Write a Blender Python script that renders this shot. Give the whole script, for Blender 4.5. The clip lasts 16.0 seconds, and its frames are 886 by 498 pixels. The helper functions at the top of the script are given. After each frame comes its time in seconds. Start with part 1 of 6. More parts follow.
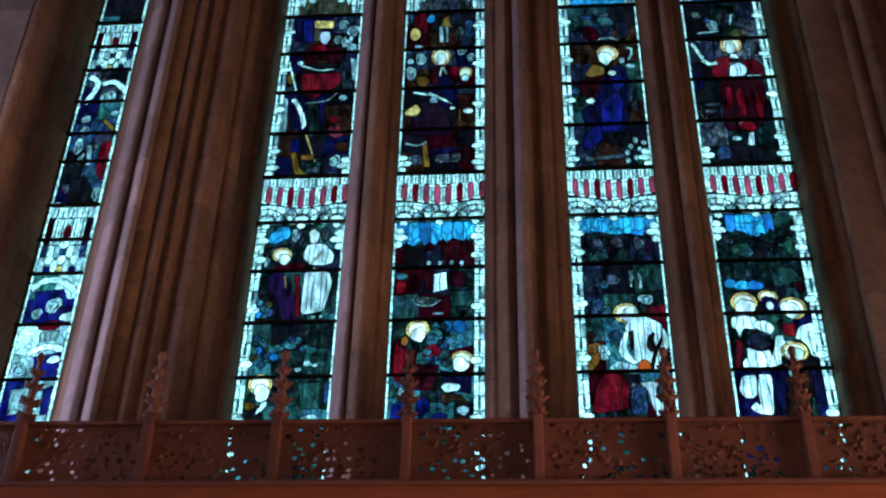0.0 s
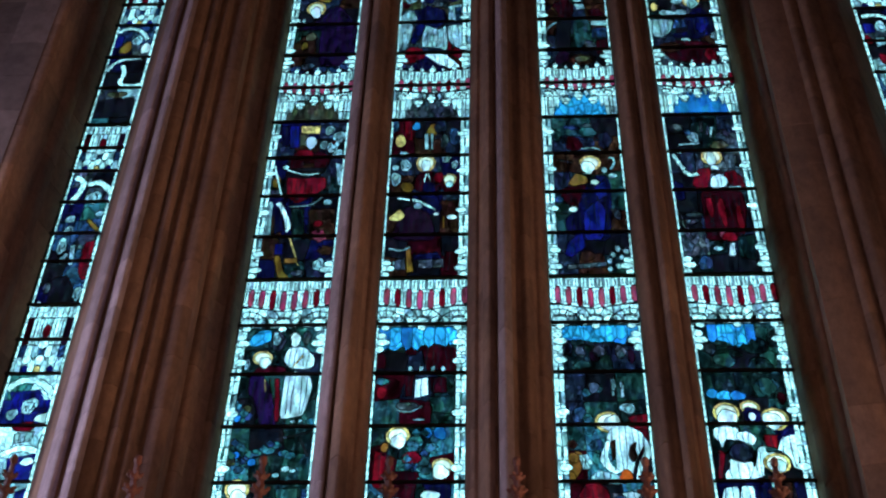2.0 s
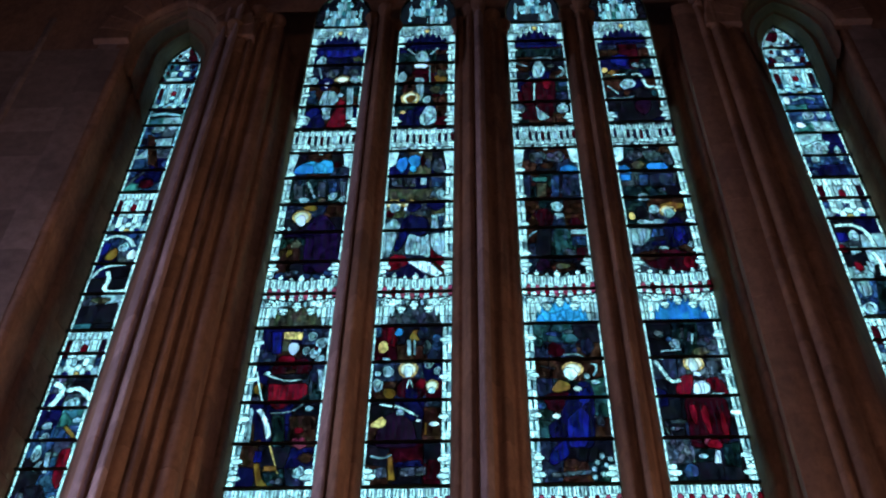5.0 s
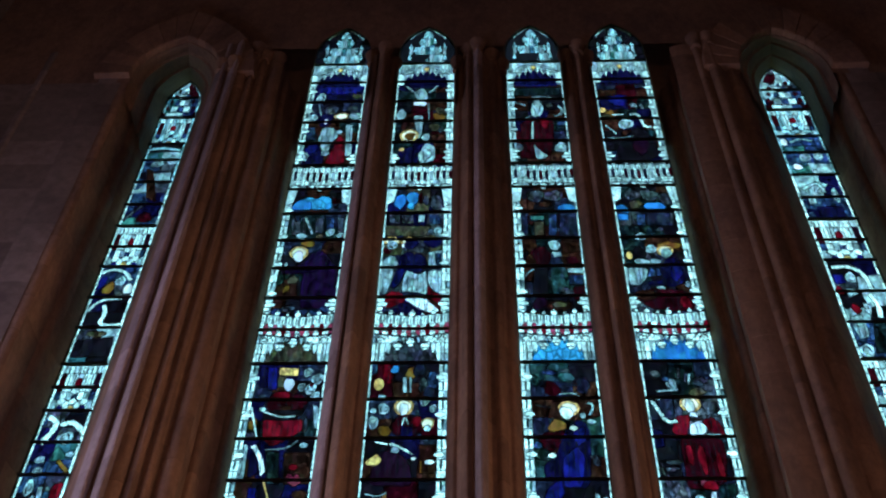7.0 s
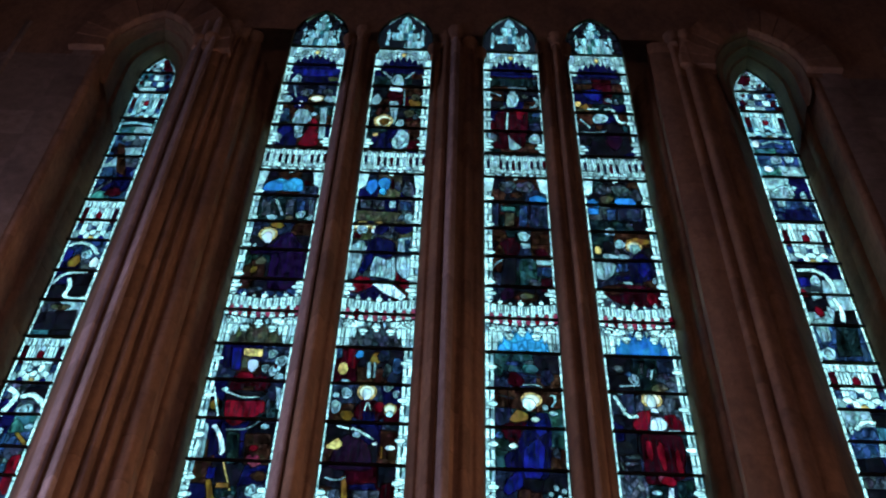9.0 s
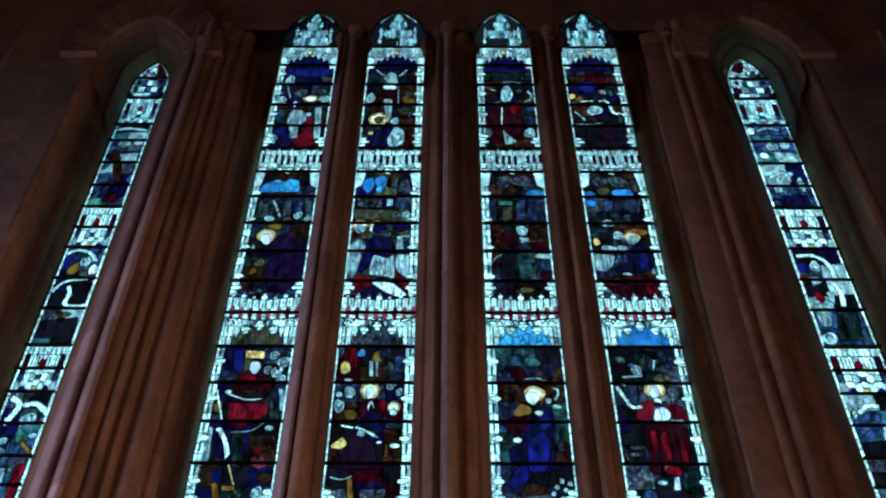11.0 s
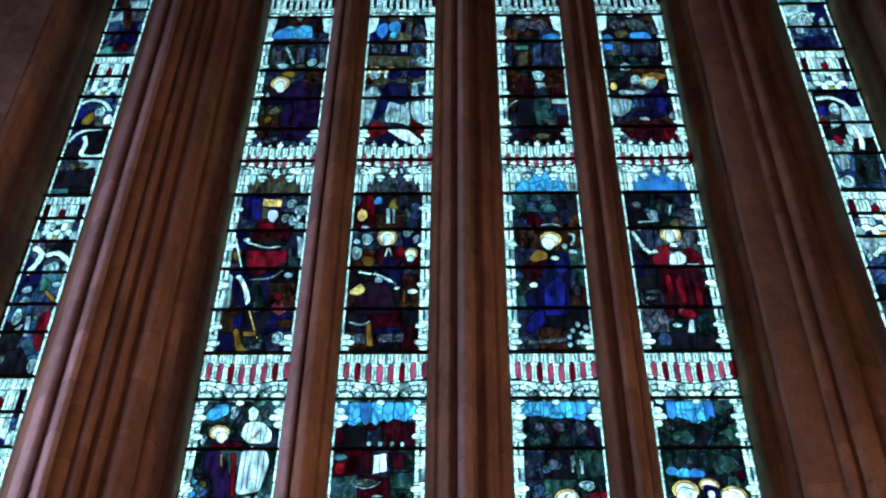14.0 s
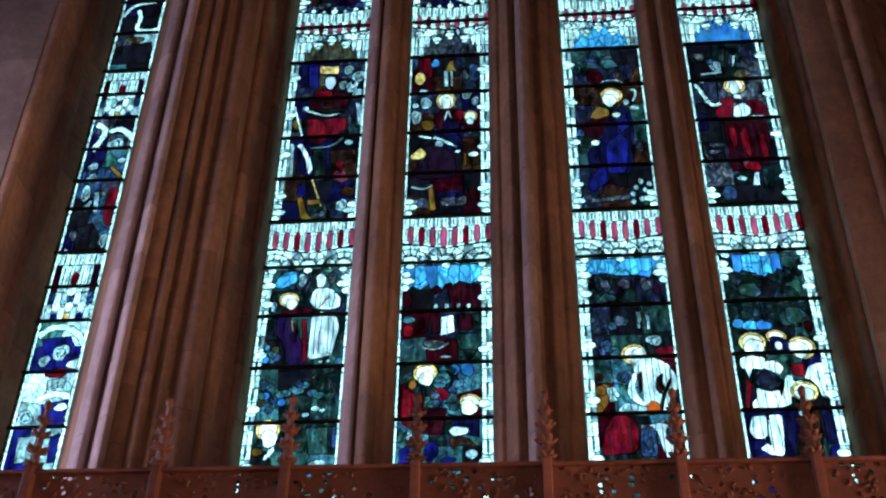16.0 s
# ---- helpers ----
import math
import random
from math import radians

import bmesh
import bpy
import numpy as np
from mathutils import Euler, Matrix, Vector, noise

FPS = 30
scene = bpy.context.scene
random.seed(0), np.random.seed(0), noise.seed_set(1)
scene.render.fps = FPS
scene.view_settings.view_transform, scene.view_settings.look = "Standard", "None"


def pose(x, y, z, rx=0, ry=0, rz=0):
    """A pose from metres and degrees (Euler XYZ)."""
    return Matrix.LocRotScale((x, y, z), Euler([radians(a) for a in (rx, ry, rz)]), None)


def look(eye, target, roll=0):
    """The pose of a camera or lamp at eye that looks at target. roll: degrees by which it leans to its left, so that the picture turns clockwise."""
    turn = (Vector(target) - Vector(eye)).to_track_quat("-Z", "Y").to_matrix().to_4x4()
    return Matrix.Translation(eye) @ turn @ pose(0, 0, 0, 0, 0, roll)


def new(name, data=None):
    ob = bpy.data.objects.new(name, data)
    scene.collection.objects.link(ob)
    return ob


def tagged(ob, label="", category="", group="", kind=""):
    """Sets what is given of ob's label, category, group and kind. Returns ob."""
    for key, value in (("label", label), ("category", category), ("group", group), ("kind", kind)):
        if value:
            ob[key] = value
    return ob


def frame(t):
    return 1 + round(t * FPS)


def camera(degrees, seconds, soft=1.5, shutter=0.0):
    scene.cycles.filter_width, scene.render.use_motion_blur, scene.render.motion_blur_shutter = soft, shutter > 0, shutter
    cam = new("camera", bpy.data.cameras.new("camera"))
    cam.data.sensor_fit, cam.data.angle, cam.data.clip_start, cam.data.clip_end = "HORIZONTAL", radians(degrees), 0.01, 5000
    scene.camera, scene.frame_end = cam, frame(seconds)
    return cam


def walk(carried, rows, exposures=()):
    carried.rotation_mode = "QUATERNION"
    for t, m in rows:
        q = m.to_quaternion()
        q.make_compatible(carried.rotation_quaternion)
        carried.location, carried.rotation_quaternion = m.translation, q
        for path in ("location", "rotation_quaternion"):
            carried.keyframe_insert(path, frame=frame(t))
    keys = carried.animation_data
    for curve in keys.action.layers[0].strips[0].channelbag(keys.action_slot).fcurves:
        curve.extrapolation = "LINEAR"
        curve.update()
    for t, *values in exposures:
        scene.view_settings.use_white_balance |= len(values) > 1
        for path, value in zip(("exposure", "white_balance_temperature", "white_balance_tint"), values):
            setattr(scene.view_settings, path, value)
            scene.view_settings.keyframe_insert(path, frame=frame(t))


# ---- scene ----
from mathutils.geometry import delaunay_2d_cdt

cam = camera(40.59, 16.0, soft=2.2)
EYE = 1.6
# seconds, yaw to the left, tilt upwards, lean
ROWS = [
    (0.0, 4.73, 35.75, -1.40),
    (0.5, 4.54, 36.23, -1.48),
    (1.0, 4.20, 37.06, -1.52),
    (1.5, 3.91, 38.48, -1.91),
    (2.0, 3.84, 40.81, -1.72),
    (2.5, 3.76, 42.19, -1.76),
    (3.0, 3.64, 44.05, -1.78),
    (3.5, 3.52, 45.97, -1.52),
    (4.0, 3.36, 47.91, -1.44),
    (4.5, 3.13, 49.23, -1.31),
    (5.0, 3.00, 50.66, -1.19),
    (7.5, 2.73, 52.46, -2.04),
    (8.0, 2.54, 52.39, -2.56),
    (8.5, 1.46, 52.11, -2.63),
    (9.0, 0.45, 51.90, -2.21),
    (11.5, 0.43, 51.73, -0.29),
    (12.0, 0.61, 51.76, -0.58),
    (12.5, 0.77, 50.64, -0.68),
    (13.0, 0.86, 48.30, -0.68),
    (13.5, 0.80, 46.52, -0.60),
    (14.0, 1.39, 44.41, -0.64),
    (14.5, 1.83, 42.47, -0.65),
    (15.0, 3.27, 40.07, -1.04),
    (15.5, 4.51, 38.40, -1.30),
    (16.0, 5.18, 37.80, -1.06),
]
walk(cam, [(t, pose(0, 0, EYE, 90 + tilt, 0, yaw) @ pose(0, 0, 0, 0, 0, -lean)) for t, yaw, tilt, lean in ROWS],
     [(0.0, 3.4, 6450, 19), (1.5, 3.45, 6450, 20), (2.5, 3.5, 6450, 22), (3.5, 3.5, 6450, 23), (5.0, 3.6, 6500, 24), (9.0, 3.64, 6700, 24), (12.0, 3.64, 6800, 25),
      (14.0, 3.77, 7000, 27), (16.0, 3.8, 7000, 27)])

# ---- daylight outside and the added fill lamps inside ----
world = bpy.data.worlds.new("sky")
scene.world = world
world.use_nodes = True
sky = world.node_tree.nodes.new("ShaderNodeTexSky")
sky.sky_type, sky.sun_disc = "NISHITA", False
sky.sun_elevation, sky.sun_rotation = radians(40), radians(150)
sky.air_density, sky.dust_density, sky.ozone_density = 0.8, 6.0, 0.6
world.node_tree.links.new(sky.outputs[0], world.node_tree.nodes["Background"].inputs[0])
world.node_tree.nodes["Background"].inputs[1].default_value = 0.15


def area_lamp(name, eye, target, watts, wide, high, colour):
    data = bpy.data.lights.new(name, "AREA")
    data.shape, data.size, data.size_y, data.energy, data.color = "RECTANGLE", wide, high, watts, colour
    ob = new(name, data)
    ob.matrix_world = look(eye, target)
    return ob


# unseen fill lamps added: cool in north opening, warm in south, dim behind camera
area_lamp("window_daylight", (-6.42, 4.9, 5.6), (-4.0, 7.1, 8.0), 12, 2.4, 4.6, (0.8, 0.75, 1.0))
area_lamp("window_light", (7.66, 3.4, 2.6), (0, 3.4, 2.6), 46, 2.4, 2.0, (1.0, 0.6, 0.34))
area_lamp("front_fill", (0.0, -3.0, 2.9), (0, 8.0, 4.0), 7.0, 4.0, 0.4, (1.0, 0.61, 0.45))


# ---- materials ----
def nodes_of(name):
    m = bpy.data.materials.new(name)
    m.use_nodes = True
    return m, m.node_tree.nodes, m.node_tree.links


def ramp(nodes, links, source, a, b, low, high):
    n = nodes.new("ShaderNodeMapRange")
    for i, v in zip((1, 2, 3, 4), (a, b, low, high)):
        n.inputs[i].default_value = v
    links.new(source, n.inputs[0])
    return n.outputs[0]


def times(nodes, links, a, b):
    n = nodes.new("ShaderNodeMath")
    n.operation = "MULTIPLY"
    links.new(a, n.inputs[0])
    links.new(b, n.inputs[1])
    return n.outputs[0]


def mottle(nodes, links, scale, detail=4.0, rough=0.6, stretch=(1, 1, 1)):
    g = nodes.new("ShaderNodeNewGeometry")
    mp = nodes.new("ShaderNodeMapping")
    mp.inputs["Scale"].default_value = stretch
    links.new(g.outputs["Position"], mp.inputs[0])
    n = nodes.new("ShaderNodeTexNoise")
    n.inputs["Scale"].default_value, n.inputs["Detail"].default_value, n.inputs["Roughness"].default_value = scale, detail, rough
    links.new(mp.outputs[0], n.inputs["Vector"])
    return n.outputs[0]


def stained(name, colour, paint=0.5, lines=0.0, folds=False, vary=0.4, strokes=0.0):
    """Pot-metal glass: it tints the daylight, with streaks, painted shading and fine traced lines."""
    m, nodes, links = nodes_of("glass_" + name)
    nodes.remove(nodes["Principled BSDF"])
    out = nodes["Material Output"]
    info = nodes.new("ShaderNodeObjectInfo")
    f = ramp(nodes, links, info.outputs["Random"], 0, 1, 0.7, 1.25)
    f = times(nodes, links, f, ramp(nodes, links, mottle(nodes, links, 13.0, 3.0, 0.55, (1, 1, 0.4)), 0.36, 0.66, 1.0 - 0.95 * paint, 1.0 + 0.5 * paint))
    f = times(nodes, links, f, ramp(nodes, links, mottle(nodes, links, 48.0, 3.0, 0.6), 0.35, 0.6, 1.0 - 0.75 * paint, 1.08))
    g = nodes.new("ShaderNodeNewGeometry")
    mp = nodes.new("ShaderNodeMapping")
    mp.inputs["Scale"].default_value = (1, 1, 0.55)
    links.new(g.outputs["Position"], mp.inputs[0])
    if lines:
        v = nodes.new("ShaderNodeTexVoronoi")
        v.feature = "DISTANCE_TO_EDGE"
        v.inputs["Scale"].default_value = lines
        links.new(mp.outputs[0], v.inputs["Vector"])
        f = times(nodes, links, f, ramp(nodes, links, v.outputs["Distance"], 0.02, 0.1, 0.26, 1.0))
    if folds:
        f = times(nodes, links, f, ramp(nodes, links, mottle(nodes, links, 26.0, 2.0, 0.4, (1, 1, 0.16)), 0.38, 0.5, 0.62, 1.0))
    if strokes:
        # light scratched out of the dark paint in short strokes
        f = times(nodes, links, f, ramp(nodes, links, mottle(nodes, links, 21.0, 4.0, 0.7, (1, 1, 0.7)), 0.52, 0.68, 0.75, 0.75 + strokes))
    # small scraps of tone and hue, as painted and plated glass has
    scraps = nodes.new("ShaderNodeTexVoronoi")
    scraps.inputs["Scale"].default_value = lines if lines else 17.0
    links.new(mp.outputs[0], scraps.inputs["Vector"])
    hue = nodes.new("ShaderNodeMix")
    hue.data_type, hue.blend_type = "RGBA", "MULTIPLY"
    hue.inputs[0].default_value = vary
    hue.inputs[6].default_value = (*[c / (1 - 0.5 * vary) for c in colour], 1)
    links.new(scraps.outputs["Color"], hue.inputs[7])
    tint = nodes.new("ShaderNodeMix")
    tint.data_type, tint.blend_type = "RGBA", "MULTIPLY"
    tint.inputs[0].default_value = 1.0
    links.new(hue.outputs[2], tint.inputs[6])
    links.new(f, tint.inputs[7])
    clear = nodes.new("ShaderNodeBsdfTransparent")
    links.new(tint.outputs[2], clear.inputs[0])
    gloss = nodes.new("ShaderNodeBsdfGlossy")
    gloss.inputs["Roughness"].default_value = 0.2
    gloss.inputs["Color"].default_value = (0.5, 0.5, 0.5, 1)
    mix = nodes.new("ShaderNodeMixShader")
    mix.inputs[0].default_value = 0.03
    links.new(clear.outputs[0], mix.inputs[1])
    links.new(gloss.outputs[0], mix.inputs[2])
    links.new(mix.outputs[0], out.inputs[0])
    return m


GLASS = {
    "clear": stained("clear", (0.56, 1.14, 0.74), 0.45, 29.0, False, 0.1),
    "pale": stained("pale", (0.22, 0.5, 0.37), 0.7, 22.0, False, 0.2),
    "flesh": stained("flesh", (0.42, 0.62, 0.5), 0.35, 0.0, False, 0.2),
    "grey": stained("grey", (0.036, 0.06, 0.054), 0.9, 16.0, strokes=3),
    "gold": stained("gold", (0.6, 0.5, 0.11), 0.5, 18.0, False, 0.2),
    "amber": stained("amber", (0.13, 0.075, 0.01), 0.75),
    "olive": stained("olive", (0.04, 0.05, 0.02), 0.8, strokes=2.5),
    "brown": stained("brown", (0.02, 0.009, 0.004), 0.95, strokes=3),
    "ruby": stained("ruby", (0.11, 0.003, 0.006), 0.85),
    "pink": stained("pink", (0.2, 0.03, 0.035), 0.8),
    "wine": stained("wine", (0.022, 0.0015, 0.003), 0.85, strokes=1.5),
    "plum": stained("plum", (0.009, 0.003, 0.007), 0.7),
    "purple": stained("purple", (0.011, 0.004, 0.022), 0.9),
    "navy": stained("navy", (0.003, 0.004, 0.022), 0.85, strokes=1.5),
    "royal": stained("royal", (0.004, 0.008, 0.07), 0.85, 0.0, False, 0.5),
    "blue": stained("blue", (0.006, 0.17, 0.32), 0.6, 0.0, False, 0.3),
    "sky": stained("sky", (0.012, 0.42, 0.54), 0.55, 13.0, False, 0.2),
    "steel": stained("steel", (0.016, 0.055, 0.09), 0.9, 16.0, strokes=2),
    "slate": stained("slate", (0.007, 0.013, 0.019), 0.85, strokes=4),
    "teal": stained("teal", (0.02, 0.14, 0.11), 0.8, 10.0),
    "green": stained("green", (0.01, 0.05, 0.034), 0.95, strokes=2.5),
    "darkgreen": stained("darkgreen", (0.003, 0.011, 0.008), 0.95, strokes=5),
    "fern": stained("fern", (0.022, 0.15, 0.13), 0.95, 24.0),
    # these two dimmer whites also stand for clear glass under less daylight
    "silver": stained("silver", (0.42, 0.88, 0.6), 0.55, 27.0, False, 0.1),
    "dim_clear": stained("dim_clear", (0.22, 0.66, 0.5), 0.7, 25.0, False, 0.14),
    "halo": stained("halo", (0.62, 0.78, 0.4), 0.3, 0.0, False, 0.15),
    "orange": stained("orange", (0.3, 0.045, 0.006), 0.4),
    "linen": stained("linen", (0.52, 0.92, 0.66), 0.6, 0.0, True, 0.14),
    "face": stained("face", (0.52, 0.84, 0.56), 0.65, 0.0, False, 0.2),
    "rose": stained("rose", (0.26, 0.045, 0.06), 0.7),
    "paint": stained("paint", (0.004, 0.006, 0.006), 0.3, 0.0, False, 0.2),
    "black": stained("black", (0.004, 0.005, 0.0055), 0.7, strokes=1.2),
}


def solid(name, a, b, rough, grain, stretch=(1, 1, 1), bump=0.3, metal=0.0, varied=0.25):
    """A matt solid in two tones, mottled at two scales, each piece a little different, with fine relief."""
    m, nodes, links = nodes_of(name)
    p = nodes["Principled BSDF"]
    info = nodes.new("ShaderNodeObjectInfo")
    mix = nodes.new("ShaderNodeMix")
    mix.data_type = "RGBA"
    mix.inputs[6].default_value, mix.inputs[7].default_value = (*a, 1), (*b, 1)
    links.new(ramp(nodes, links, mottle(nodes, links, grain * 0.12, 5.0, 0.65, stretch), 0.36, 0.64, 0, 1), mix.inputs[0])
    f = ramp(nodes, links, info.outputs["Random"], 0, 1, 1 - varied, 1 + varied)
    f = times(nodes, links, f, ramp(nodes, links, mottle(nodes, links, grain, 6.0, 0.7, stretch), 0.3, 0.7, 0.72, 1.18))
    col = nodes.new("ShaderNodeMix")
    col.data_type, col.blend_type = "RGBA", "MULTIPLY"
    col.inputs[0].default_value = 1.0
    links.new(mix.outputs[2], col.inputs[6])
    links.new(f, col.inputs[7])
    links.new(col.outputs[2], p.inputs["Base Color"])
    p.inputs["Roughness"].default_value, p.inputs["Metallic"].default_value = rough, metal
    bm = nodes.new("ShaderNodeBump")
    bm.inputs["Strength"].default_value, bm.inputs["Distance"].default_value = bump, 0.01
    links.new(mottle(nodes, links, grain * 2.2, 5.0, 0.7, stretch), bm.inputs["Height"])
    links.new(bm.outputs[0], p.inputs["Normal"])
    return m


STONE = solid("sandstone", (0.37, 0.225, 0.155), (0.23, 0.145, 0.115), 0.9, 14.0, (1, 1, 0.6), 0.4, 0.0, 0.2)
# the cool light on the brightest rolls is put into this paler colour
LIT_STONE = solid("lit_sandstone", (0.43, 0.34, 0.365), (0.33, 0.265, 0.28), 0.85, 14.0, (1, 1, 0.6), 0.35)
PLASTER = solid("wall_stone", (0.27, 0.22, 0.215), (0.2, 0.165, 0.165), 0.92, 8.0, (1, 1, 1), 0.4)
LEAD = solid("lead", (0.012, 0.013, 0.015), (0.02, 0.02, 0.022), 0.7, 30.0)
IRON = solid("saddle_iron", (0.01, 0.01, 0.011), (0.018, 0.016, 0.015), 0.7, 30.0)
OAK = solid("red_brown_oak", (0.24, 0.1, 0.085), (0.17, 0.07, 0.06), 0.45, 30.0, (0.15, 1, 1), 0.35)
CARVED = solid("carved_oak", (0.19, 0.075, 0.058), (0.13, 0.05, 0.04), 0.5, 30.0, (1, 1, 1), 0.5)
BEAM = solid("warm_oak", (0.42, 0.13, 0.065), (0.3, 0.09, 0.045), 0.4, 30.0, (0.15, 1, 1), 0.3)
DARK_GROUND = solid("dark_ground", (0.035, 0.06, 0.02), (0.05, 0.07, 0.025), 0.9, 3.0)
FLOOR = solid("floor_stone", (0.25, 0.22, 0.19), (0.18, 0.16, 0.14), 0.6, 6.0)


# ---- building helpers ----
def mesh_of(name, verts, faces, material):
    me = bpy.data.meshes.new(name)
    me.from_pydata(verts, [], faces)
    me.materials.append(material)
    me.update()
    return me


def part(name, data, parent, label=""):
    ob = new(name, data)
    ob.parent = parent
    if label:
        ob["label"] = label
    return ob


def box_mesh(name, a, b, material, bevel=0.0):
    bm = bmesh.new()
    bmesh.ops.create_cube(bm, size=1)
    for v in bm.verts:
        v.co = Vector([(a[i] + b[i]) / 2 + v.co[i] * (b[i] - a[i]) for i in range(3)])
    if bevel:
        bmesh.ops.bevel(bm, geom=bm.edges[:], offset=bevel, segments=2, affect="EDGES", profile=0.6)
    me = bpy.data.meshes.new(name)
    bm.to_mesh(me)
    bm.free()
    me.materials.append(material)
    return me


def prism(outline, z0, z1, ease=0.0):
    """Verts and faces of an upright prism on a plan outline (counter-clockwise), its rims eased a little."""
    n = len(outline)
    cx, cy = sum(p[0] for p in outline) / n, sum(p[1] for p in outline) / n
    rings = [(z0, 0), (z1, 0)] if not ease else [(z0, ease), (z0 + ease, 0), (z1 - ease, 0), (z1, ease)]
    verts, faces = [], []
    for z, e in rings:
        for x, y in outline:
            d = math.hypot(x - cx, y - cy) or 1
            verts.append((x - (x - cx) / d * e, y - (y - cy) / d * e, z))
    for r in range(len(rings) - 1):
        for i in range(n):
            j = (i + 1) % n
            faces.append((r * n + i, r * n + j, r * n + n + j, r * n + n + i))
    faces.append(tuple(range(n - 1, -1, -1)))
    faces.append(tuple(range((len(rings) - 1) * n, len(rings) * n)))
    return verts, faces


# ---- the plan of the window wall: six lancets in one plane ----
GLASS_Y, EYE_H = 8.0, EYE
UNIT = 8.0


def level(v):
    return EYE_H + UNIT * v


class Lancet:
    def __init__(self, x0, x1, foot, spring, apex, bars, left, right):
        self.x0, self.x1, self.foot, self.spring, self.apex = x0, x1, foot, spring, apex
        self.bars, self.left, self.right = bars, left, right
        self.shapes, self.over = [], []
        self.mid, self.w = (x0 + x1) / 2, x1 - x0

    def arch(self, grow=0.0, lift=0.0, n=8):
        """The pointed head from the left springing over the apex to the right, as (x, z)."""
        half, rise = self.w / 2 + grow, self.apex - self.spring + lift
        r = (half * half + rise * rise) / (2 * half)
        top = math.asin(min(1, rise / r))
        arc = [(r * (1 - math.cos(top * i / n)), r * math.sin(top * i / n)) for i in range(n + 1)]
        left = [(self.mid - half + a, self.spring + b) for a, b in arc]
        return left + [(2 * self.mid - x, z) for x, z in reversed(left[:-1])]

    def outline(self):
        return [(self.x0, self.foot), (self.x1, self.foot)] + list(reversed(self.arch()))


MAIN_BARS = [level(0.3225 + 0.0625 * i) for i in range(25)]
SIDE_BARS = [level(v) for v in (0.32, 0.385, 0.45, 0.512, 0.5746, 0.6382, 0.7009, 0.7448, 0.7915, 0.853, 0.8947, 0.9435, 0.9942,
                                1.033, 1.074, 1.142, 1.202, 1.2676, 1.312, 1.36, 1.413, 1.4705, 1.53, 1.576, 1.655, 1.717)]
FOOT = level(0.425)
LS = Lancet(-4.128, -3.66, FOOT, level(1.70), level(1.778), SIDE_BARS, 0.045, 0.03)
L1 = Lancet(-2.25, -1.494, FOOT, level(1.868), level(1.962), MAIN_BARS, 0.085, 0.022)
L2 = Lancet(-1.076, -0.316, FOOT, level(1.868), level(1.962), MAIN_BARS, 0.022, 0.085)
L3 = Lancet(0.386, 1.124, FOOT, level(1.868), level(1.962), MAIN_BARS, 0.085, 0.022)
L4 = Lancet(1.54, 2.298, FOOT, level(1.868), level(1.962), MAIN_BARS, 0.022, 0.085)
RS = Lancet(3.668, 4.23, FOOT, level(1.70), level(1.797), SIDE_BARS, 0.03, 0.045)
LANCETS = [LS, L1, L2, L3, L4, RS]


# ---- the moulded piers between the lancets, built up in courses of separate stones ----
def moulding(r0, r1, f0, f1, y0, y1, bulge, n):
    """Plan points across one member. Fractions run across the pier as it shows from the floor; bulge > 0 is a roll, < 0 a hollow."""
    pts = []
    bulge = bulge if bulge > 0 else 0.22 * bulge
    for i in range(n + 1):
        s = i / n
        r = r0 + (r1 - r0) * (f0 + (f1 - f0) * s)
        y = y0 + (y1 - y0) * s - bulge * math.sin(math.pi * s)
        pts.append((r * y, y))
    return pts


COURSE, PIER_FOOT, SPRING, FRONT = 0.47, 3.4, 15.0, 7.1
wall_east = tagged(new("wall_east"), "reddish sandstone end wall with tall moulded lancet openings", "wall", kind="structure")
STONES = []


def pier(name, r0, r1, members, back=8.3):
    """A clustered pier: a plain core and its members, each laid in courses with joints of its own."""
    thing = tagged(new(name), "clustered reddish sandstone pier of rolls and hollows with darker reveals", "pier", "piers of the window wall", "structure")
    core = []
    for k, (f0, f1, y0, y1, bulge, material) in enumerate(members):
        n = 2 if abs(bulge) < 0.012 else 7
        front = moulding(r0, r1, f0, f1, y0, y1, bulge, n)
        rear = max(y for _, y in front) + 0.16
        outline = front + [(front[-1][0] * rear / front[-1][1], rear), (front[0][0] * rear / front[0][1], rear)]
        STONES.append((thing, outline, material, (k * 0.37) % 1.0))
        core += [(x * (y + 0.03) / y, y + 0.03) for x, y in front]
    core += [(core[-1][0] / core[-1][1] * back if core[-1][1] < back else core[-1][0], back), (core[0][0] / core[0][1] * back, back)]
    verts, faces = prism(core, 0.0, SPRING - 0.05)
    part("core", mesh_of("pier_core", verts, faces, STONE), thing)
    return thing


# P: rolls with the light they catch painted into the stone
S, P = STONE, LIT_STONE
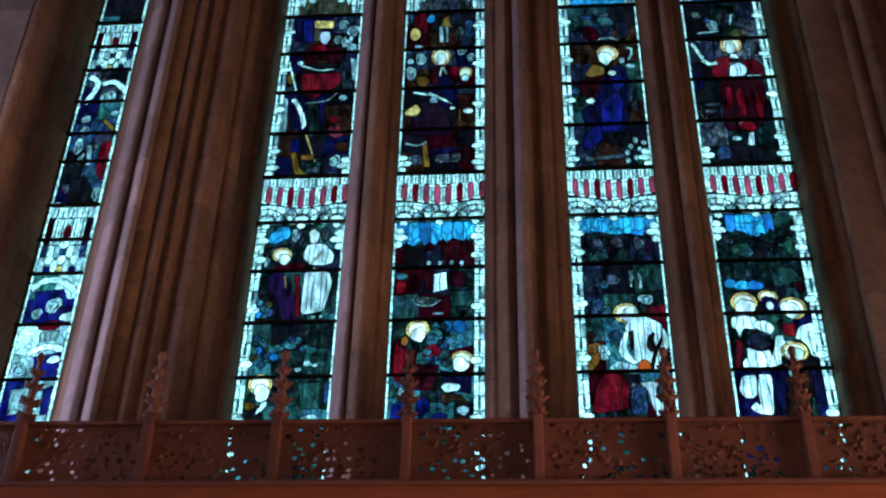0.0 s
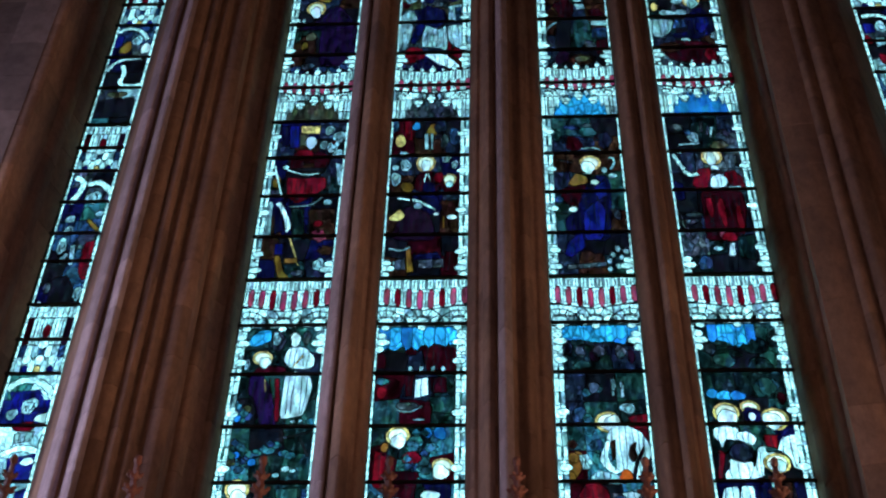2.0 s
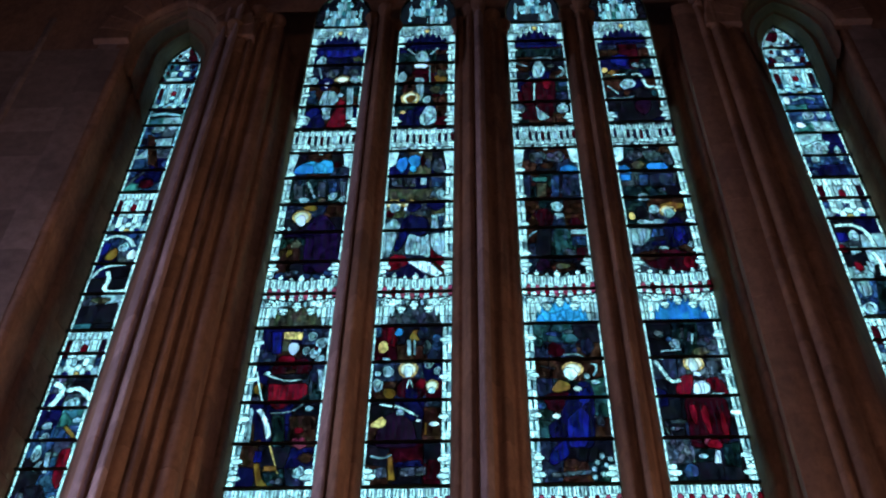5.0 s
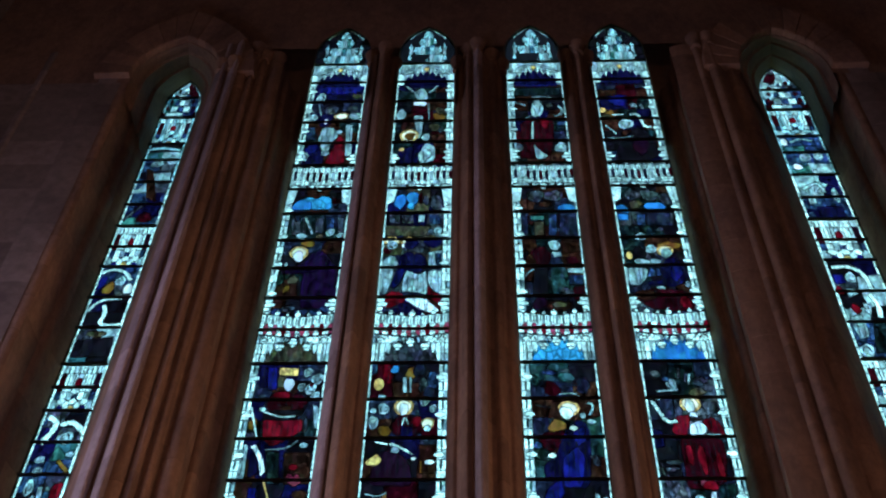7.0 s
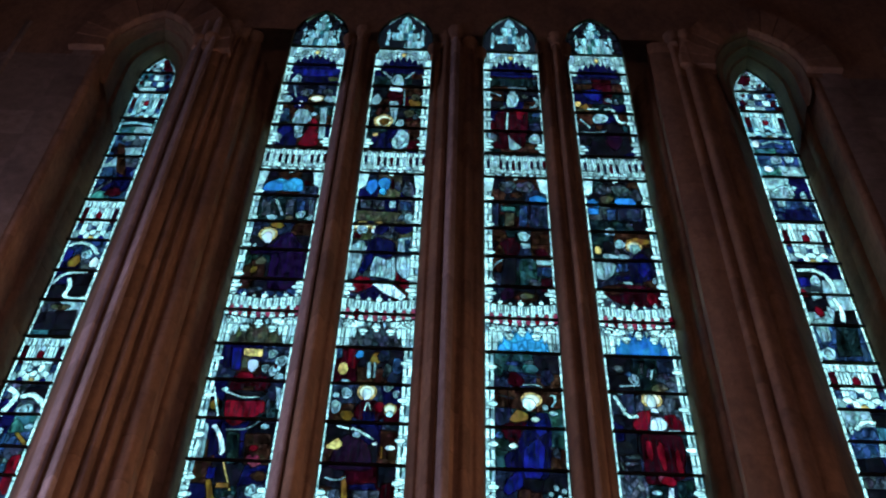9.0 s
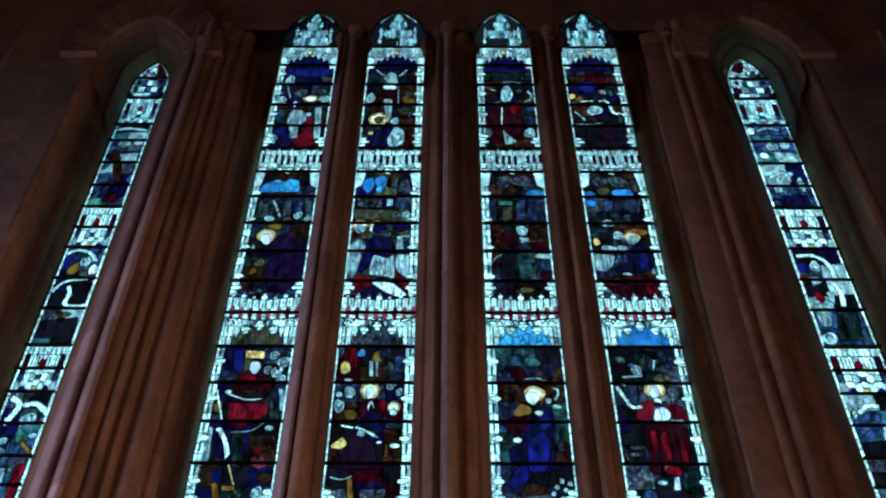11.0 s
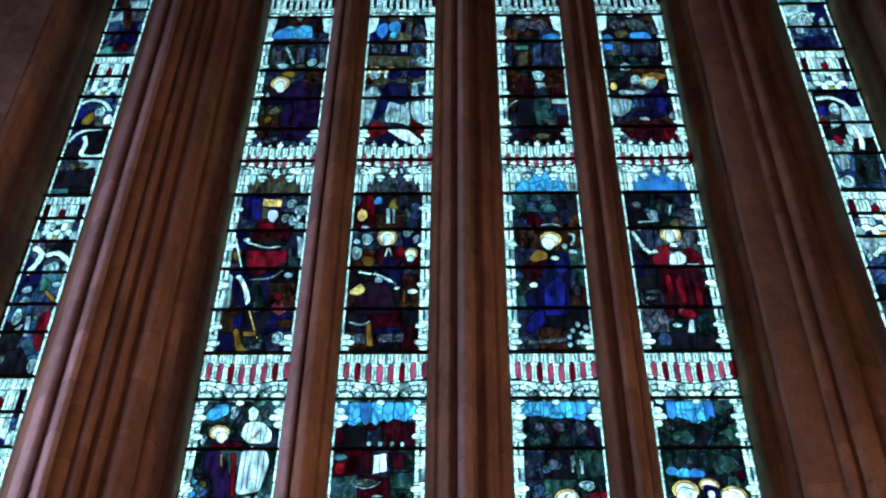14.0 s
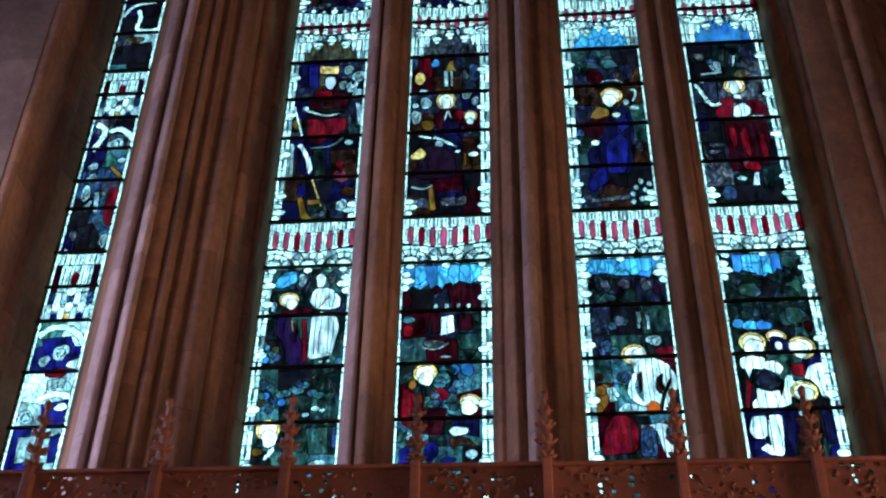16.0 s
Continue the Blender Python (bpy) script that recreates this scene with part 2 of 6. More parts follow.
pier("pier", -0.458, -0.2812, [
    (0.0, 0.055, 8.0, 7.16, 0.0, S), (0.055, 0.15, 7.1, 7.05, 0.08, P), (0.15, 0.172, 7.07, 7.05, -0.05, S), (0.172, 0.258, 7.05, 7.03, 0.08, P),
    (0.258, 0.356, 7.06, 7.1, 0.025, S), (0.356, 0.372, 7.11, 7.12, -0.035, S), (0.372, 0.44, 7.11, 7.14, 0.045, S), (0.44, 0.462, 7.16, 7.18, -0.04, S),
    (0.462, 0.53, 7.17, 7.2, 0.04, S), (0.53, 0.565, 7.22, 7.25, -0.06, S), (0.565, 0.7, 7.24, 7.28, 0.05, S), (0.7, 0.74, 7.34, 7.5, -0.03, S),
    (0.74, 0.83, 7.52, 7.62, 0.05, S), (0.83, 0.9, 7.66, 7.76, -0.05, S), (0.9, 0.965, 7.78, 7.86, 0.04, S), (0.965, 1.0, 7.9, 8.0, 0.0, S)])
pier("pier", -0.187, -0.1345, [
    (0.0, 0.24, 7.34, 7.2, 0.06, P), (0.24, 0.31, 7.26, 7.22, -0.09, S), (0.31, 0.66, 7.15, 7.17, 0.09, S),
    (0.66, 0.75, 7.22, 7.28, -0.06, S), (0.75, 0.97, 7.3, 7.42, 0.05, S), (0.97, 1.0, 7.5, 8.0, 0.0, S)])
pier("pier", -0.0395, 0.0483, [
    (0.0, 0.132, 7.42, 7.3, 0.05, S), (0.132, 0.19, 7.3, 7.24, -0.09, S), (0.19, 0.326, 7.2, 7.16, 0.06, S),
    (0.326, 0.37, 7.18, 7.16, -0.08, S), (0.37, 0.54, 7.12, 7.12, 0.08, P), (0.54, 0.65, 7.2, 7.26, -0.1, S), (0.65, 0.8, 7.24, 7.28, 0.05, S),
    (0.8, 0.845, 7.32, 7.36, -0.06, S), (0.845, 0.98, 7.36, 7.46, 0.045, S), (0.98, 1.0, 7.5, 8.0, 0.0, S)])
pier("pier", 0.1405, 0.1925, [
    (0.0, 0.03, 8.0, 7.5, 0.0, S), (0.03, 0.37, 7.36, 7.22, 0.07, S), (0.37, 0.52, 7.26, 7.22, -0.11, S), (0.52, 0.76, 7.16, 7.17, 0.07, S),
    (0.76, 0.82, 7.22, 7.26, -0.05, S), (0.82, 0.97, 7.26, 7.34, 0.04, S), (0.97, 1.0, 7.4, 8.0, 0.0, S)])
pier("pier", 0.2873, 0.4585, [
    (0.0, 0.04, 8.0, 7.86, 0.0, S), (0.04, 0.13, 7.84, 7.7, 0.04, S), (0.13, 0.17, 7.68, 7.62, -0.06, S), (0.17, 0.235, 7.58, 7.48, 0.035, S),
    (0.235, 0.262, 7.46, 7.2, -0.02, S), (0.262, 0.49, 7.16, 7.12, 0.02, S), (0.49, 0.575, 7.11, 7.09, 0.03, S), (0.575, 0.6, 7.1, 7.1, -0.05, S),
    (0.6, 0.74, 7.07, 7.07, 0.06, S), (0.74, 0.77, 7.1, 7.11, -0.05, S), (0.77, 0.9, 7.1, 7.16, 0.05, S), (0.9, 1.0, 7.24, 8.0, 0.0, S)])
# the outer jambs beside the side lancets run out into plain wall with slim wall shafts
pier("jamb_pier", -0.86, -0.516, [
    (0.0, 0.3, FRONT + 0.008, FRONT + 0.008, 0.0, PLASTER), (0.3, 0.345, FRONT + 0.006, FRONT + 0.008, 0.03, PLASTER),
    (0.345, 0.6, FRONT + 0.008, FRONT + 0.008, 0.0, PLASTER), (0.6, 0.74, FRONT + 0.006, FRONT + 0.006, 0.012, PLASTER), (0.74, 0.79, FRONT + 0.02, FRONT + 0.05, 0.02, S),
    (0.79, 0.88, 7.2, 7.56, 0.0, S), (0.88, 0.94, 7.58, 7.78, 0.03, S), (0.94, 1.0, 7.8, 8.0, 0.0, S)])
pier("jamb_pier", 0.5288, 0.86, [
    (0.0, 0.06, 8.0, 7.8, 0.0, S), (0.06, 0.12, 7.78, 7.58, 0.03, S), (0.12, 0.2, 7.56, 7.2, 0.0, S), (0.2, 0.25, FRONT + 0.05, FRONT + 0.02, 0.02, S),
    (0.25, 0.4, FRONT + 0.006, FRONT + 0.006, 0.012, PLASTER), (0.4, 0.66, FRONT + 0.008, FRONT + 0.008, 0.0, PLASTER),
    (0.66, 0.71, FRONT + 0.008, FRONT + 0.006, 0.03, PLASTER), (0.71, 1.0, FRONT + 0.008, FRONT + 0.008, 0.0, PLASTER)])


# ---- sills, pointed heads and the wall over them ----
def loft(rings, material, name):
    """A surface lofted through rings of equal count, each a list of (x, y, z)."""
    n = len(rings[0])
    verts = [p for r in rings for p in r]
    faces = [(k * n + i, k * n + i + 1, (k + 1) * n + i + 1, (k + 1) * n + i) for k in range(len(rings) - 1) for i in range(n - 1)]
    return mesh_of(name, verts, faces, material)


def pointed(mid, half, spring, apex, n=12):
    """A pointed arch from its left springing over the apex to the right, as (x, z)."""
    rise = apex - spring
    r = (half * half + rise * rise) / (2 * half)
    top = math.asin(min(1, rise / r)) if rise < r else math.pi - math.asin(min(1, rise / r))
    left = [(mid - half + r * (1 - math.cos(top * i / n)), spring + r * math.sin(top * i / n)) for i in range(n + 1)]
    return left + [(2 * mid - x, z) for x, z in reversed(left[:-1])]


def head(w, rings):
    """The moulded reveal of a pointed head, from the wall's face back to the glass. Each ring: middle, half width, springing, apex, y."""
    loops = []
    for mid, half, spring, apex, y in rings:
        arc = [(x, y, z) for x, z in pointed(mid, half, spring, apex)]
        loops.append([(arc[0][0], y, 13.9)] + arc + [(arc[-1][0], y, 13.9)])
    part("arch_head", loft(loops, STONE, "arch_head"), wall_east, "moulded stone arch head in deep shade")
    part("spandrel", mesh_of("spandrel", *spandrel(w, TOP), STONE), wall_east)


def spandrel(w, top):
    """The wall over the glass itself, behind the orders."""
    a = w.arch(-0.008, -0.01, 12)
    a = [(w.x0 - 0.03, w.spring)] + a + [(w.x1 + 0.03, w.spring)]
    n = len(a)
    verts = [(x, 8.01, z) for x, z in a] + [(x, 8.01, top) for x, z in a] + [(x, 8.03, z) for x, z in a] + [(x, 8.03, top) for x, z in a]
    faces = []
    for i in range(n - 1):
        faces += [(i, i + 1, n + i + 1, n + i), (2 * n + i + 1, 2 * n + i, 3 * n + i, 3 * n + i + 1), (i + 1, i, 2 * n + i, 2 * n + i + 1)]
    return verts, faces


TOP = 20.4
HOLES = []
for w in (L1, L2, L3, L4):
    # the reveal narrows forwards with the splay of the piers
    splay = [(w.mid * y / 8, (w.w / 2 + 0.012 * (y < 8)) * y / 8 - tuck, EYE + (w.spring - EYE) * y / 8, EYE + (w.apex + 0.03 - EYE) * y / 8, y)
             for y, tuck in ((FRONT, 0.0), (7.34, 0.0), (7.36, 0.003), (7.6, 0.0), (7.62, 0.003), (7.86, 0.0), (8.0, 0.0))]
    HOLES.append(pointed(*splay[0][:4]))
    head(w, splay)
SIDE_HEADS = []
for w, mid in ((LS, -3.67), (RS, 3.67)):
    HOLES.append(pointed(mid, 0.53, 14.3, 15.2))
    SIDE_HEADS.append(mid)
    rings = [(mid, 0.53, 14.3, 15.2, FRONT)]
    for y, f, tuck in ((7.3, 0.22, 0.0), (7.32, 0.24, 0.03), (7.62, 0.58, 0.0), (7.64, 0.6, 0.03), (7.9, 0.9, 0.0)):
        rings.append((mid + (w.mid - mid) * f, 0.53 + (w.w / 2 - 0.53) * f - tuck, 14.3 + (w.spring - 14.3) * f, 15.2 + (w.apex - 15.2) * f - tuck, y))
    head(w, rings + [(w.mid, w.w / 2, w.spring, w.apex, 8.0)])
for w in LANCETS:
    part("sill", box_mesh("sill", (w.x0 - 0.1, 7.4, 0.0), (w.x1 + 0.1, 8.3, FOOT), STONE), wall_east)


def quatrefoil(x, z, r, reach, n=9):
    """The outline of four foils round a middle, as (x, z)."""
    pts = []
    for k in range(4):
        a = k * math.pi / 2 - math.pi / 2
        for i in range(n):
            b = a + math.radians(-125 + 250 * i / (n - 1))
            pts.append((x + reach * math.cos(a) + r * math.cos(b), z + reach * math.sin(a) + r * math.sin(b)))
    return pts


FOILS = [(-1.164, 16.35), (1.2, 16.35)]


def upper_wall():
    """The wall over the piers, cut through by the heads of the lancets and two small quatrefoils."""
    verts, faces = [], []

    def add(pts):
        faces.append(list(range(len(verts), len(verts) + len(pts))))
        verts.extend(Vector(p) for p in pts)

    add([(-6.4, 14.2), (-3.0, 14.2), (-3.0, SPRING), (3.0, SPRING), (3.0, 14.2), (6.4, 14.2), (6.4, TOP), (-6.4, TOP)])
    for arc in HOLES:
        low = 14.1 if arc[0][1] < 14.5 else 14.7
        add([(arc[0][0], low), (arc[-1][0], low)] + arc[::-1])
    for x, z in FOILS:
        add(quatrefoil(x, z, 0.13, 0.17))
    vs, _, fs, _, _, own = delaunay_2d_cdt(verts, [], faces, 0, 1e-4, True)
    bm = bmesh.new()
    made = [bm.verts.new((v.x, FRONT, v.y)) for v in vs]
    for f, o in zip(fs, own):
        if list(o) == [0]:
            bm.faces.new([made[i] for i in f])
    out = bmesh.ops.extrude_face_region(bm, geom=bm.faces[:])
    for g in out["geom"]:
        if isinstance(g, bmesh.types.BMVert):
            grow = (FRONT + 0.22) / FRONT
            g.co = Vector((g.co.x * grow, g.co.y * grow, EYE + (g.co.z - EYE) * grow))
    bmesh.ops.delete(bm, geom=[v for v in bm.verts if not v.link_faces], context="VERTS")
    bmesh.ops.recalc_face_normals(bm, faces=bm.faces[:])
    me = bpy.data.meshes.new("upper_wall")
    bm.to_mesh(me)
    bm.free()
    me.materials.append(STONE)
    return me


part("upper_wall", upper_wall(), wall_east)

# voussoirs round the side heads
for mid in SIDE_HEADS:
    inner, outer = pointed(mid, 0.54, 14.3, 15.22, 7), pointed(mid, 0.98, 14.3, 15.95, 7)
    for i in range(len(inner) - 1):
        quad = [Vector((x, 0, z)) for x, z in (inner[i], outer[i], outer[i + 1], inner[i + 1])]
        c = sum(quad, Vector()) / 4
        quad = [q + (c - q).normalized() * 0.006 for q in quad]
        verts = [(q.x, FRONT + 0.05, q.z) for q in quad] + [(q.x, FRONT - 0.07, q.z) for q in quad]
        verts += [(c.x + (q.x - c.x) * 0.93, FRONT - 0.085, c.z + (q.z - c.z) * 0.93) for q in quad]
        faces = [(k * 4 + j, k * 4 + (j + 1) % 4, k * 4 + 4 + (j + 1) % 4, k * 4 + 4 + j) for k in (0, 1) for j in range(4)] + [(8, 9, 10, 11)]
        part("voussoir", mesh_of("voussoir", verts, faces, STONE), wall_east)

# thin outer leaf of the wall between the lights, open behind the quatrefoils
SEAMS = [-6.5] + [x for w in LANCETS for x in (w.x0 - 0.004, w.x1 + 0.004)] + [6.5]
for k, (x0, x1) in enumerate(zip(SEAMS[0::2], SEAMS[1::2])):
    for z0, z1 in ((0.0, 17.7), (19.4, TOP)) if k in (2, 4) else ((0.0, TOP),):
        part("outer_leaf", box_mesh("outer_leaf", (x0, 8.035, z0), (x1, 8.06, z1), STONE), wall_east)


def capital_mesh(radius, high):
    """A moulded bell capital: neck ring, bell and round abacus."""
    profile = [(0.62, 0.0), (0.8, 0.03), (0.8, 0.07), (0.62, 0.1), (0.66, 0.3), (0.82, 0.55), (1.05, 0.7), (1.12, 0.78), (1.0, 0.84), (1.2, 0.9), (1.2, 0.98), (1.08, 1.0)]
    n, verts, faces = 14, [], []
    for r, z in profile:
        verts += [(r * radius * math.cos(2 * math.pi * i / n), r * radius * math.sin(2 * math.pi * i / n), z * high) for i in range(n)]
    for k in range(len(profile) - 1):
        for i in range(n):
            j = (i + 1) % n
            faces.append((k * n + i, k * n + j, k * n + n + j, k * n + n + i))
    faces += [tuple(range(n - 1, -1, -1)), tuple(range((len(profile) - 1) * n, len(profile) * n))]
    me = mesh_of("capital", verts, faces, STONE)
    for f in me.polygons:
        f.use_smooth = True
    return me


CAP = capital_mesh(0.085, 0.24)
for r, y, z in ((-0.44, 7.07, 14.5), (-0.42, 7.04, 14.5), (-0.386, 7.12, SPRING), (-0.37, 7.19, SPRING), (-0.347, 7.26, SPRING), (-0.181, 7.26, SPRING), (-0.161, 7.14, SPRING),
                (-0.143, 7.36, SPRING), (-0.034, 7.36, SPRING), (-0.017, 7.18, SPRING), (0.0005, 7.1, SPRING), (0.0242, 7.26, SPRING), (0.041, 7.4, SPRING), (0.151, 7.28, SPRING),
                (0.174, 7.15, SPRING), (0.187, 7.3, SPRING), (0.379, 7.08, SPRING), (0.402, 7.06, SPRING), (0.43, 7.12, 14.5)):
    ob = part("capital", CAP, wall_east, "moulded bell capital")
    ob.location = (r * y, y, z - 0.16)

# unseen sheet outside, added to keep light from below off the arch heads
tagged(new("ground", box_mesh("ground", (-300, -300, -0.6), (300, 300, -0.3), DARK_GROUND)), "dark unseen ground added outside to block light from below", "ground", kind="structure")

# ---- floor, side walls, back wall and roof that close the place ----
tagged(new("floor", box_mesh("floor", (-7.7, -16, -0.2), (7.7, 8.3, 0), FLOOR)), "worn grey stone floor", "floor", kind="structure")
tagged(new("ceiling", box_mesh("ceiling", (-7.7, -16, TOP), (7.7, 8.3, TOP + 0.3), CARVED)), "dark timber roof high above", "ceiling", kind="structure")
tagged(new("wall_west", box_mesh("wall_west", (-7.7, -16.3, 0), (7.7, -16, TOP), PLASTER)), "plain stone wall", "wall", kind="structure")


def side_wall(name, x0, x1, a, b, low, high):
    """A side wall, out of view, cut through by one added upright opening for a lamp."""
    thing = tagged(new(name), "plain stone side wall out of view, with an added opening for a lamp", "wall", kind="structure")
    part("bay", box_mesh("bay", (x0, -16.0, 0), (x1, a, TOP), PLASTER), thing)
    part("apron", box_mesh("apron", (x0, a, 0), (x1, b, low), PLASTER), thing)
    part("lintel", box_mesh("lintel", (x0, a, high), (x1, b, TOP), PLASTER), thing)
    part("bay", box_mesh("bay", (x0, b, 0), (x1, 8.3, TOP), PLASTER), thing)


# openings placed and sized to shape the lamps' light on the piers
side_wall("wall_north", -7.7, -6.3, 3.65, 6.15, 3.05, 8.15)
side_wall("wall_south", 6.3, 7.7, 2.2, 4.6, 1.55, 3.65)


# ---- stained glass: pieces of pot-metal glass in lead, panel by panel between iron saddle bars ----
def oval(w, colour, x, z, rx, rz):
    """A rounded piece, cut a little unevenly, with a few traced strokes where it is pale."""
    colour = "face" if colour == "clear" else colour
    n = 16 if max(rx, rz) > 0.05 else 10
    p, q = 7 * x + 3 * z, 5 * z - 4 * x
    uneven = 0.16 if max(rx, rz) > 0.05 and colour != "gold" else 0.04
    pts = []
    for i in range(n):
        a = 2 * math.pi * i / n
        r = 1 + uneven * (0.6 * math.sin(2 * a + p) + 0.5 * math.sin(3 * a + q) + 0.35 * math.sin(5 * a + p * q))
        pts.append((x + rx * r * math.cos(a), z + rz * r * math.sin(a)))
    w.shapes.append((colour, pts))
    if colour == "gold" and rx > 0.06:
        w.shapes.append(("halo", [(x + (a - x) * 0.76, z + (b - z) * 0.76) for a, b in pts]))
    if colour == "pale" and rz > 0.05:
        host = len(w.shapes) - 1
        for k in range(4):
            a = p + 1.9 * k
            cx, cz = x + 0.45 * rx * math.cos(a), z + 0.5 * rz * math.sin(a)
            dx, dz = 0.4 * rx * math.cos(a + 1.3), 0.42 * rz * math.sin(a + 1.3)
            m = math.hypot(dx, dz) or 1
            nx, nz = -dz / m * 0.0055, dx / m * 0.0055
            w.shapes.append(("paint", [(cx - dx - nx, cz - dz - nz), (cx + dx - nx, cz + dz - nz), (cx + dx + nx, cz + dz + nz), (cx - dx + nx, cz - dz + nz)], host))


def eased(pts):
    """The outline with its corners cut twice, as a glazier grinds them round."""
    for _ in range(2):
        pts = [(a[0] + (b[0] - a[0]) * s, a[1] + (b[1] - a[1]) * s) for a, b in zip(pts, pts[1:] + pts[:1]) for s in (0.14, 0.86)]
    return pts


def skyline(w, z0, z1, x0, x1, n, seed):
    """A strip of blue sky over a ragged line of hills and roofs."""
    rng = random.Random(seed)
    low = [z0 + (z1 - z0) * rng.uniform(0.0, 0.5) for _ in range(n + 1)]
    for i in range(n):
        a, b = x0 + (x1 - x0) * i / n, x0 + (x1 - x0) * (i + 1) / n
        m, zm = (a + b) / 2, min(low[i], low[i + 1]) + (z1 - z0) * rng.uniform(-0.25, 0.3)
        w.shapes.append((rng.choice(("sky", "blue", "sky")), [(a, low[i]), (m, zm), (b, low[i + 1]), (b, z1), (a, z1)]))


def patch(w, colour, *xz):
    colour = "linen" if colour == "clear" else colour
    pts = list(zip(xz[0::2], xz[1::2]))
    if len(pts) > 4:
        pts = eased(pts)
    w.shapes.append((colour, pts))
    if colour in ("linen", "pale", "ruby", "wine", "purple", "navy", "royal", "plum", "steel"):
        fold(w, pts)


def ribbon(w, colour, wide, *xz):
    pts = [Vector(p) for p in zip(xz[0::2], xz[1::2])]
    for _ in range(2 if len(pts) > 2 else 0):
        pts = pts[:1] + [a.lerp(b, t) for a, b in zip(pts, pts[1:]) for t in (0.25, 0.75)] + pts[-1:]
    left, right = [], []
    for i, p in enumerate(pts):
        d = (pts[min(i + 1, len(pts) - 1)] - pts[max(i - 1, 0)]).normalized()
        n = Vector((-d.y, d.x)) * wide * (0.5 + 0.08 * math.sin(2.1 * i + 9 * p.x))
        left.append(tuple(p + n))
        right.append(tuple(p - n))
    w.shapes.append((colour, left + right[::-1]))


def fold(w, pts):
    """Traced lines down a robe or along a piece, painted on the glass of the shape drawn last."""
    x0, x1 = min(p[0] for p in pts), max(p[0] for p in pts)
    z0, z1 = min(p[1] for p in pts), max(p[1] for p in pts)
    if x1 - x0 < 0.07 or z1 - z0 < 0.1:
        return
    n = max(2, round((x1 - x0) / 0.05))
    host = len(w.shapes) - 1
    for i in range(1, n):
        a, b = x0 + (x1 - x0) * i / n, x0 + (x1 - x0) * (i + 0.35 * math.sin(3.7 * i + 9 * x0)) / n
        m = (a + b) / 2 + 0.012 * math.sin(5 * i + z0)
        zm = (z0 + z1) / 2
        for (xa, za), (xb, zb) in (((a, z1), (m, zm)), ((m, zm), (b, z0 + 0.1 * (z1 - z0)))):
            w.shapes.append(("paint", [(xa - 0.0028, za), (xb - 0.0045, zb), (xb + 0.0045, zb), (xa + 0.0028, za)], host))


def rect(w, colour, x0, z0, x1, z1):
    w.over.append((colour, [(x0, z0), (x1, z0), (x1, z1), (x0, z1)]))


def disc(w, colour, x, z, rx, rz, n=10):
    w.over.append((colour, [(x + rx * math.cos(2 * math.pi * i / n), z + rz * math.sin(2 * math.pi * i / n)) for i in range(n)]))


def slit(w, xs, z0, z1, wide):
    """Dark painted slits, as between the shafts of a canopy."""
    for x in xs:
        rect(w, "paint", x - wide / 2, z0, x + wide / 2, z1)


def hood(w, colour, x0, x1, z0, rise, cusps=3):
    """A cusped canopy opening: lobes along a low arch."""
    pts, n = [], cusps * 5
    for i in range(n + 1):
        s = i / n
        lobe = abs(math.sin(math.pi * s * cusps)) * 0.3
        pts.append((x1 + (x0 - x1) * s, z0 + rise * (0.25 + 0.5 * math.sin(math.pi * s) + lobe)))
    w.over.append((colour, [(x0, z0), (x1, z0)] + pts))


def borders(w, z0, z1):
    """White column borders up the sides of a scene, in short drums with rings and leafy knops."""
    z, k = z0, 0
    while z < z1 - 0.02:
        h = min(0.125, z1 - z)
        for wide, x, way in ((w.left, w.x0, 1), (w.right, w.x1, -1)):
            a, b = sorted((x, x + way * wide))
            if wide > 0.06:
                rect(w, "clear", a, z, (a + b) / 2, z + h)
                rect(w, "clear" if k % 3 else "pale", (a + b) / 2, z, b, z + h)
                if k % 2:
                    rect(w, "teal", (a + b) / 2 - 0.008, z + 0.02, (a + b) / 2 + 0.008, z + h - 0.01)
                if k % 4 == 2:
                    disc(w, "clear", x + way * wide * 0.75, z + h / 2, wide * 0.62, 0.035)
            else:
                rect(w, "clear", a, z, b, z + h)
        z, k = z + h, k + 1


def arc_band(w, colour, x, z, r0, r1, a0, a1, n=6):
    """A piece of a ring about (x, z), between two angles in degrees."""
    turn = [math.radians(a0 + (a1 - a0) * i / n) for i in range(n + 1)]
    w.over.append((colour, [(x + r1 * math.cos(a), z + r1 * math.sin(a)) for a in turn] + [(x + r0 * math.cos(a), z + r0 * math.sin(a)) for a in reversed(turn)]))


def boss(w, x, z, r):
    """A leafy pendant: a round over two drops."""
    disc(w, "clear", x, z, r, r * 0.75, 10)
    disc(w, "clear", x, z - r * 0.95, r * 0.6, r * 0.5, 8)


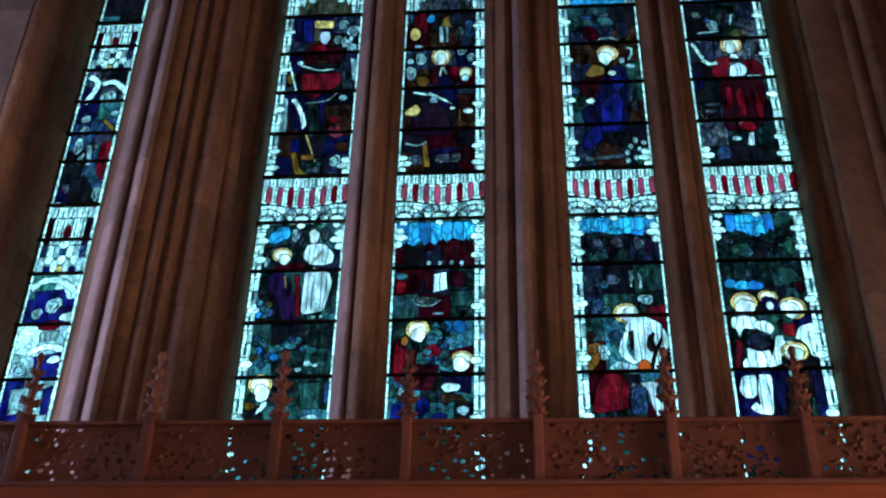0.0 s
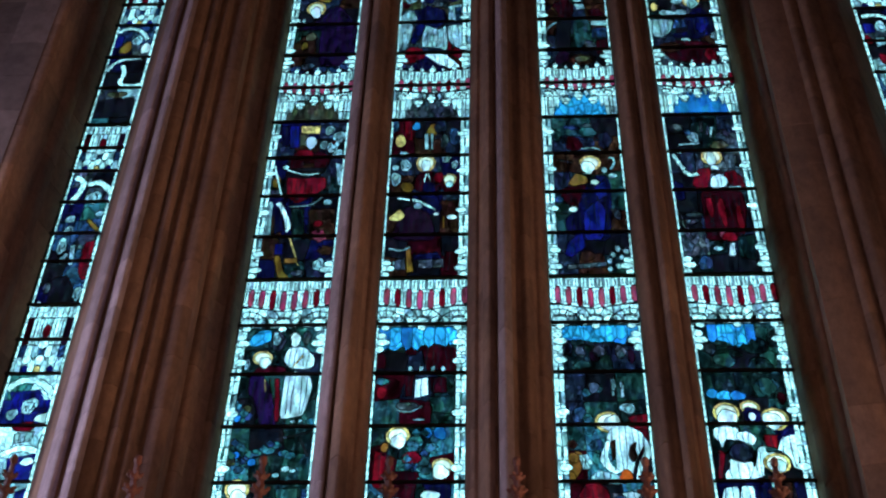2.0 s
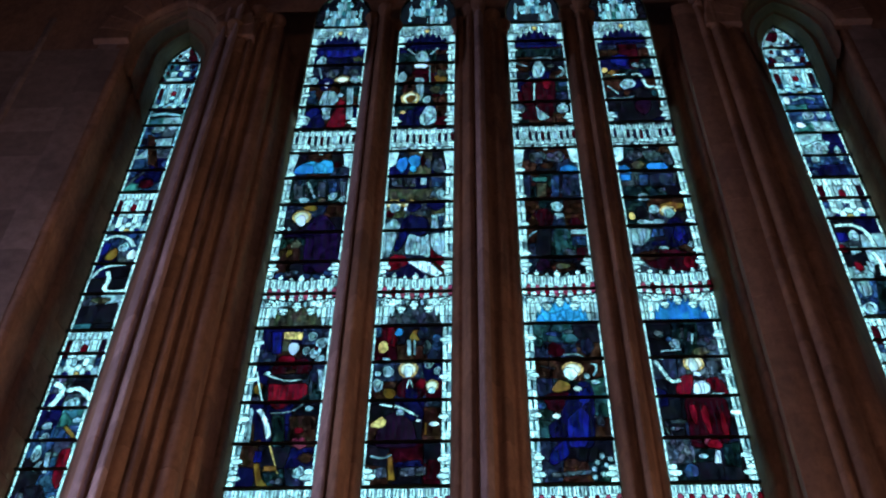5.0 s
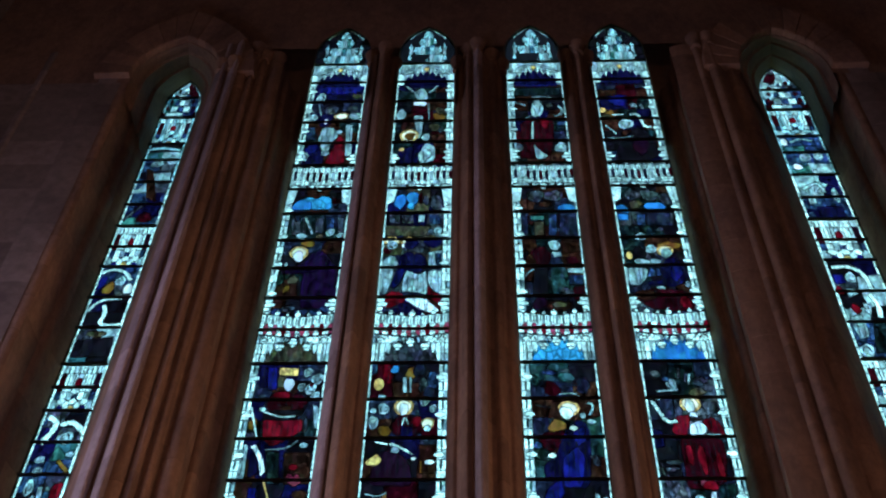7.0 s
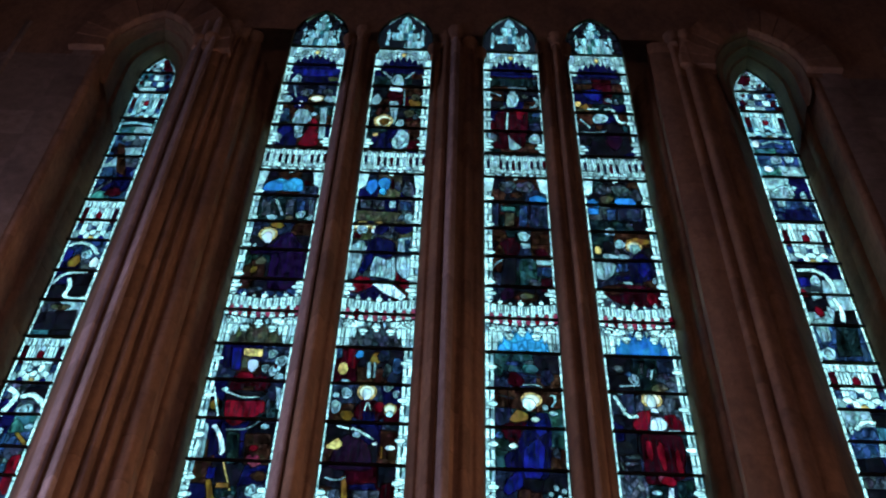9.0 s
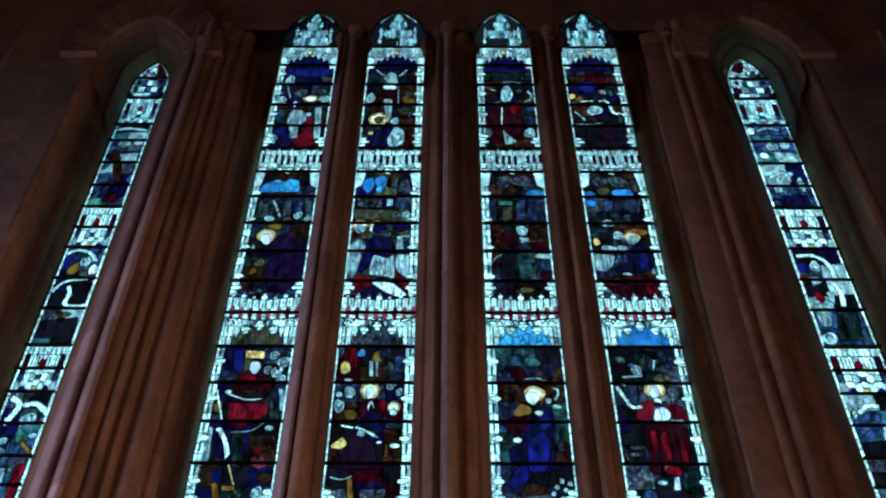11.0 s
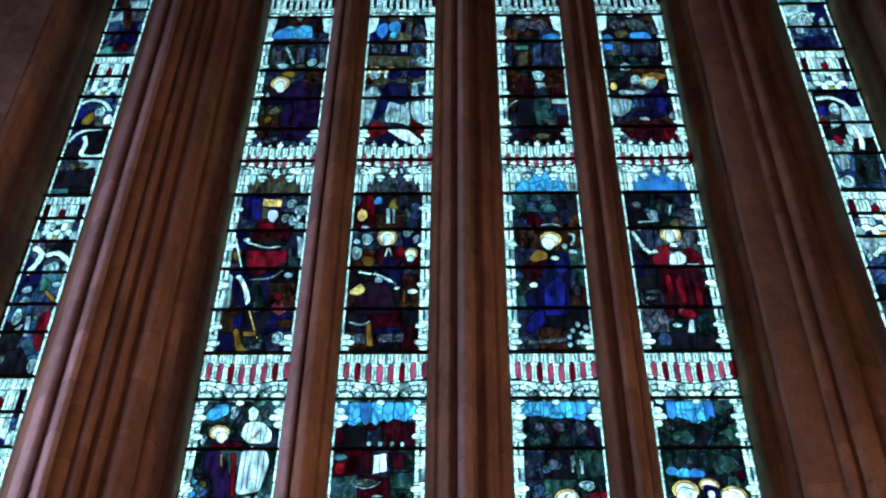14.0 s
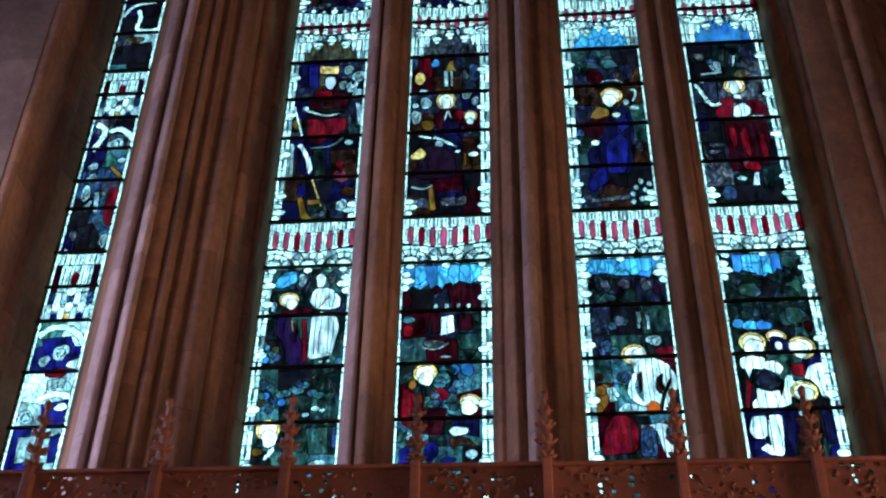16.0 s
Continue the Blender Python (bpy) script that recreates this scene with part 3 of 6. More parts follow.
def fans(w, z0, h, r):
    """Three fan vaults of white glass on pendants, with traced ribs."""
    for x, k in ((w.mid, 1.0), (w.x0 + w.w * 0.1, 0.86), (w.x1 - w.w * 0.1, 0.86)):
        arc_band(w, "paint", x, z0, r * k, r * k + 0.012, 8, 172, 8)
        for a in (40, 65, 90, 115, 140):
            ca, sa = math.cos(math.radians(a)), math.sin(math.radians(a))
            w.over.append(("paint", [(x + 0.45 * r * ca - 0.0055 * sa, z0 + 0.45 * r * sa + 0.0055 * ca), (x + 0.45 * r * ca + 0.0055 * sa, z0 + 0.45 * r * sa - 0.0055 * ca),
                                     (x + r * ca + 0.0055 * sa, z0 + r * sa - 0.0055 * ca), (x + r * ca - 0.0055 * sa, z0 + r * sa + 0.0055 * ca)]))
        boss(w, x, z0 + 0.2 * r, r * 0.34)
        arc_band(w, "paint", x, z0 + 0.2 * r, r * 0.36, r * 0.36 + 0.011, -30, 210, 8)


def arcade(w, at, panels, f0, f1, shafts):
    """Slim white shafts, in pairs, with coloured glass between them, bowed like a bay seen from below."""
    n = shafts * 2
    step = w.w / n

    def bay(colour, xa, xb, lo, hi):
        w.over.append((colour, [(xa, at(xa, lo)), (xb, at(xb, lo)), (xb, at(xb, hi)), (xa, at(xa, hi))]))

    for i in range(n):
        x = w.x0 + i * step
        bay("clear", x, x + step * 0.46, f0, f1)
        bay(panels[i % len(panels)], x + step * 0.46, x + step, f0, f1)
        bay("paint", x + step * 0.19, x + step * 0.27, f0 + 0.04, f1 - 0.05)
        bay("clear", x - step * 0.06, x + step * 0.56, f0 - 0.02, f0 + 0.05)
        bay("clear", x - step * 0.06, x + step * 0.56, f1 - 0.05, f1 + 0.02)
    for f in (f0 - 0.02, f1 + 0.02):
        for i in range(8):
            a, b = w.x0 + w.w * i / 8, w.x0 + w.w * (i + 1) / 8
            bay("paint", a, b, f - 0.016, f + 0.016)


def battlement(w, at, f0, f1, n):
    """A white parapet of merlons with dark slits."""
    for i in range(n):
        a, b = w.x0 + w.w * i / n, w.x0 + w.w * (i + 1) / n
        for colour, p, q in (("clear", 0.0, 0.72), ("pale", 0.72, 1.0)):
            xa, xb = a + (b - a) * p, a + (b - a) * q
            w.over.append((colour, [(xa, at(xa, f0)), (xb, at(xb, f0)), (xb, at(xb, f1)), (xa, at(xa, f1))]))
        xm = a + (b - a) * 0.36
        w.over.append(("paint", [(xm - 0.005, at(xm, f0 + 0.02)), (xm + 0.005, at(xm, f0 + 0.02)), (xm + 0.005, at(xm, f1 - 0.02)), (xm - 0.005, at(xm, f1 - 0.02))]))


def colonnade(w, z0, z1, panels, field, shafts=4):
    """A white architectural band: parapet, paired shafts with coloured panels between them, fan vaults on bosses below."""
    h = z1 - z0

    def at(x, f):
        """A height in the band, which bows down to its middle like a bay seen from below."""
        return z0 + h * (f + 0.16 * (2 * abs(x - w.mid) / w.w - 0.5) * (1 - abs(2 * f - 1)))

    for i in range(10):
        a, b = w.x0 + w.w * i / 10, w.x0 + w.w * (i + 1) / 10
        rect(w, ("clear", "silver", "pale")[i % 3], a, z0, b, z0 + h * 0.2)
        rect(w, ("silver", "clear", "clear", "pale")[i % 4], a, z0 + h * 0.2, b, z0 + h * 0.42)
    fans(w, z0 + h * 0.02, h, h * 0.36)
    for x in (w.x0 + w.w * 0.31, w.x1 - w.w * 0.31):
        w.over.append((field, [(x - 0.035, z0 - 0.01), (x + 0.035, z0 - 0.01), (x + 0.022, z0 + h * 0.1), (x, z0 + h * 0.2), (x - 0.022, z0 + h * 0.1)]))
    arcade(w, at, panels, 0.42, 0.8, shafts)
    battlement(w, at, 0.82, 1.0, 11)
    for i in range(5):
        x = w.x0 + w.w * (i + 0.5) / 5
        w.over.append(("clear", [(x - 0.02, z1 + 0.004), (x + 0.02, z1 + 0.004), (x, z1 + 0.05)]))


def canopy(w, z0, z1, panels, field):
    """The taller canopy: a crested parapet, short red arcade, fan vaults, and a leafy cusped arch over the scene below."""
    h = z1 - z0

    def at(x, f):
        return z0 + h * (f + 0.07 * (2 * abs(x - w.mid) / w.w - 0.5))

    for i in range(12):
        a, b = w.x0 + w.w * i / 12, w.x0 + w.w * (i + 1) / 12
        for k, (lo, hi) in enumerate(((0.0, 0.2), (0.2, 0.4), (0.4, 0.58))):
            rect(w, ("clear", "pale", "silver", "clear", "pale")[(2 * i + k * 3 + i // 5) % 5], a, z0 + h * lo, b, z0 + h * hi)
    slit(w, [w.x0 + w.w * f for f in (0.05, 0.1, 0.9, 0.95)], z0 + h * 0.05, z0 + h * 0.5, 0.011)
    arcade(w, at, panels, 0.56, 0.76, 4)
    battlement(w, at, 0.77, 0.94, 11)
    for i in range(7):
        x = w.x0 + w.w * (i + 0.5) / 7
        r = 0.034 if i == 3 else 0.026 if i % 2 else 0.018
        disc(w, "clear", x, at(x, 0.95) + r, r, r * 1.3, 8)
        w.over.append(("clear", [(x - r * 0.5, at(x, 0.95) + r * 2), (x + r * 0.5, at(x, 0.95) + r * 2), (x, at(x, 0.95) + r * 3.4)]))
    # the arch: a low curve with pointed leaves along it
    left, right, n = w.x0 + w.w * 0.16, w.x1 - w.w * 0.14, 11
    pts = []
    for i in range(2 * n + 1):
        s = i / (2 * n)
        z = z0 + h * (0.1 + 0.33 * math.sin(math.pi * s) ** 0.75)
        pts.append((right + (left - right) * s, z + (h * 0.085 if i % 2 else -h * 0.05)))
    w.over.append((field, [(left, z0), (right, z0)] + pts))
    fans(w, z0 + h * 0.44, h, h * 0.13)
    for x, z in ((w.mid, 0.41), (w.x0 + w.w * 0.33, 0.34), (w.x1 - w.w * 0.31, 0.34)):
        boss(w, x, z0 + h * z, h * 0.06)
        arc_band(w, "paint", x, z0 + h * z, h * 0.08, h * 0.08 + 0.012, 10, 170, 8)


def light_glass(w, panels, fields):
    """The white framework common to the four tall lights."""
    borders(w, w.foot, level(0.757))
    borders(w, level(0.8224), level(1.0718))
    borders(w, level(1.17), level(1.448))
    borders(w, level(1.508), level(1.757))
    for v in (0.738, 0.838, 1.186, 1.53):
        for x, way in ((w.x0, 1), (w.x1, -1)):
            for k, r in ((-0.07, 0.038), (0.0, 0.062), (0.065, 0.045)):
                disc(w, "clear", x + way * r, level(v) + k, r, 0.036, 8)
    colonnade(w, level(0.7585), level(0.8216), panels, "darkgreen")
    canopy(w, level(1.0725), level(1.17), panels, fields[0])
    colonnade(w, level(1.4485), level(1.506), ("slate", "pale", "plum", "slate", "wine"), "black", 5)
    for s, x in ((1, w.x0), (-1, w.x1)):
        w.over.append(("silver", [(x, level(1.408)), (x + s * 0.09, level(1.415)), (x + s * 0.12, level(1.448)), (x, level(1.448))]))
    # the top canopy with its dark blue hood, then a pinnacle against dark glass
    z0, z1 = level(1.752), level(1.823)
    for i in range(9):
        x = w.x0 + w.w * i / 9
        rect(w, ("clear", "pale", "silver")[i % 3], x, z0, x + w.w / 9, z0 + 0.3)
        rect(w, ("pale", "clear")[i % 2], x, z0 + 0.3, x + w.w / 9, z1)
    arc_band(w, "paint", w.mid, z0 - 0.12, 0.5, 0.515, 50, 130, 10)
    arc_band(w, "paint", w.mid, z0 - 0.12, 0.56, 0.575, 52, 128, 10)
    slit(w, [w.x0 + w.w * (i + 0.5) / 9 for i in range(9)], z0 + 0.32, z1 - 0.06, 0.01)
    slit(w, [w.mid + (i - 3) * 0.06 for i in range(7)], z1 + 0.05, z1 + 0.2, 0.012)
    slit(w, [w.mid + (i - 2) * 0.06 for i in range(5)], z1 + 0.28, z1 + 0.46, 0.012)
    hood(w, "navy", w.x0 + w.w * 0.13, w.x1 - w.w * 0.12, z0 - 0.02, 0.38, 7)
    disc(w, "gold", w.mid, z0 + 0.44, 0.035, 0.05)
    for s in (-1, 1):
        w.over.append(("pale", [(w.mid + s * 0.02, z1 - 0.05), (w.mid + s * 0.3, z1 - 0.24), (w.mid + s * 0.3, z1 - 0.19), (w.mid + s * 0.02, z1)]))
    for lo, hi, half, n in ((1.824, 1.858, 0.245, 7), (1.858, 1.885, 0.175, 5), (1.885, 1.915, 0.095, 3), (1.915, 1.936, 0.045, 1)):
        for i in range(n):
            a, b = w.mid - half + 2 * half * i / n, w.mid - half + 2 * half * (i + 1) / n
            tone = ("clear", "pale", "teal", "clear", "pale")[i % 5] if n > 1 else "clear"
            w.over.append((tone, [(a, level(lo)), (b, level(lo)), (b + (w.mid - b) * 0.14, level(hi)), (a + (w.mid - a) * 0.14, level(hi))]))
            c = (a + b) / 2
            w.over.append(("paint", [(c - 0.005, level(lo) + 0.05), (c + 0.005, level(lo) + 0.05), (c, level(hi) - 0.06)]))
        rect(w, "paint", w.mid - half, level(lo) - 0.006, w.mid + half, level(lo) + 0.008)
        for s in (-1, 1):
            disc(w, "clear", w.mid + s * half, level(hi) - 0.1, 0.026, 0.05, 8)
            w.over.append(("clear", [(w.mid + s * half - 0.016, level(hi) - 0.05), (w.mid + s * half + 0.016, level(hi) - 0.05), (w.mid + s * half, level(hi) + 0.03)]))
    for s in (-1, 1):
        rect(w, "pale", w.mid + s * 0.235 - 0.02, level(1.858), w.mid + s * 0.235 + 0.02, level(1.88))
        disc(w, "clear", w.mid + s * 0.235, level(1.884), 0.034, 0.03, 8)
        w.over.append(("clear", [(w.mid + s * 0.235 - 0.018, level(1.887)), (w.mid + s * 0.235 + 0.018, level(1.887)), (w.mid + s * 0.235, level(1.9))]))
    disc(w, "clear", w.mid, level(1.94), 0.035, 0.045, 8)
    # a thin white ring follows the head
    arc = w.arch(-0.02, -0.03, 12)
    for (xa, za), (xb, zb) in list(zip(arc, arc[1:]))[6:-6]:
        ia, ib = w.mid + (xa - w.mid) * 0.92, w.mid + (xb - w.mid) * 0.92
        w.over.append(("pale", [(xa, za), (ia, za - 0.035), (ib, zb - 0.035), (xb, zb)]))


def side_glass(w):
    """The narrow side lights: white borders, and white canopy panels with a ruby at the heart."""
    borders(w, w.foot, w.spring)
    for a, b in ((0.7009, 0.7915), (0.9942, 1.074), (1.2676, 1.36), (1.576, 1.655)):
        z0, z1 = level(a) + 0.01, level(b) - 0.01
        h, left, right = z1 - z0, w.x0 + w.left, w.x1 - w.right
        wide = right - left
        for i in range(7):
            x, s = left + wide * i / 7, wide / 7
            rect(w, ("pale", "silver", "clear")[i % 3], x, z0, x + s, z0 + h * 0.24)
            rect(w, ("steel", "clear", "pale")[i % 3], x, z0 + h * 0.24, x + s, z0 + h * 0.42)
            rect(w, ("wine", "clear", "silver", "pale", "clear", "silver", "plum")[i], x, z0 + h * 0.42, x + s, z0 + h * 0.82)
            rect(w, "clear" if i % 2 else "silver", x, z0 + h * 0.82, x + s, z1)
        slit(w, [left + wide * (i + 0.5) / 7 for i in (1, 2, 4, 5)], z0 + h * 0.46, z0 + h * 0.8, 0.012)
        slit(w, [left + wide * (i + 0.5) / 9 for i in range(9)], z0 + h * 0.85, z0 + h * 0.98, 0.01)
        for f in (0.42, 0.83):
            rect(w, "paint", left, z0 + h * f - 0.008, right, z0 + h * f + 0.008)
        disc(w, "ruby", w.mid, z0 + h * 0.62, wide * 0.09, h * 0.11, 8)
        disc(w, "clear", w.mid, z0 + h * 0.44, wide * 0.11, h * 0.08)
        for i in range(3):
            x = left + wide * (0.22 + 0.28 * i)
            arc_band(w, "paint", x, z0 + h * 0.18, wide * 0.13, wide * 0.13 + 0.011, 5, 175, 8)
            disc(w, "clear", x, z0 + h * 0.2, wide * 0.1, h * 0.07)
            disc(w, "royal" if i != 1 else "gold", x, z0 + h * 0.06, wide * 0.08, h * 0.06)
    # a pinnacle with red glass beside it fills the head
    z = level(1.655)
    for i, (half, high) in enumerate(((0.34, 0.16), (0.26, 0.16), (0.2, 0.16), (0.14, 0.14), (0.08, 0.12))):
        for k in range(3):
            a, b = w.mid + half * w.w * (2 * k / 3 - 1), w.mid + half * w.w * (2 * (k + 1) / 3 - 1)
            rect(w, ("silver", "pale", "steel")[(i + k) % 3], a, z, b, z + high - 0.02)
        for s in (-1, 1):
            disc(w, "wine", w.mid + s * (half + 0.1) * w.w, z + high * 0.6, 0.05 * w.w, high * 0.35, 8)
        z += high
    disc(w, "silver", w.mid, z, 0.03, 0.06)
    arc = w.arch(0.0, 0.0, 12)
    for (xa, za), (xb, zb) in zip(arc, arc[1:]):
        ia, ib = w.mid + (xa - w.mid) * 0.9, w.mid + (xb - w.mid) * 0.9
        w.over.append(("pale", [(xa, za), (ia, za - 0.04), (ib, zb - 0.04), (xb, zb)]))


light_glass(L1, ("rose", "rose", "ruby", "rose"), ("olive",))
light_glass(L2, ("rose", "ruby", "rose", "rose"), ("grey",))
light_glass(L3, ("rose", "rose", "ruby"), ("sky",))
light_glass(L4, ("rose", "ruby", "rose"), ("blue",))
side_glass(LS)
side_glass(RS)

# L1, top scene
patch(L1, "navy", -2.17, 15.71, -1.51, 15.71, -1.50, 15.20, -2.18, 15.18)
patch(L1, "royal", -2.15, 15.60, -1.88, 15.78, -1.52, 15.64, -1.51, 15.44, -1.91, 15.39, -2.15, 15.47)
oval(L1, "pale", -2.065, 15.309, 0.060, 0.132)
oval(L1, "olive", -1.583, 15.343, 0.084, 0.059)
ribbon(L1, "pale", 0.017, -2.08, 15.15, -2.02, 14.86)
oval(L1, "grey", -1.900, 14.986, 0.082, 0.115)
oval(L1, "grey", -1.622, 15.006, 0.066, 0.102)
oval(L1, "gold", -1.755, 14.841, 0.098, 0.088)
oval(L1, "pale", -1.585, 14.842, 0.078, 0.088)
oval(L1, "pale", -2.118, 14.816, 0.058, 0.081)
oval(L1, "brown", -1.840, 14.704, 0.084, 0.087)
patch(L1, "steel", -2.18, 14.58, -2.07, 14.58, -2.04, 14.28, -2.15, 14.28)
oval(L1, "navy", -1.959, 14.754, 0.098, 0.150)
patch(L1, "pale", -2.01, 14.28, -1.97, 14.59, -1.81, 14.55, -1.76, 14.34, -1.85, 14.19, -1.85, 13.93, -1.92, 13.93, -1.96, 14.16)
oval(L1, "flesh", -1.948, 14.716, 0.032, 0.063)
oval(L1, "pale", -1.753, 14.460, 0.042, 0.049)
patch(L1, "royal", -2.16, 14.08, -2.05, 14.22, -1.96, 14.11, -2.02, 13.93, -2.12, 13.90)
oval(L1, "pale", -2.136, 13.893, 0.053, 0.114)
patch(L1, "navy", -2.13, 13.68, -2.09, 13.90, -1.97, 14.09, -1.90, 13.90, -1.89, 13.68)
patch(L1, "ruby", -1.88, 13.74, -1.81, 14.05, -1.75, 14.40, -1.67, 14.28, -1.63, 13.76, -1.74, 13.70)
patch(L1, "pale", -1.68, 14.64, -1.60, 14.64, -1.56, 13.90, -1.64, 13.90)
oval(L1, "pale", -1.891, 13.990, 0.050, 0.081)
# L2, top scene
oval(L2, "olive", -0.728, 15.782, 0.116, 0.055)
patch(L2, "navy", -1.03, 15.71, -0.40, 15.71, -0.41, 15.54, -1.02, 15.54)
ribbon(L2, "pale", 0.027, -0.98, 15.64, -0.90, 15.51, -0.82, 15.40)
ribbon(L2, "pale", 0.027, -0.52, 15.64, -0.58, 15.51, -0.65, 15.41)
oval(L2, "pale", -0.743, 15.357, 0.087, 0.160)
oval(L2, "flesh", -0.755, 15.148, 0.080, 0.091)
oval(L2, "wine", -0.755, 14.988, 0.105, 0.102)
patch(L2, "pale", -0.83, 14.84, -0.70, 14.84, -0.71, 14.40, -0.74, 14.25, -0.79, 14.52)
oval(L2, "pale", -0.989, 14.862, 0.059, 0.126)
oval(L2, "amber", -0.494, 14.800, 0.081, 0.113)
oval(L2, "olive", -0.485, 14.944, 0.066, 0.077)
ribbon(L2, "pale", 0.017, -0.64, 15.15, -0.63, 14.71)
oval(L2, "brown", -0.894, 14.583, 0.090, 0.111)
oval(L2, "gold", -0.867, 14.354, 0.121, 0.156)
oval(L2, "amber", -0.857, 14.343, 0.070, 0.083)
patch(L2, "navy", -0.98, 14.05, -0.81, 14.11, -0.73, 13.82, -0.74, 13.68, -0.98, 13.71)
oval(L2, "pale", -0.630, 13.936, 0.106, 0.219)
patch(L2, "brown", -0.60, 14.37, -0.41, 14.40, -0.41, 14.05, -0.54, 14.08)
oval(L2, "pale", -0.659, 14.313, 0.048, 0.090)
oval(L2, "grey", -0.489, 14.493, 0.048, 0.073)
oval(L2, "pale", -0.360, 14.284, 0.029, 0.071)
oval(L2, "gold", -0.947, 14.038, 0.038, 0.040)
oval(L2, "olive", -0.555, 14.554, 0.064, 0.097)
# L3, top scene
patch(L3, "royal", 0.45, 15.71, 1.10, 15.72, 1.09, 15.56, 0.77, 15.53, 0.45, 15.56)
patch(L3, "darkgreen", 0.45, 15.51, 1.09, 15.51, 1.08, 15.31, 0.44, 15.28)
ribbon(L3, "pale", 0.030, 0.71, 15.26, 0.84, 15.28, 0.99, 15.23)
oval(L3, "pale", 0.758, 14.972, 0.078, 0.218)
ribbon(L3, "pale", 0.029, 0.58, 14.72, 0.68, 14.80)
ribbon(L3, "pale", 0.043, 0.97, 14.78, 1.05, 14.82, 1.09, 14.93, 1.03, 15.04)
ribbon(L3, "pale", 0.030, 0.46, 15.15, 0.62, 15.05)
oval(L3, "grey", 0.922, 15.055, 0.046, 0.064)
patch(L3, "wine", 0.52, 14.59, 0.64, 14.71, 0.80, 14.71, 0.95, 14.74, 0.95, 14.41, 0.89, 13.88, 0.77, 13.80, 0.49, 13.80, 0.55, 14.17)
ribbon(L3, "clear", 0.020, 0.69, 14.65, 0.67, 14.23)
patch(L3, "pale", 0.68, 14.17, 0.71, 14.05, 0.85, 13.85, 0.78, 13.79, 0.70, 13.79)
oval(L3, "grey", 0.479, 14.053, 0.075, 0.115)
oval(L3, "pale", 1.010, 14.042, 0.082, 0.104)
patch(L3, "steel", 1.00, 14.65, 1.11, 14.65, 1.11, 14.55, 1.00, 14.55)
oval(L3, "ruby", 0.847, 14.617, 0.052, 0.123)
# L4, top scene
patch(L4, "navy", 1.63, 15.72, 2.21, 15.72, 2.19, 15.56, 1.61, 15.55)
patch(L4, "navy", 1.57, 15.25, 1.93, 15.28, 1.93, 14.93, 1.56, 14.90)
oval(L4, "royal", 1.814, 15.153, 0.112, 0.156)
oval(L4, "pale", 1.999, 15.025, 0.047, 0.064)
oval(L4, "pale", 2.101, 14.987, 0.023, 0.064)
oval(L4, "gold", 1.596, 14.910, 0.046, 0.063)
oval(L4, "amber", 1.680, 14.823, 0.058, 0.087)
oval(L4, "olive", 1.615, 14.742, 0.084, 0.062)
ribbon(L4, "pale", 0.020, 2.00, 15.22, 2.21, 15.17)
ribbon(L4, "clear", 0.030, 1.70, 14.79, 1.86, 14.80)
patch(L4, "black", 1.72, 14.11, 1.98, 14.53, 2.18, 14.29, 2.20, 13.83, 1.99, 13.69, 1.65, 13.69)
ribbon(L4, "clear", 0.042, 1.93, 14.79, 2.03, 14.82, 2.06, 14.65, 2.09, 14.48, 2.18, 14.50)
oval(L4, "pale", 1.858, 14.576, 0.096, 0.123)
ribbon(L4, "pale", 0.029, 1.60, 14.54, 1.67, 14.44, 1.72, 14.34)
ribbon(L4, "pale", 0.026, 1.59, 14.25, 1.79, 14.24, 1.93, 14.29)
oval(L4, "steel", 1.608, 13.906, 0.068, 0.057)
oval(L4, "teal", 2.154, 14.348, 0.031, 0.084)
oval(L4, "plum", 1.996, 14.056, 0.106, 0.174)
# L1, third scene
patch(L1, "sky", -2.17, 12.79, -2.14, 12.91, -2.07, 12.99, -1.97, 13.04, -1.89, 12.99, -1.84, 13.06, -1.73, 13.03, -1.70, 12.90, -1.70, 12.78)
patch(L1, "blue", -2.17, 12.78, -2.15, 12.90, -2.07, 12.99, -1.94, 12.94, -1.93, 12.78)
oval(L1, "wine", -1.660, 12.949, 0.042, 0.063)
patch(L1, "grey", -2.14, 12.65, -2.04, 12.64, -2.00, 12.30, -2.10, 12.30)
patch(L1, "grey", -2.01, 12.65, -1.98, 12.65, -1.95, 12.30, -1.98, 12.30)
ribbon(L1, "pale", 0.031, -1.98, 12.63, -1.92, 12.47, -1.87, 12.31)
patch(L1, "grey", -1.86, 12.62, -1.77, 12.61, -1.75, 12.33, -1.84, 12.34)
patch(L1, "steel", -1.75, 12.63, -1.65, 12.63, -1.63, 12.36, -1.72, 12.37)
patch(L1, "grey", -1.61, 12.63, -1.52, 12.62, -1.50, 12.32, -1.58, 12.33)
patch(L1, "slate", -2.10, 12.67, -2.05, 12.67, -2.04, 12.56, -2.09, 12.56)
oval(L1, "pale", -1.986, 12.279, 0.063, 0.050)
oval(L1, "olive", -1.783, 12.272, 0.046, 0.050)
oval(L1, "pale", -1.670, 12.343, 0.051, 0.073)
oval(L1, "pale", -1.556, 12.285, 0.038, 0.055)
oval(L1, "amber", -1.896, 12.131, 0.086, 0.049)
oval(L1, "gold", -1.980, 11.970, 0.105, 0.123)
oval(L1, "flesh", -1.981, 11.910, 0.055, 0.101)
oval(L1, "pale", -2.099, 11.767, 0.022, 0.035)
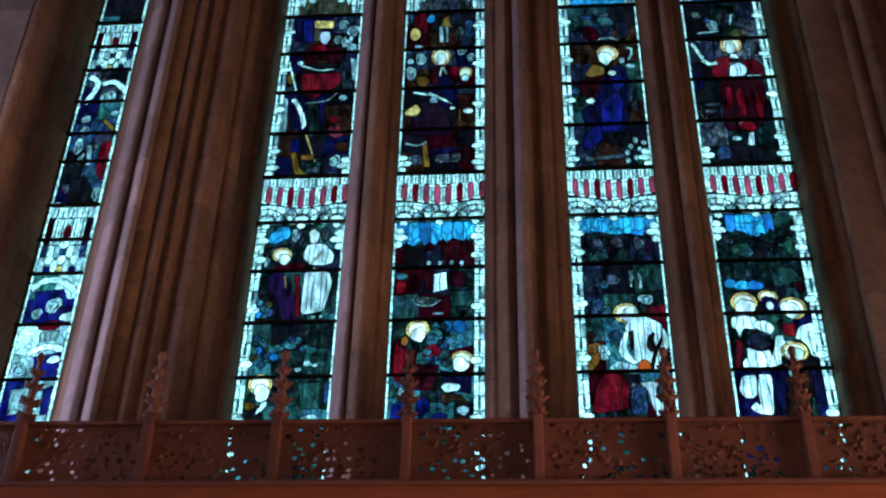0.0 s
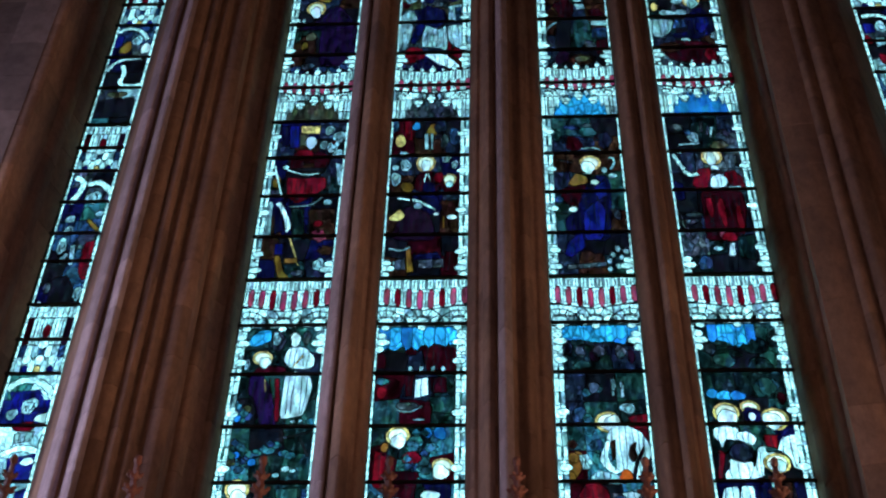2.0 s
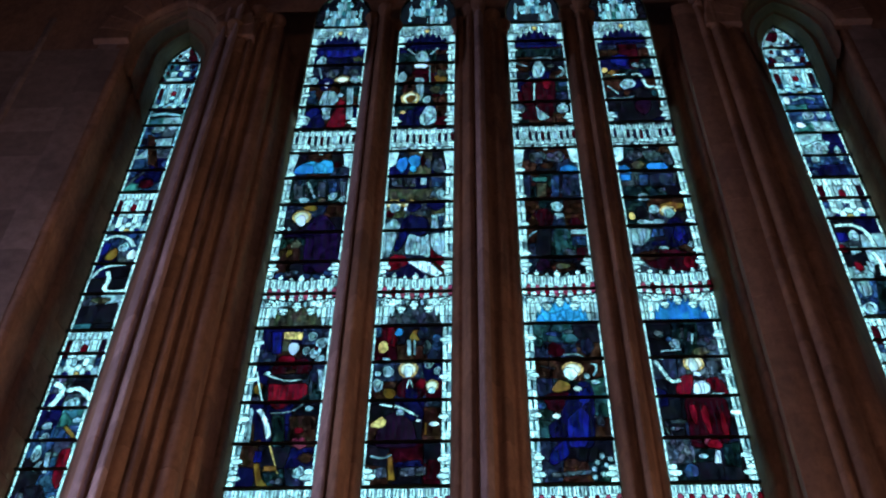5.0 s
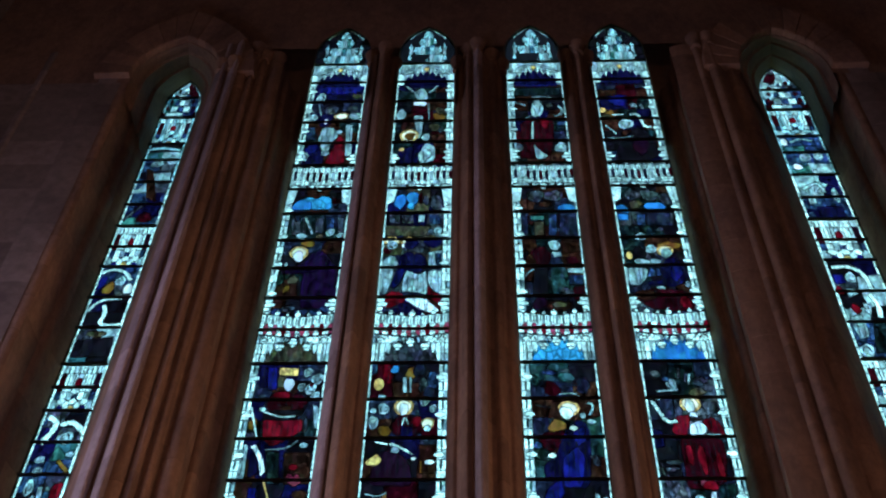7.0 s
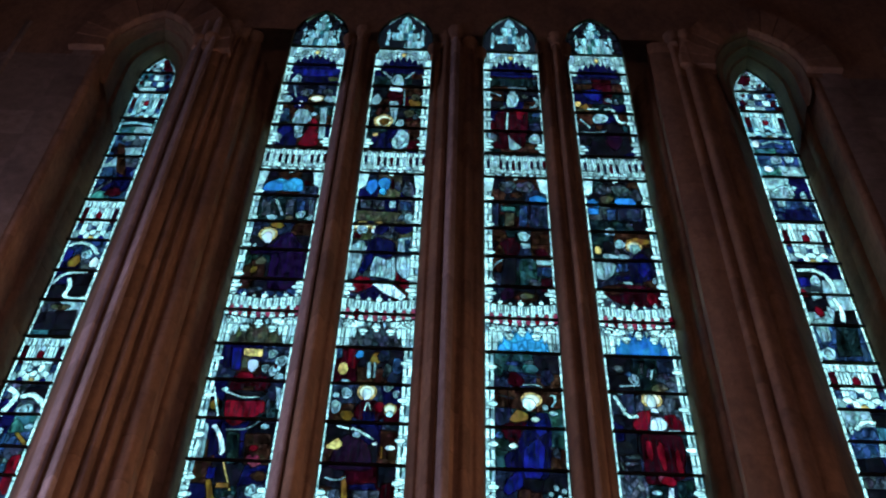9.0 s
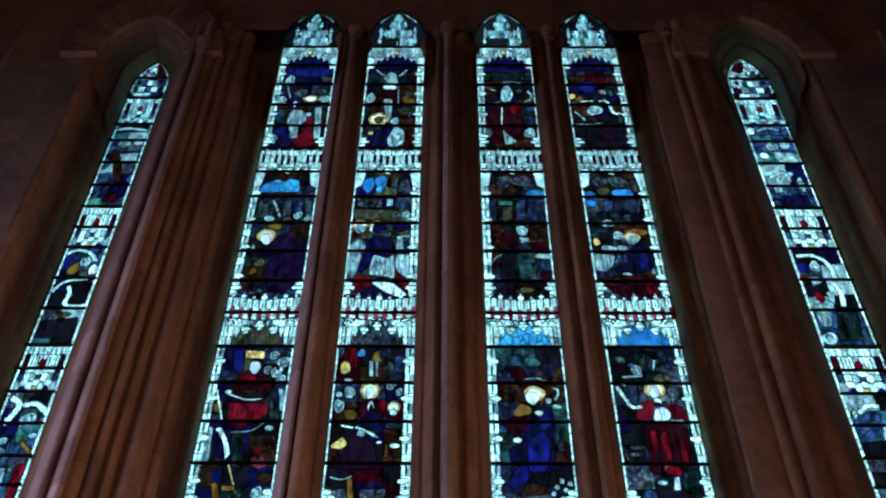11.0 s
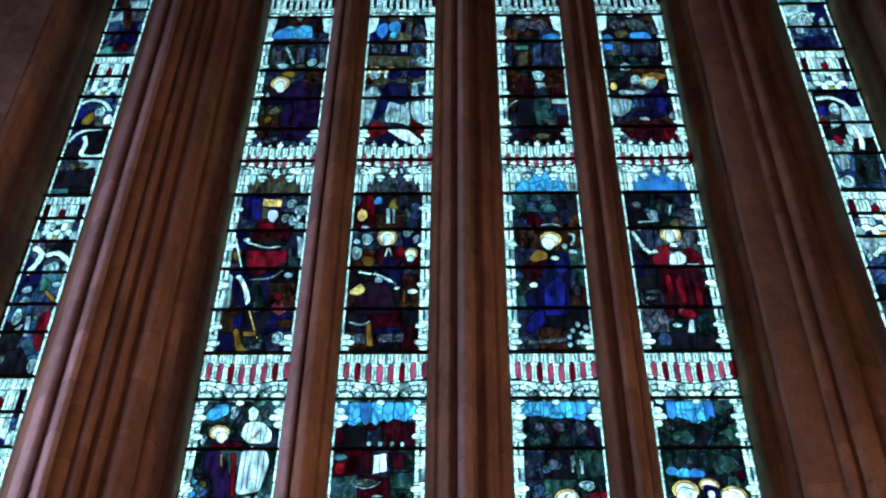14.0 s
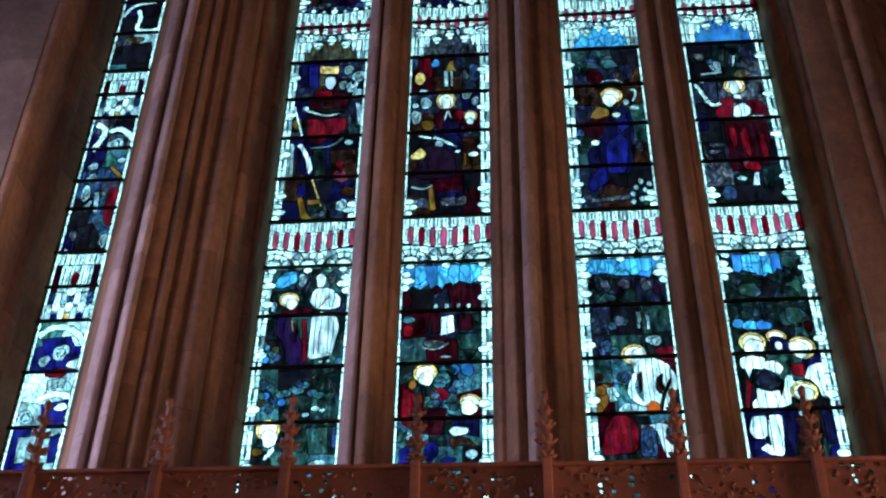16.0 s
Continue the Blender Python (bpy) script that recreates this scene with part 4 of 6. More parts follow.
patch(L1, "purple", -1.90, 11.81, -1.82, 11.98, -1.75, 12.02, -1.67, 11.94, -1.58, 11.76, -1.51, 11.60, -1.51, 11.11, -1.59, 11.02, -1.87, 11.03, -1.90, 11.42, -1.89, 11.61, -2.12, 11.60, -2.14, 11.66, -1.99, 11.73)
oval(L1, "green", -2.138, 11.504, 0.039, 0.096)
patch(L1, "brown", -2.09, 11.50, -1.95, 11.54, -1.92, 11.20, -2.06, 11.18)
oval(L1, "olive", -1.992, 11.499, 0.054, 0.077)
oval(L1, "amber", -2.048, 11.349, 0.034, 0.069)
oval(L1, "steel", -2.101, 10.984, 0.066, 0.050)
oval(L1, "grey", -1.988, 11.024, 0.066, 0.051)
oval(L1, "steel", -1.841, 10.969, 0.066, 0.051)
oval(L1, "steel", -1.701, 10.972, 0.066, 0.051)
oval(L1, "steel", -1.587, 11.012, 0.066, 0.051)
# L2, third scene
oval(L2, "blue", -0.912, 12.934, 0.063, 0.155)
oval(L2, "blue", -0.770, 12.996, 0.068, 0.137)
oval(L2, "grey", -0.493, 12.896, 0.078, 0.153)
oval(L2, "wine", -0.678, 12.993, 0.023, 0.118)
oval(L2, "sky", -0.783, 12.840, 0.036, 0.080)
oval(L2, "grey", -0.612, 12.945, 0.037, 0.100)
patch(L2, "grey", -1.02, 12.67, -0.90, 12.67, -0.90, 12.49, -1.01, 12.50)
patch(L2, "grey", -0.88, 12.67, -0.75, 12.66, -0.74, 12.49, -0.87, 12.49)
patch(L2, "pale", -0.69, 12.66, -0.62, 12.66, -0.62, 12.52, -0.69, 12.52)
patch(L2, "steel", -0.57, 12.66, -0.44, 12.65, -0.44, 12.48, -0.56, 12.48)
patch(L2, "olive", -1.06, 12.46, -0.54, 12.44, -0.61, 12.25, -1.04, 12.27)
oval(L2, "pale", -0.446, 12.330, 0.063, 0.106)
oval(L2, "gold", -0.965, 12.173, 0.096, 0.083)
oval(L2, "gold", -0.782, 12.167, 0.096, 0.083)
oval(L2, "olive", -0.570, 12.201, 0.080, 0.083)
oval(L2, "navy", -0.506, 12.145, 0.100, 0.108)
oval(L2, "pale", -0.962, 12.099, 0.065, 0.074)
oval(L2, "flesh", -0.834, 12.086, 0.025, 0.041)
oval(L2, "wine", -1.011, 11.987, 0.045, 0.057)
oval(L2, "navy", -0.750, 12.112, 0.085, 0.083)
patch(L2, "pale", -1.05, 11.82, -0.98, 11.92, -0.92, 11.89, -0.88, 11.78, -0.91, 11.70, -1.05, 11.70)
patch(L2, "pale", -1.08, 11.68, -0.92, 11.68, -0.94, 11.43, -0.99, 11.24, -1.07, 11.28)
patch(L2, "pale", -0.56, 11.96, -0.41, 12.00, -0.39, 11.68, -0.55, 11.69)
patch(L2, "pale", -0.56, 11.65, -0.34, 11.64, -0.35, 11.37, -0.38, 11.26, -0.48, 11.28, -0.55, 11.42)
patch(L2, "steel", -0.49, 11.94, -0.42, 11.94, -0.41, 11.72, -0.47, 11.72)
patch(L2, "pale", -0.79, 11.65, -0.64, 11.57, -0.57, 11.65, -0.55, 11.30, -0.57, 11.23, -0.63, 11.27, -0.82, 11.29, -0.82, 11.46)
patch(L2, "navy", -0.87, 11.89, -0.78, 11.99, -0.59, 11.90, -0.56, 11.72, -0.67, 11.59, -0.79, 11.67, -0.83, 11.46, -0.90, 11.33, -0.95, 11.37, -0.91, 11.58, -0.88, 11.73)
patch(L2, "royal", -0.91, 11.58, -0.84, 11.70, -0.80, 11.65, -0.84, 11.46, -0.89, 11.36, -0.94, 11.39)
patch(L2, "ruby", -1.04, 11.17, -0.94, 11.30, -0.82, 11.28, -0.77, 11.13, -0.95, 11.02, -1.04, 11.06)
patch(L2, "ruby", -0.55, 11.40, -0.48, 11.27, -0.38, 11.22, -0.41, 11.08, -0.49, 11.14, -0.55, 11.23)
patch(L2, "clear", -0.80, 11.18, -0.57, 11.18, -0.41, 10.97, -0.51, 10.94, -0.63, 11.01, -0.71, 11.09)
patch(L2, "navy", -0.91, 11.00, -0.75, 11.13, -0.58, 10.94, -0.60, 10.90, -0.88, 10.93)
ribbon(L2, "gold", 0.013, -0.74, 11.96, -0.61, 11.93)
# L3, third scene
oval(L3, "grey", 0.654, 13.010, 0.104, 0.118)
oval(L3, "grey", 0.863, 13.015, 0.104, 0.119)
oval(L3, "brown", 0.763, 12.849, 0.077, 0.062)
patch(L3, "blue", 0.90, 12.70, 0.90, 12.81, 1.01, 12.86, 1.11, 12.79, 1.10, 12.70)
patch(L3, "steel", 0.57, 12.64, 0.75, 12.63, 0.74, 12.52, 0.57, 12.52)
patch(L3, "teal", 0.58, 12.62, 0.74, 12.62, 0.73, 12.54, 0.58, 12.54)
patch(L3, "steel", 0.79, 12.65, 0.88, 12.65, 0.86, 12.24, 0.77, 12.25)
patch(L3, "slate", 0.48, 12.68, 0.56, 12.68, 0.54, 12.23, 0.46, 12.24)
patch(L3, "slate", 0.92, 12.67, 1.12, 12.66, 1.09, 12.26, 0.89, 12.26)
patch(L3, "olive", 0.62, 12.51, 0.73, 12.51, 0.72, 12.25, 0.61, 12.25)
patch(L3, "wine", 0.54, 11.93, 0.63, 12.04, 0.74, 12.04, 0.78, 11.88, 0.74, 11.68, 0.59, 11.69)
patch(L3, "brown", 0.47, 11.77, 0.54, 11.93, 0.61, 11.80, 0.58, 11.69)
oval(L3, "pale", 0.821, 12.071, 0.069, 0.082)
patch(L3, "pale", 0.78, 11.95, 0.88, 11.95, 0.90, 11.86, 0.81, 11.85)
patch(L3, "black", 0.59, 11.69, 0.74, 11.68, 0.71, 11.23, 0.55, 11.23)
patch(L3, "green", 0.75, 11.68, 0.93, 11.68, 0.95, 11.41, 0.92, 11.22, 0.76, 11.23)
patch(L3, "wine", 0.92, 11.84, 1.04, 11.87, 1.07, 11.75, 0.95, 11.70)
ribbon(L3, "pale", 0.022, 0.47, 11.51, 0.53, 11.61, 0.59, 11.65)
patch(L3, "pale", 0.94, 11.66, 1.11, 11.66, 1.10, 11.57, 0.94, 11.58)
patch(L3, "steel", 0.95, 11.54, 1.11, 11.54, 1.10, 11.38, 0.94, 11.39)
oval(L3, "grey", 0.915, 11.278, 0.071, 0.056)
patch(L3, "wine", 0.98, 11.35, 1.11, 11.37, 1.09, 11.13, 0.98, 11.14)
ribbon(L3, "grey", 0.019, 0.44, 11.46, 0.53, 11.25)
oval(L3, "plum", 0.623, 11.085, 0.075, 0.102)
oval(L3, "brown", 0.818, 11.036, 0.120, 0.087)
oval(L3, "olive", 0.819, 11.054, 0.070, 0.051)
oval(L3, "steel", 0.490, 11.089, 0.042, 0.091)
# L4, third scene
oval(L4, "grey", 1.771, 13.012, 0.088, 0.109)
oval(L4, "grey", 1.965, 13.005, 0.102, 0.118)
oval(L4, "grey", 2.136, 12.930, 0.077, 0.117)
patch(L4, "blue", 1.54, 12.68, 1.56, 12.79, 1.64, 12.83, 1.70, 12.75, 1.70, 12.65)
oval(L4, "olive", 1.791, 12.819, 0.072, 0.088)
oval(L4, "blue", 2.006, 12.775, 0.115, 0.097)
patch(L4, "blue", 1.56, 12.64, 1.69, 12.64, 1.68, 12.52, 1.55, 12.52)
patch(L4, "slate", 1.90, 12.65, 2.16, 12.65, 2.16, 12.41, 1.88, 12.41)
patch(L4, "grey", 1.73, 12.64, 1.76, 12.63, 1.74, 12.42, 1.70, 12.42)
patch(L4, "grey", 2.17, 12.66, 2.20, 12.66, 2.17, 12.45, 2.14, 12.45)
patch(L4, "steel", 1.78, 12.63, 1.88, 12.63, 1.86, 12.42, 1.76, 12.42)
oval(L4, "grey", 2.003, 12.336, 0.039, 0.051)
oval(L4, "pale", 1.776, 12.207, 0.074, 0.066)
oval(L4, "pale", 1.868, 11.983, 0.068, 0.072)
oval(L4, "amber", 2.071, 12.037, 0.134, 0.073)
oval(L4, "gold", 2.013, 11.950, 0.092, 0.096)
oval(L4, "pale", 2.022, 11.909, 0.063, 0.080)
oval(L4, "gold", 1.620, 11.871, 0.036, 0.072)
oval(L4, "black", 1.740, 11.927, 0.073, 0.100)
oval(L4, "pale", 1.745, 11.760, 0.087, 0.047)
oval(L4, "pale", 1.890, 11.763, 0.068, 0.047)
patch(L4, "pale", 1.54, 11.66, 1.80, 11.65, 1.76, 11.46, 1.66, 11.35, 1.55, 11.39, 1.54, 11.54)
patch(L4, "steel", 1.82, 11.65, 1.96, 11.64, 1.93, 11.51, 1.77, 11.50)
patch(L4, "navy", 2.02, 11.82, 2.10, 11.84, 2.18, 11.70, 2.21, 11.52, 2.19, 11.41, 2.01, 11.32, 1.78, 11.36, 1.77, 11.42, 1.94, 11.45, 1.91, 11.64)
patch(L4, "royal", 2.07, 11.76, 2.14, 11.72, 2.16, 11.56, 2.07, 11.41, 2.01, 11.49)
oval(L4, "pale", 1.895, 11.319, 0.051, 0.030)
patch(L4, "wine", 1.62, 11.16, 1.78, 11.31, 2.12, 11.28, 2.23, 11.15, 2.19, 10.97, 2.14, 10.93, 1.74, 10.98)
oval(L4, "brown", 1.716, 11.199, 0.107, 0.088)
oval(L4, "ruby", 2.118, 11.077, 0.060, 0.095)
oval(L4, "pale", 2.183, 11.370, 0.033, 0.052)
oval(L4, "steel", 2.233, 11.147, 0.037, 0.080)
# L1, second scene
oval(L1, "grey", -1.862, 10.295, 0.145, 0.079)
patch(L1, "navy", -2.16, 10.14, -2.08, 10.14, -2.05, 9.86, -2.12, 9.86)
patch(L1, "royal", -2.07, 10.14, -1.98, 10.14, -1.95, 9.83, -2.04, 9.83)
patch(L1, "gold", -1.96, 10.14, -1.77, 10.13, -1.77, 10.02, -1.95, 10.03)
patch(L1, "olive", -1.96, 10.02, -1.88, 10.02, -1.86, 9.86, -1.95, 9.86)
oval(L1, "pale", -1.672, 10.071, 0.048, 0.062)
oval(L1, "pale", -1.575, 9.976, 0.061, 0.080)
oval(L1, "pale", -1.627, 9.843, 0.061, 0.079)
oval(L1, "pale", -1.716, 9.869, 0.042, 0.054)
oval(L1, "pale", -1.571, 9.742, 0.047, 0.060)
oval(L1, "flesh", -1.840, 9.905, 0.057, 0.081)
oval(L1, "wine", -1.620, 9.900, 0.021, 0.030)
patch(L1, "wine", -2.02, 9.63, -1.99, 9.78, -1.91, 9.83, -1.81, 9.78, -1.70, 9.77, -1.63, 9.65, -1.67, 9.56, -2.00, 9.55)
oval(L1, "ruby", -1.885, 9.740, 0.084, 0.073)
patch(L1, "brown", -1.89, 9.61, -1.79, 9.62, -1.78, 9.53, -1.87, 9.52)
patch(L1, "ruby", -2.03, 9.44, -1.87, 9.42, -1.66, 9.44, -1.64, 9.30, -1.74, 9.21, -1.90, 9.09, -2.00, 9.19)
ribbon(L1, "clear", 0.021, -2.08, 9.56, -1.97, 9.51, -1.85, 9.46, -1.71, 9.49)
oval(L1, "pale", -2.050, 9.571, 0.032, 0.032)
patch(L1, "black", -1.98, 9.56, -1.66, 9.56, -1.67, 9.49, -1.83, 9.49)
oval(L1, "amber", -2.117, 9.376, 0.037, 0.079)
ribbon(L1, "clear", 0.019, -2.16, 9.60, -2.10, 9.38, -2.05, 9.19)
oval(L1, "grey", -2.132, 9.236, 0.056, 0.043)
patch(L1, "pale", -1.58, 9.62, -1.51, 9.60, -1.49, 9.32, -1.54, 9.33)
oval(L1, "grey", -1.627, 9.365, 0.023, 0.095)
patch(L1, "pale", -2.22, 9.13, -2.12, 9.13, -2.11, 8.92, -2.10, 8.71, -2.18, 8.72)
patch(L1, "navy", -2.10, 9.07, -2.04, 9.02, -1.98, 8.77, -2.07, 8.72)
patch(L1, "clear", -2.10, 9.10, -2.05, 9.13, -1.96, 8.95, -1.92, 8.80, -1.96, 8.73, -2.00, 8.92, -2.05, 9.04)
patch(L1, "darkgreen", -1.95, 9.05, -1.83, 9.03, -1.78, 8.65, -1.90, 8.66)
patch(L1, "brown", -1.78, 9.02, -1.54, 9.03, -1.51, 8.65, -1.74, 8.65)
oval(L1, "ruby", -1.679, 8.847, 0.044, 0.041)
oval(L1, "pink", -1.701, 8.723, 0.028, 0.046)
oval(L1, "pink", -1.636, 8.722, 0.026, 0.043)
ribbon(L1, "pale", 0.018, -1.96, 9.06, -1.76, 9.07, -1.66, 9.19)
oval(L1, "pale", -1.613, 9.113, 0.040, 0.036)
ribbon(L1, "gold", 0.015, -1.92, 8.68, -1.81, 8.35)
patch(L1, "royal", -2.04, 8.61, -1.97, 8.61, -1.97, 8.48, -2.04, 8.48)
patch(L1, "amber", -2.04, 8.46, -1.99, 8.48, -1.94, 8.29, -1.87, 8.21, -1.98, 8.21)
patch(L1, "amber", -1.94, 8.44, -1.83, 8.44, -1.82, 8.38, -1.94, 8.38)
oval(L1, "pink", -1.651, 8.687, 0.061, 0.061)
oval(L1, "brown", -1.586, 8.526, 0.061, 0.066)
oval(L1, "pale", -1.632, 8.362, 0.050, 0.078)
oval(L1, "clear", -1.518, 8.309, 0.045, 0.078)
oval(L1, "grey", -1.813, 8.268, 0.060, 0.032)
# L2, second scene
oval(L2, "grey", -0.697, 10.361, 0.120, 0.108)
oval(L2, "steel", -1.042, 10.135, 0.048, 0.097)
patch(L2, "ruby", -0.95, 10.30, -0.88, 10.29, -0.86, 9.90, -0.94, 9.92)
oval(L2, "gold", -0.975, 9.901, 0.051, 0.085)
oval(L2, "blue", -0.831, 10.102, 0.042, 0.055)
oval(L2, "amber", -0.668, 10.046, 0.056, 0.090)
patch(L2, "pale", -0.75, 10.00, -0.71, 10.00, -0.70, 9.78, -0.74, 9.78)
patch(L2, "pale", -0.69, 10.00, -0.66, 9.99, -0.66, 9.78, -0.68, 9.78)
oval(L2, "grey", -0.554, 9.891, 0.037, 0.108)
oval(L2, "steel", -0.450, 9.956, 0.056, 0.130)
oval(L2, "slate", -0.594, 10.096, 0.057, 0.104)
oval(L2, "gold", -0.723, 9.593, 0.096, 0.111)
oval(L2, "clear", -0.722, 9.561, 0.046, 0.077)
oval(L2, "pale", -0.912, 9.572, 0.055, 0.077)
oval(L2, "pale", -0.999, 9.393, 0.046, 0.094)
oval(L2, "pale", -1.007, 9.542, 0.032, 0.038)
oval(L2, "pale", -0.530, 9.666, 0.046, 0.066)
oval(L2, "pale", -0.448, 9.574, 0.032, 0.058)
oval(L2, "pale", -0.931, 9.718, 0.051, 0.039)
oval(L2, "gold", -0.497, 9.379, 0.068, 0.075)
oval(L2, "pale", -0.495, 9.316, 0.035, 0.044)
oval(L2, "amber", -0.887, 9.287, 0.062, 0.069)
patch(L2, "wine", -0.83, 9.38, -0.76, 9.49, -0.67, 9.49, -0.56, 9.44, -0.54, 9.28, -0.62, 9.21, -0.81, 9.24)
oval(L2, "ruby", -0.599, 9.406, 0.050, 0.063)
patch(L2, "navy", -0.74, 9.35, -0.64, 9.34, -0.62, 9.18, -0.74, 9.19)
ribbon(L2, "clear", 0.011, -0.73, 9.35, -0.71, 9.46)
ribbon(L2, "clear", 0.011, -0.67, 9.36, -0.70, 9.46)
patch(L2, "plum", -0.94, 8.99, -0.81, 9.07, -0.65, 8.92, -0.60, 8.62, -1.01, 8.63)
patch(L2, "brown", -0.57, 9.11, -0.40, 9.11, -0.41, 8.77, -0.54, 8.77)
ribbon(L2, "amber", 0.018, -0.54, 8.92, -0.54, 8.77)
ribbon(L2, "clear", 0.024, -0.97, 9.15, -0.85, 9.12)
ribbon(L2, "clear", 0.035, -0.83, 9.13, -0.72, 9.07, -0.61, 9.00)
oval(L2, "pale", -0.777, 9.051, 0.040, 0.042)
oval(L2, "pale", -0.633, 9.054, 0.019, 0.054)
oval(L2, "clear", -0.608, 8.944, 0.026, 0.021)
oval(L2, "clear", -0.465, 8.903, 0.048, 0.032)
patch(L2, "gold", -1.04, 8.91, -0.94, 9.01, -0.89, 8.93, -0.93, 8.86, -1.03, 8.87)
patch(L2, "navy", -0.79, 9.18, -0.61, 9.18, -0.57, 9.07, -0.59, 8.98, -0.72, 9.10)
patch(L2, "navy", -0.80, 8.46, -0.58, 8.49, -0.55, 8.41, -0.80, 8.40)
patch(L2, "grey", -0.98, 8.39, -0.87, 8.42, -0.86, 8.29, -0.98, 8.28)
patch(L2, "grey", -0.77, 8.40, -0.53, 8.41, -0.53, 8.31, -0.75, 8.30)
patch(L2, "amber", -0.87, 8.56, -0.83, 8.55, -0.79, 8.26, -0.85, 8.26)
patch(L2, "wine", -0.52, 8.49, -0.43, 8.49, -0.44, 8.26, -0.52, 8.26)
ribbon(L2, "pale", 0.020, -1.02, 8.54, -0.91, 8.50, -0.83, 8.55)
# L3, second scene
patch(L3, "sky", 0.47, 10.21, 0.51, 10.30, 0.62, 10.31, 0.72, 10.37, 0.81, 10.31, 0.93, 10.30, 1.01, 10.21)
oval(L3, "steel", 0.664, 10.045, 0.077, 0.031)
oval(L3, "teal", 0.815, 9.982, 0.086, 0.063)
oval(L3, "green", 0.492, 9.945, 0.062, 0.083)
oval(L3, "grey", 0.814, 10.069, 0.048, 0.028)
oval(L3, "wine", 0.675, 9.821, 0.076, 0.102)
ribbon(L3, "pale", 0.019, 0.74, 9.75, 0.87, 9.77, 0.94, 9.71)
oval(L3, "slate", 0.973, 9.865, 0.071, 0.103)
ribbon(L3, "steel", 0.019, 0.74, 9.89, 0.93, 9.86)
oval(L3, "gold", 0.818, 9.562, 0.101, 0.098)
oval(L3, "clear", 0.791, 9.504, 0.060, 0.085)
ribbon(L3, "pale", 0.025, 0.99, 9.63, 1.04, 9.62, 1.04, 9.55, 1.00, 9.47)
oval(L3, "pale", 0.942, 9.468, 0.030, 0.042)
oval(L3, "pale", 1.016, 9.393, 0.046, 0.032)
patch(L3, "wine", 0.53, 9.22, 0.63, 9.28, 0.77, 9.28, 0.73, 9.10, 0.62, 9.01, 0.53, 9.10)
patch(L3, "amber", 0.60, 9.30, 0.68, 9.44, 0.78, 9.38, 0.78, 9.30, 0.65, 9.26)
patch(L3, "navy", 0.77, 9.28, 0.87, 9.40, 0.96, 9.40, 0.99, 9.24, 0.98, 8.97, 0.94, 8.59, 0.70, 8.60, 0.56, 8.71, 0.55, 8.86, 0.66, 8.97)
patch(L3, "royal", 0.72, 8.94, 0.86, 9.09, 0.93, 8.97, 0.88, 8.60, 0.72, 8.60)
patch(L3, "royal", 0.83, 9.25, 0.94, 9.34, 0.95, 9.15, 0.87, 9.09)
oval(L3, "clear", 0.633, 8.975, 0.040, 0.034)
oval(L3, "clear", 0.844, 9.311, 0.041, 0.034)
ribbon(L3, "grey", 0.016, 0.51, 9.61, 0.65, 9.57)
ribbon(L3, "grey", 0.018, 0.97, 8.97, 1.05, 8.85)
oval(L3, "steel", 0.510, 9.100, 0.045, 0.043)
oval(L3, "grey", 1.021, 8.908, 0.035, 0.072)
patch(L3, "royal", 0.57, 8.59, 0.70, 8.71, 0.72, 8.51, 0.58, 8.40, 0.53, 8.44)
oval(L3, "brown", 0.730, 8.420, 0.074, 0.058)
patch(L3, "grey", 0.55, 8.32, 0.90, 8.35, 0.89, 8.30, 0.55, 8.27)
oval(L3, "pale", 0.995, 8.501, 0.024, 0.039)
oval(L3, "pale", 0.951, 8.430, 0.024, 0.032)
oval(L3, "pale", 1.028, 8.396, 0.024, 0.032)
oval(L3, "pale", 0.918, 8.359, 0.024, 0.032)
oval(L3, "pale", 0.992, 8.301, 0.029, 0.032)
oval(L3, "pale", 1.066, 8.467, 0.024, 0.032)
oval(L3, "pale", 0.917, 8.270, 0.024, 0.032)
# L4, second scene
patch(L4, "blue", 1.63, 10.21, 1.68, 10.29, 1.80, 10.30, 1.90, 10.37, 2.00, 10.29, 2.14, 10.27, 2.19, 10.20)
oval(L4, "grey", 1.674, 10.020, 0.057, 0.049)
oval(L4, "pale", 1.810, 9.879, 0.056, 0.068)
ribbon(L4, "pale", 0.026, 1.66, 9.78, 1.86, 9.80)
patch(L4, "grey", 1.89, 10.10, 1.92, 10.10, 1.90, 9.95, 1.87, 9.95)
patch(L4, "pale", 1.98, 10.02, 2.01, 10.02, 1.98, 9.87, 1.96, 9.87)
patch(L4, "grey", 1.95, 10.04, 1.98, 10.04, 1.96, 9.91, 1.93, 9.91)
oval(L4, "grey", 2.084, 9.907, 0.061, 0.068)
oval(L4, "olive", 2.040, 9.772, 0.084, 0.054)
oval(L4, "steel", 1.760, 9.949, 0.038, 0.041)
oval(L4, "gold", 1.948, 9.615, 0.103, 0.106)
oval(L4, "clear", 1.940, 9.589, 0.050, 0.085)
patch(L4, "clear", 1.93, 9.51, 1.98, 9.50, 2.00, 9.44, 1.92, 9.45)
patch(L4, "navy", 1.54, 9.33, 1.65, 9.26, 1.65, 9.08, 1.53, 9.05)
oval(L4, "grey", 1.712, 8.889, 0.074, 0.035)
oval(L4, "grey", 1.657, 8.807, 0.087, 0.026)
patch(L4, "wine", 1.79, 9.17, 1.95, 9.18, 2.17, 9.17, 2.18, 8.95, 2.12, 8.65, 2.01, 8.57, 1.78, 8.58, 1.79, 8.83)
oval(L4, "ruby", 1.962, 8.920, 0.033, 0.180)
oval(L4, "ruby", 2.107, 8.828, 0.031, 0.163)
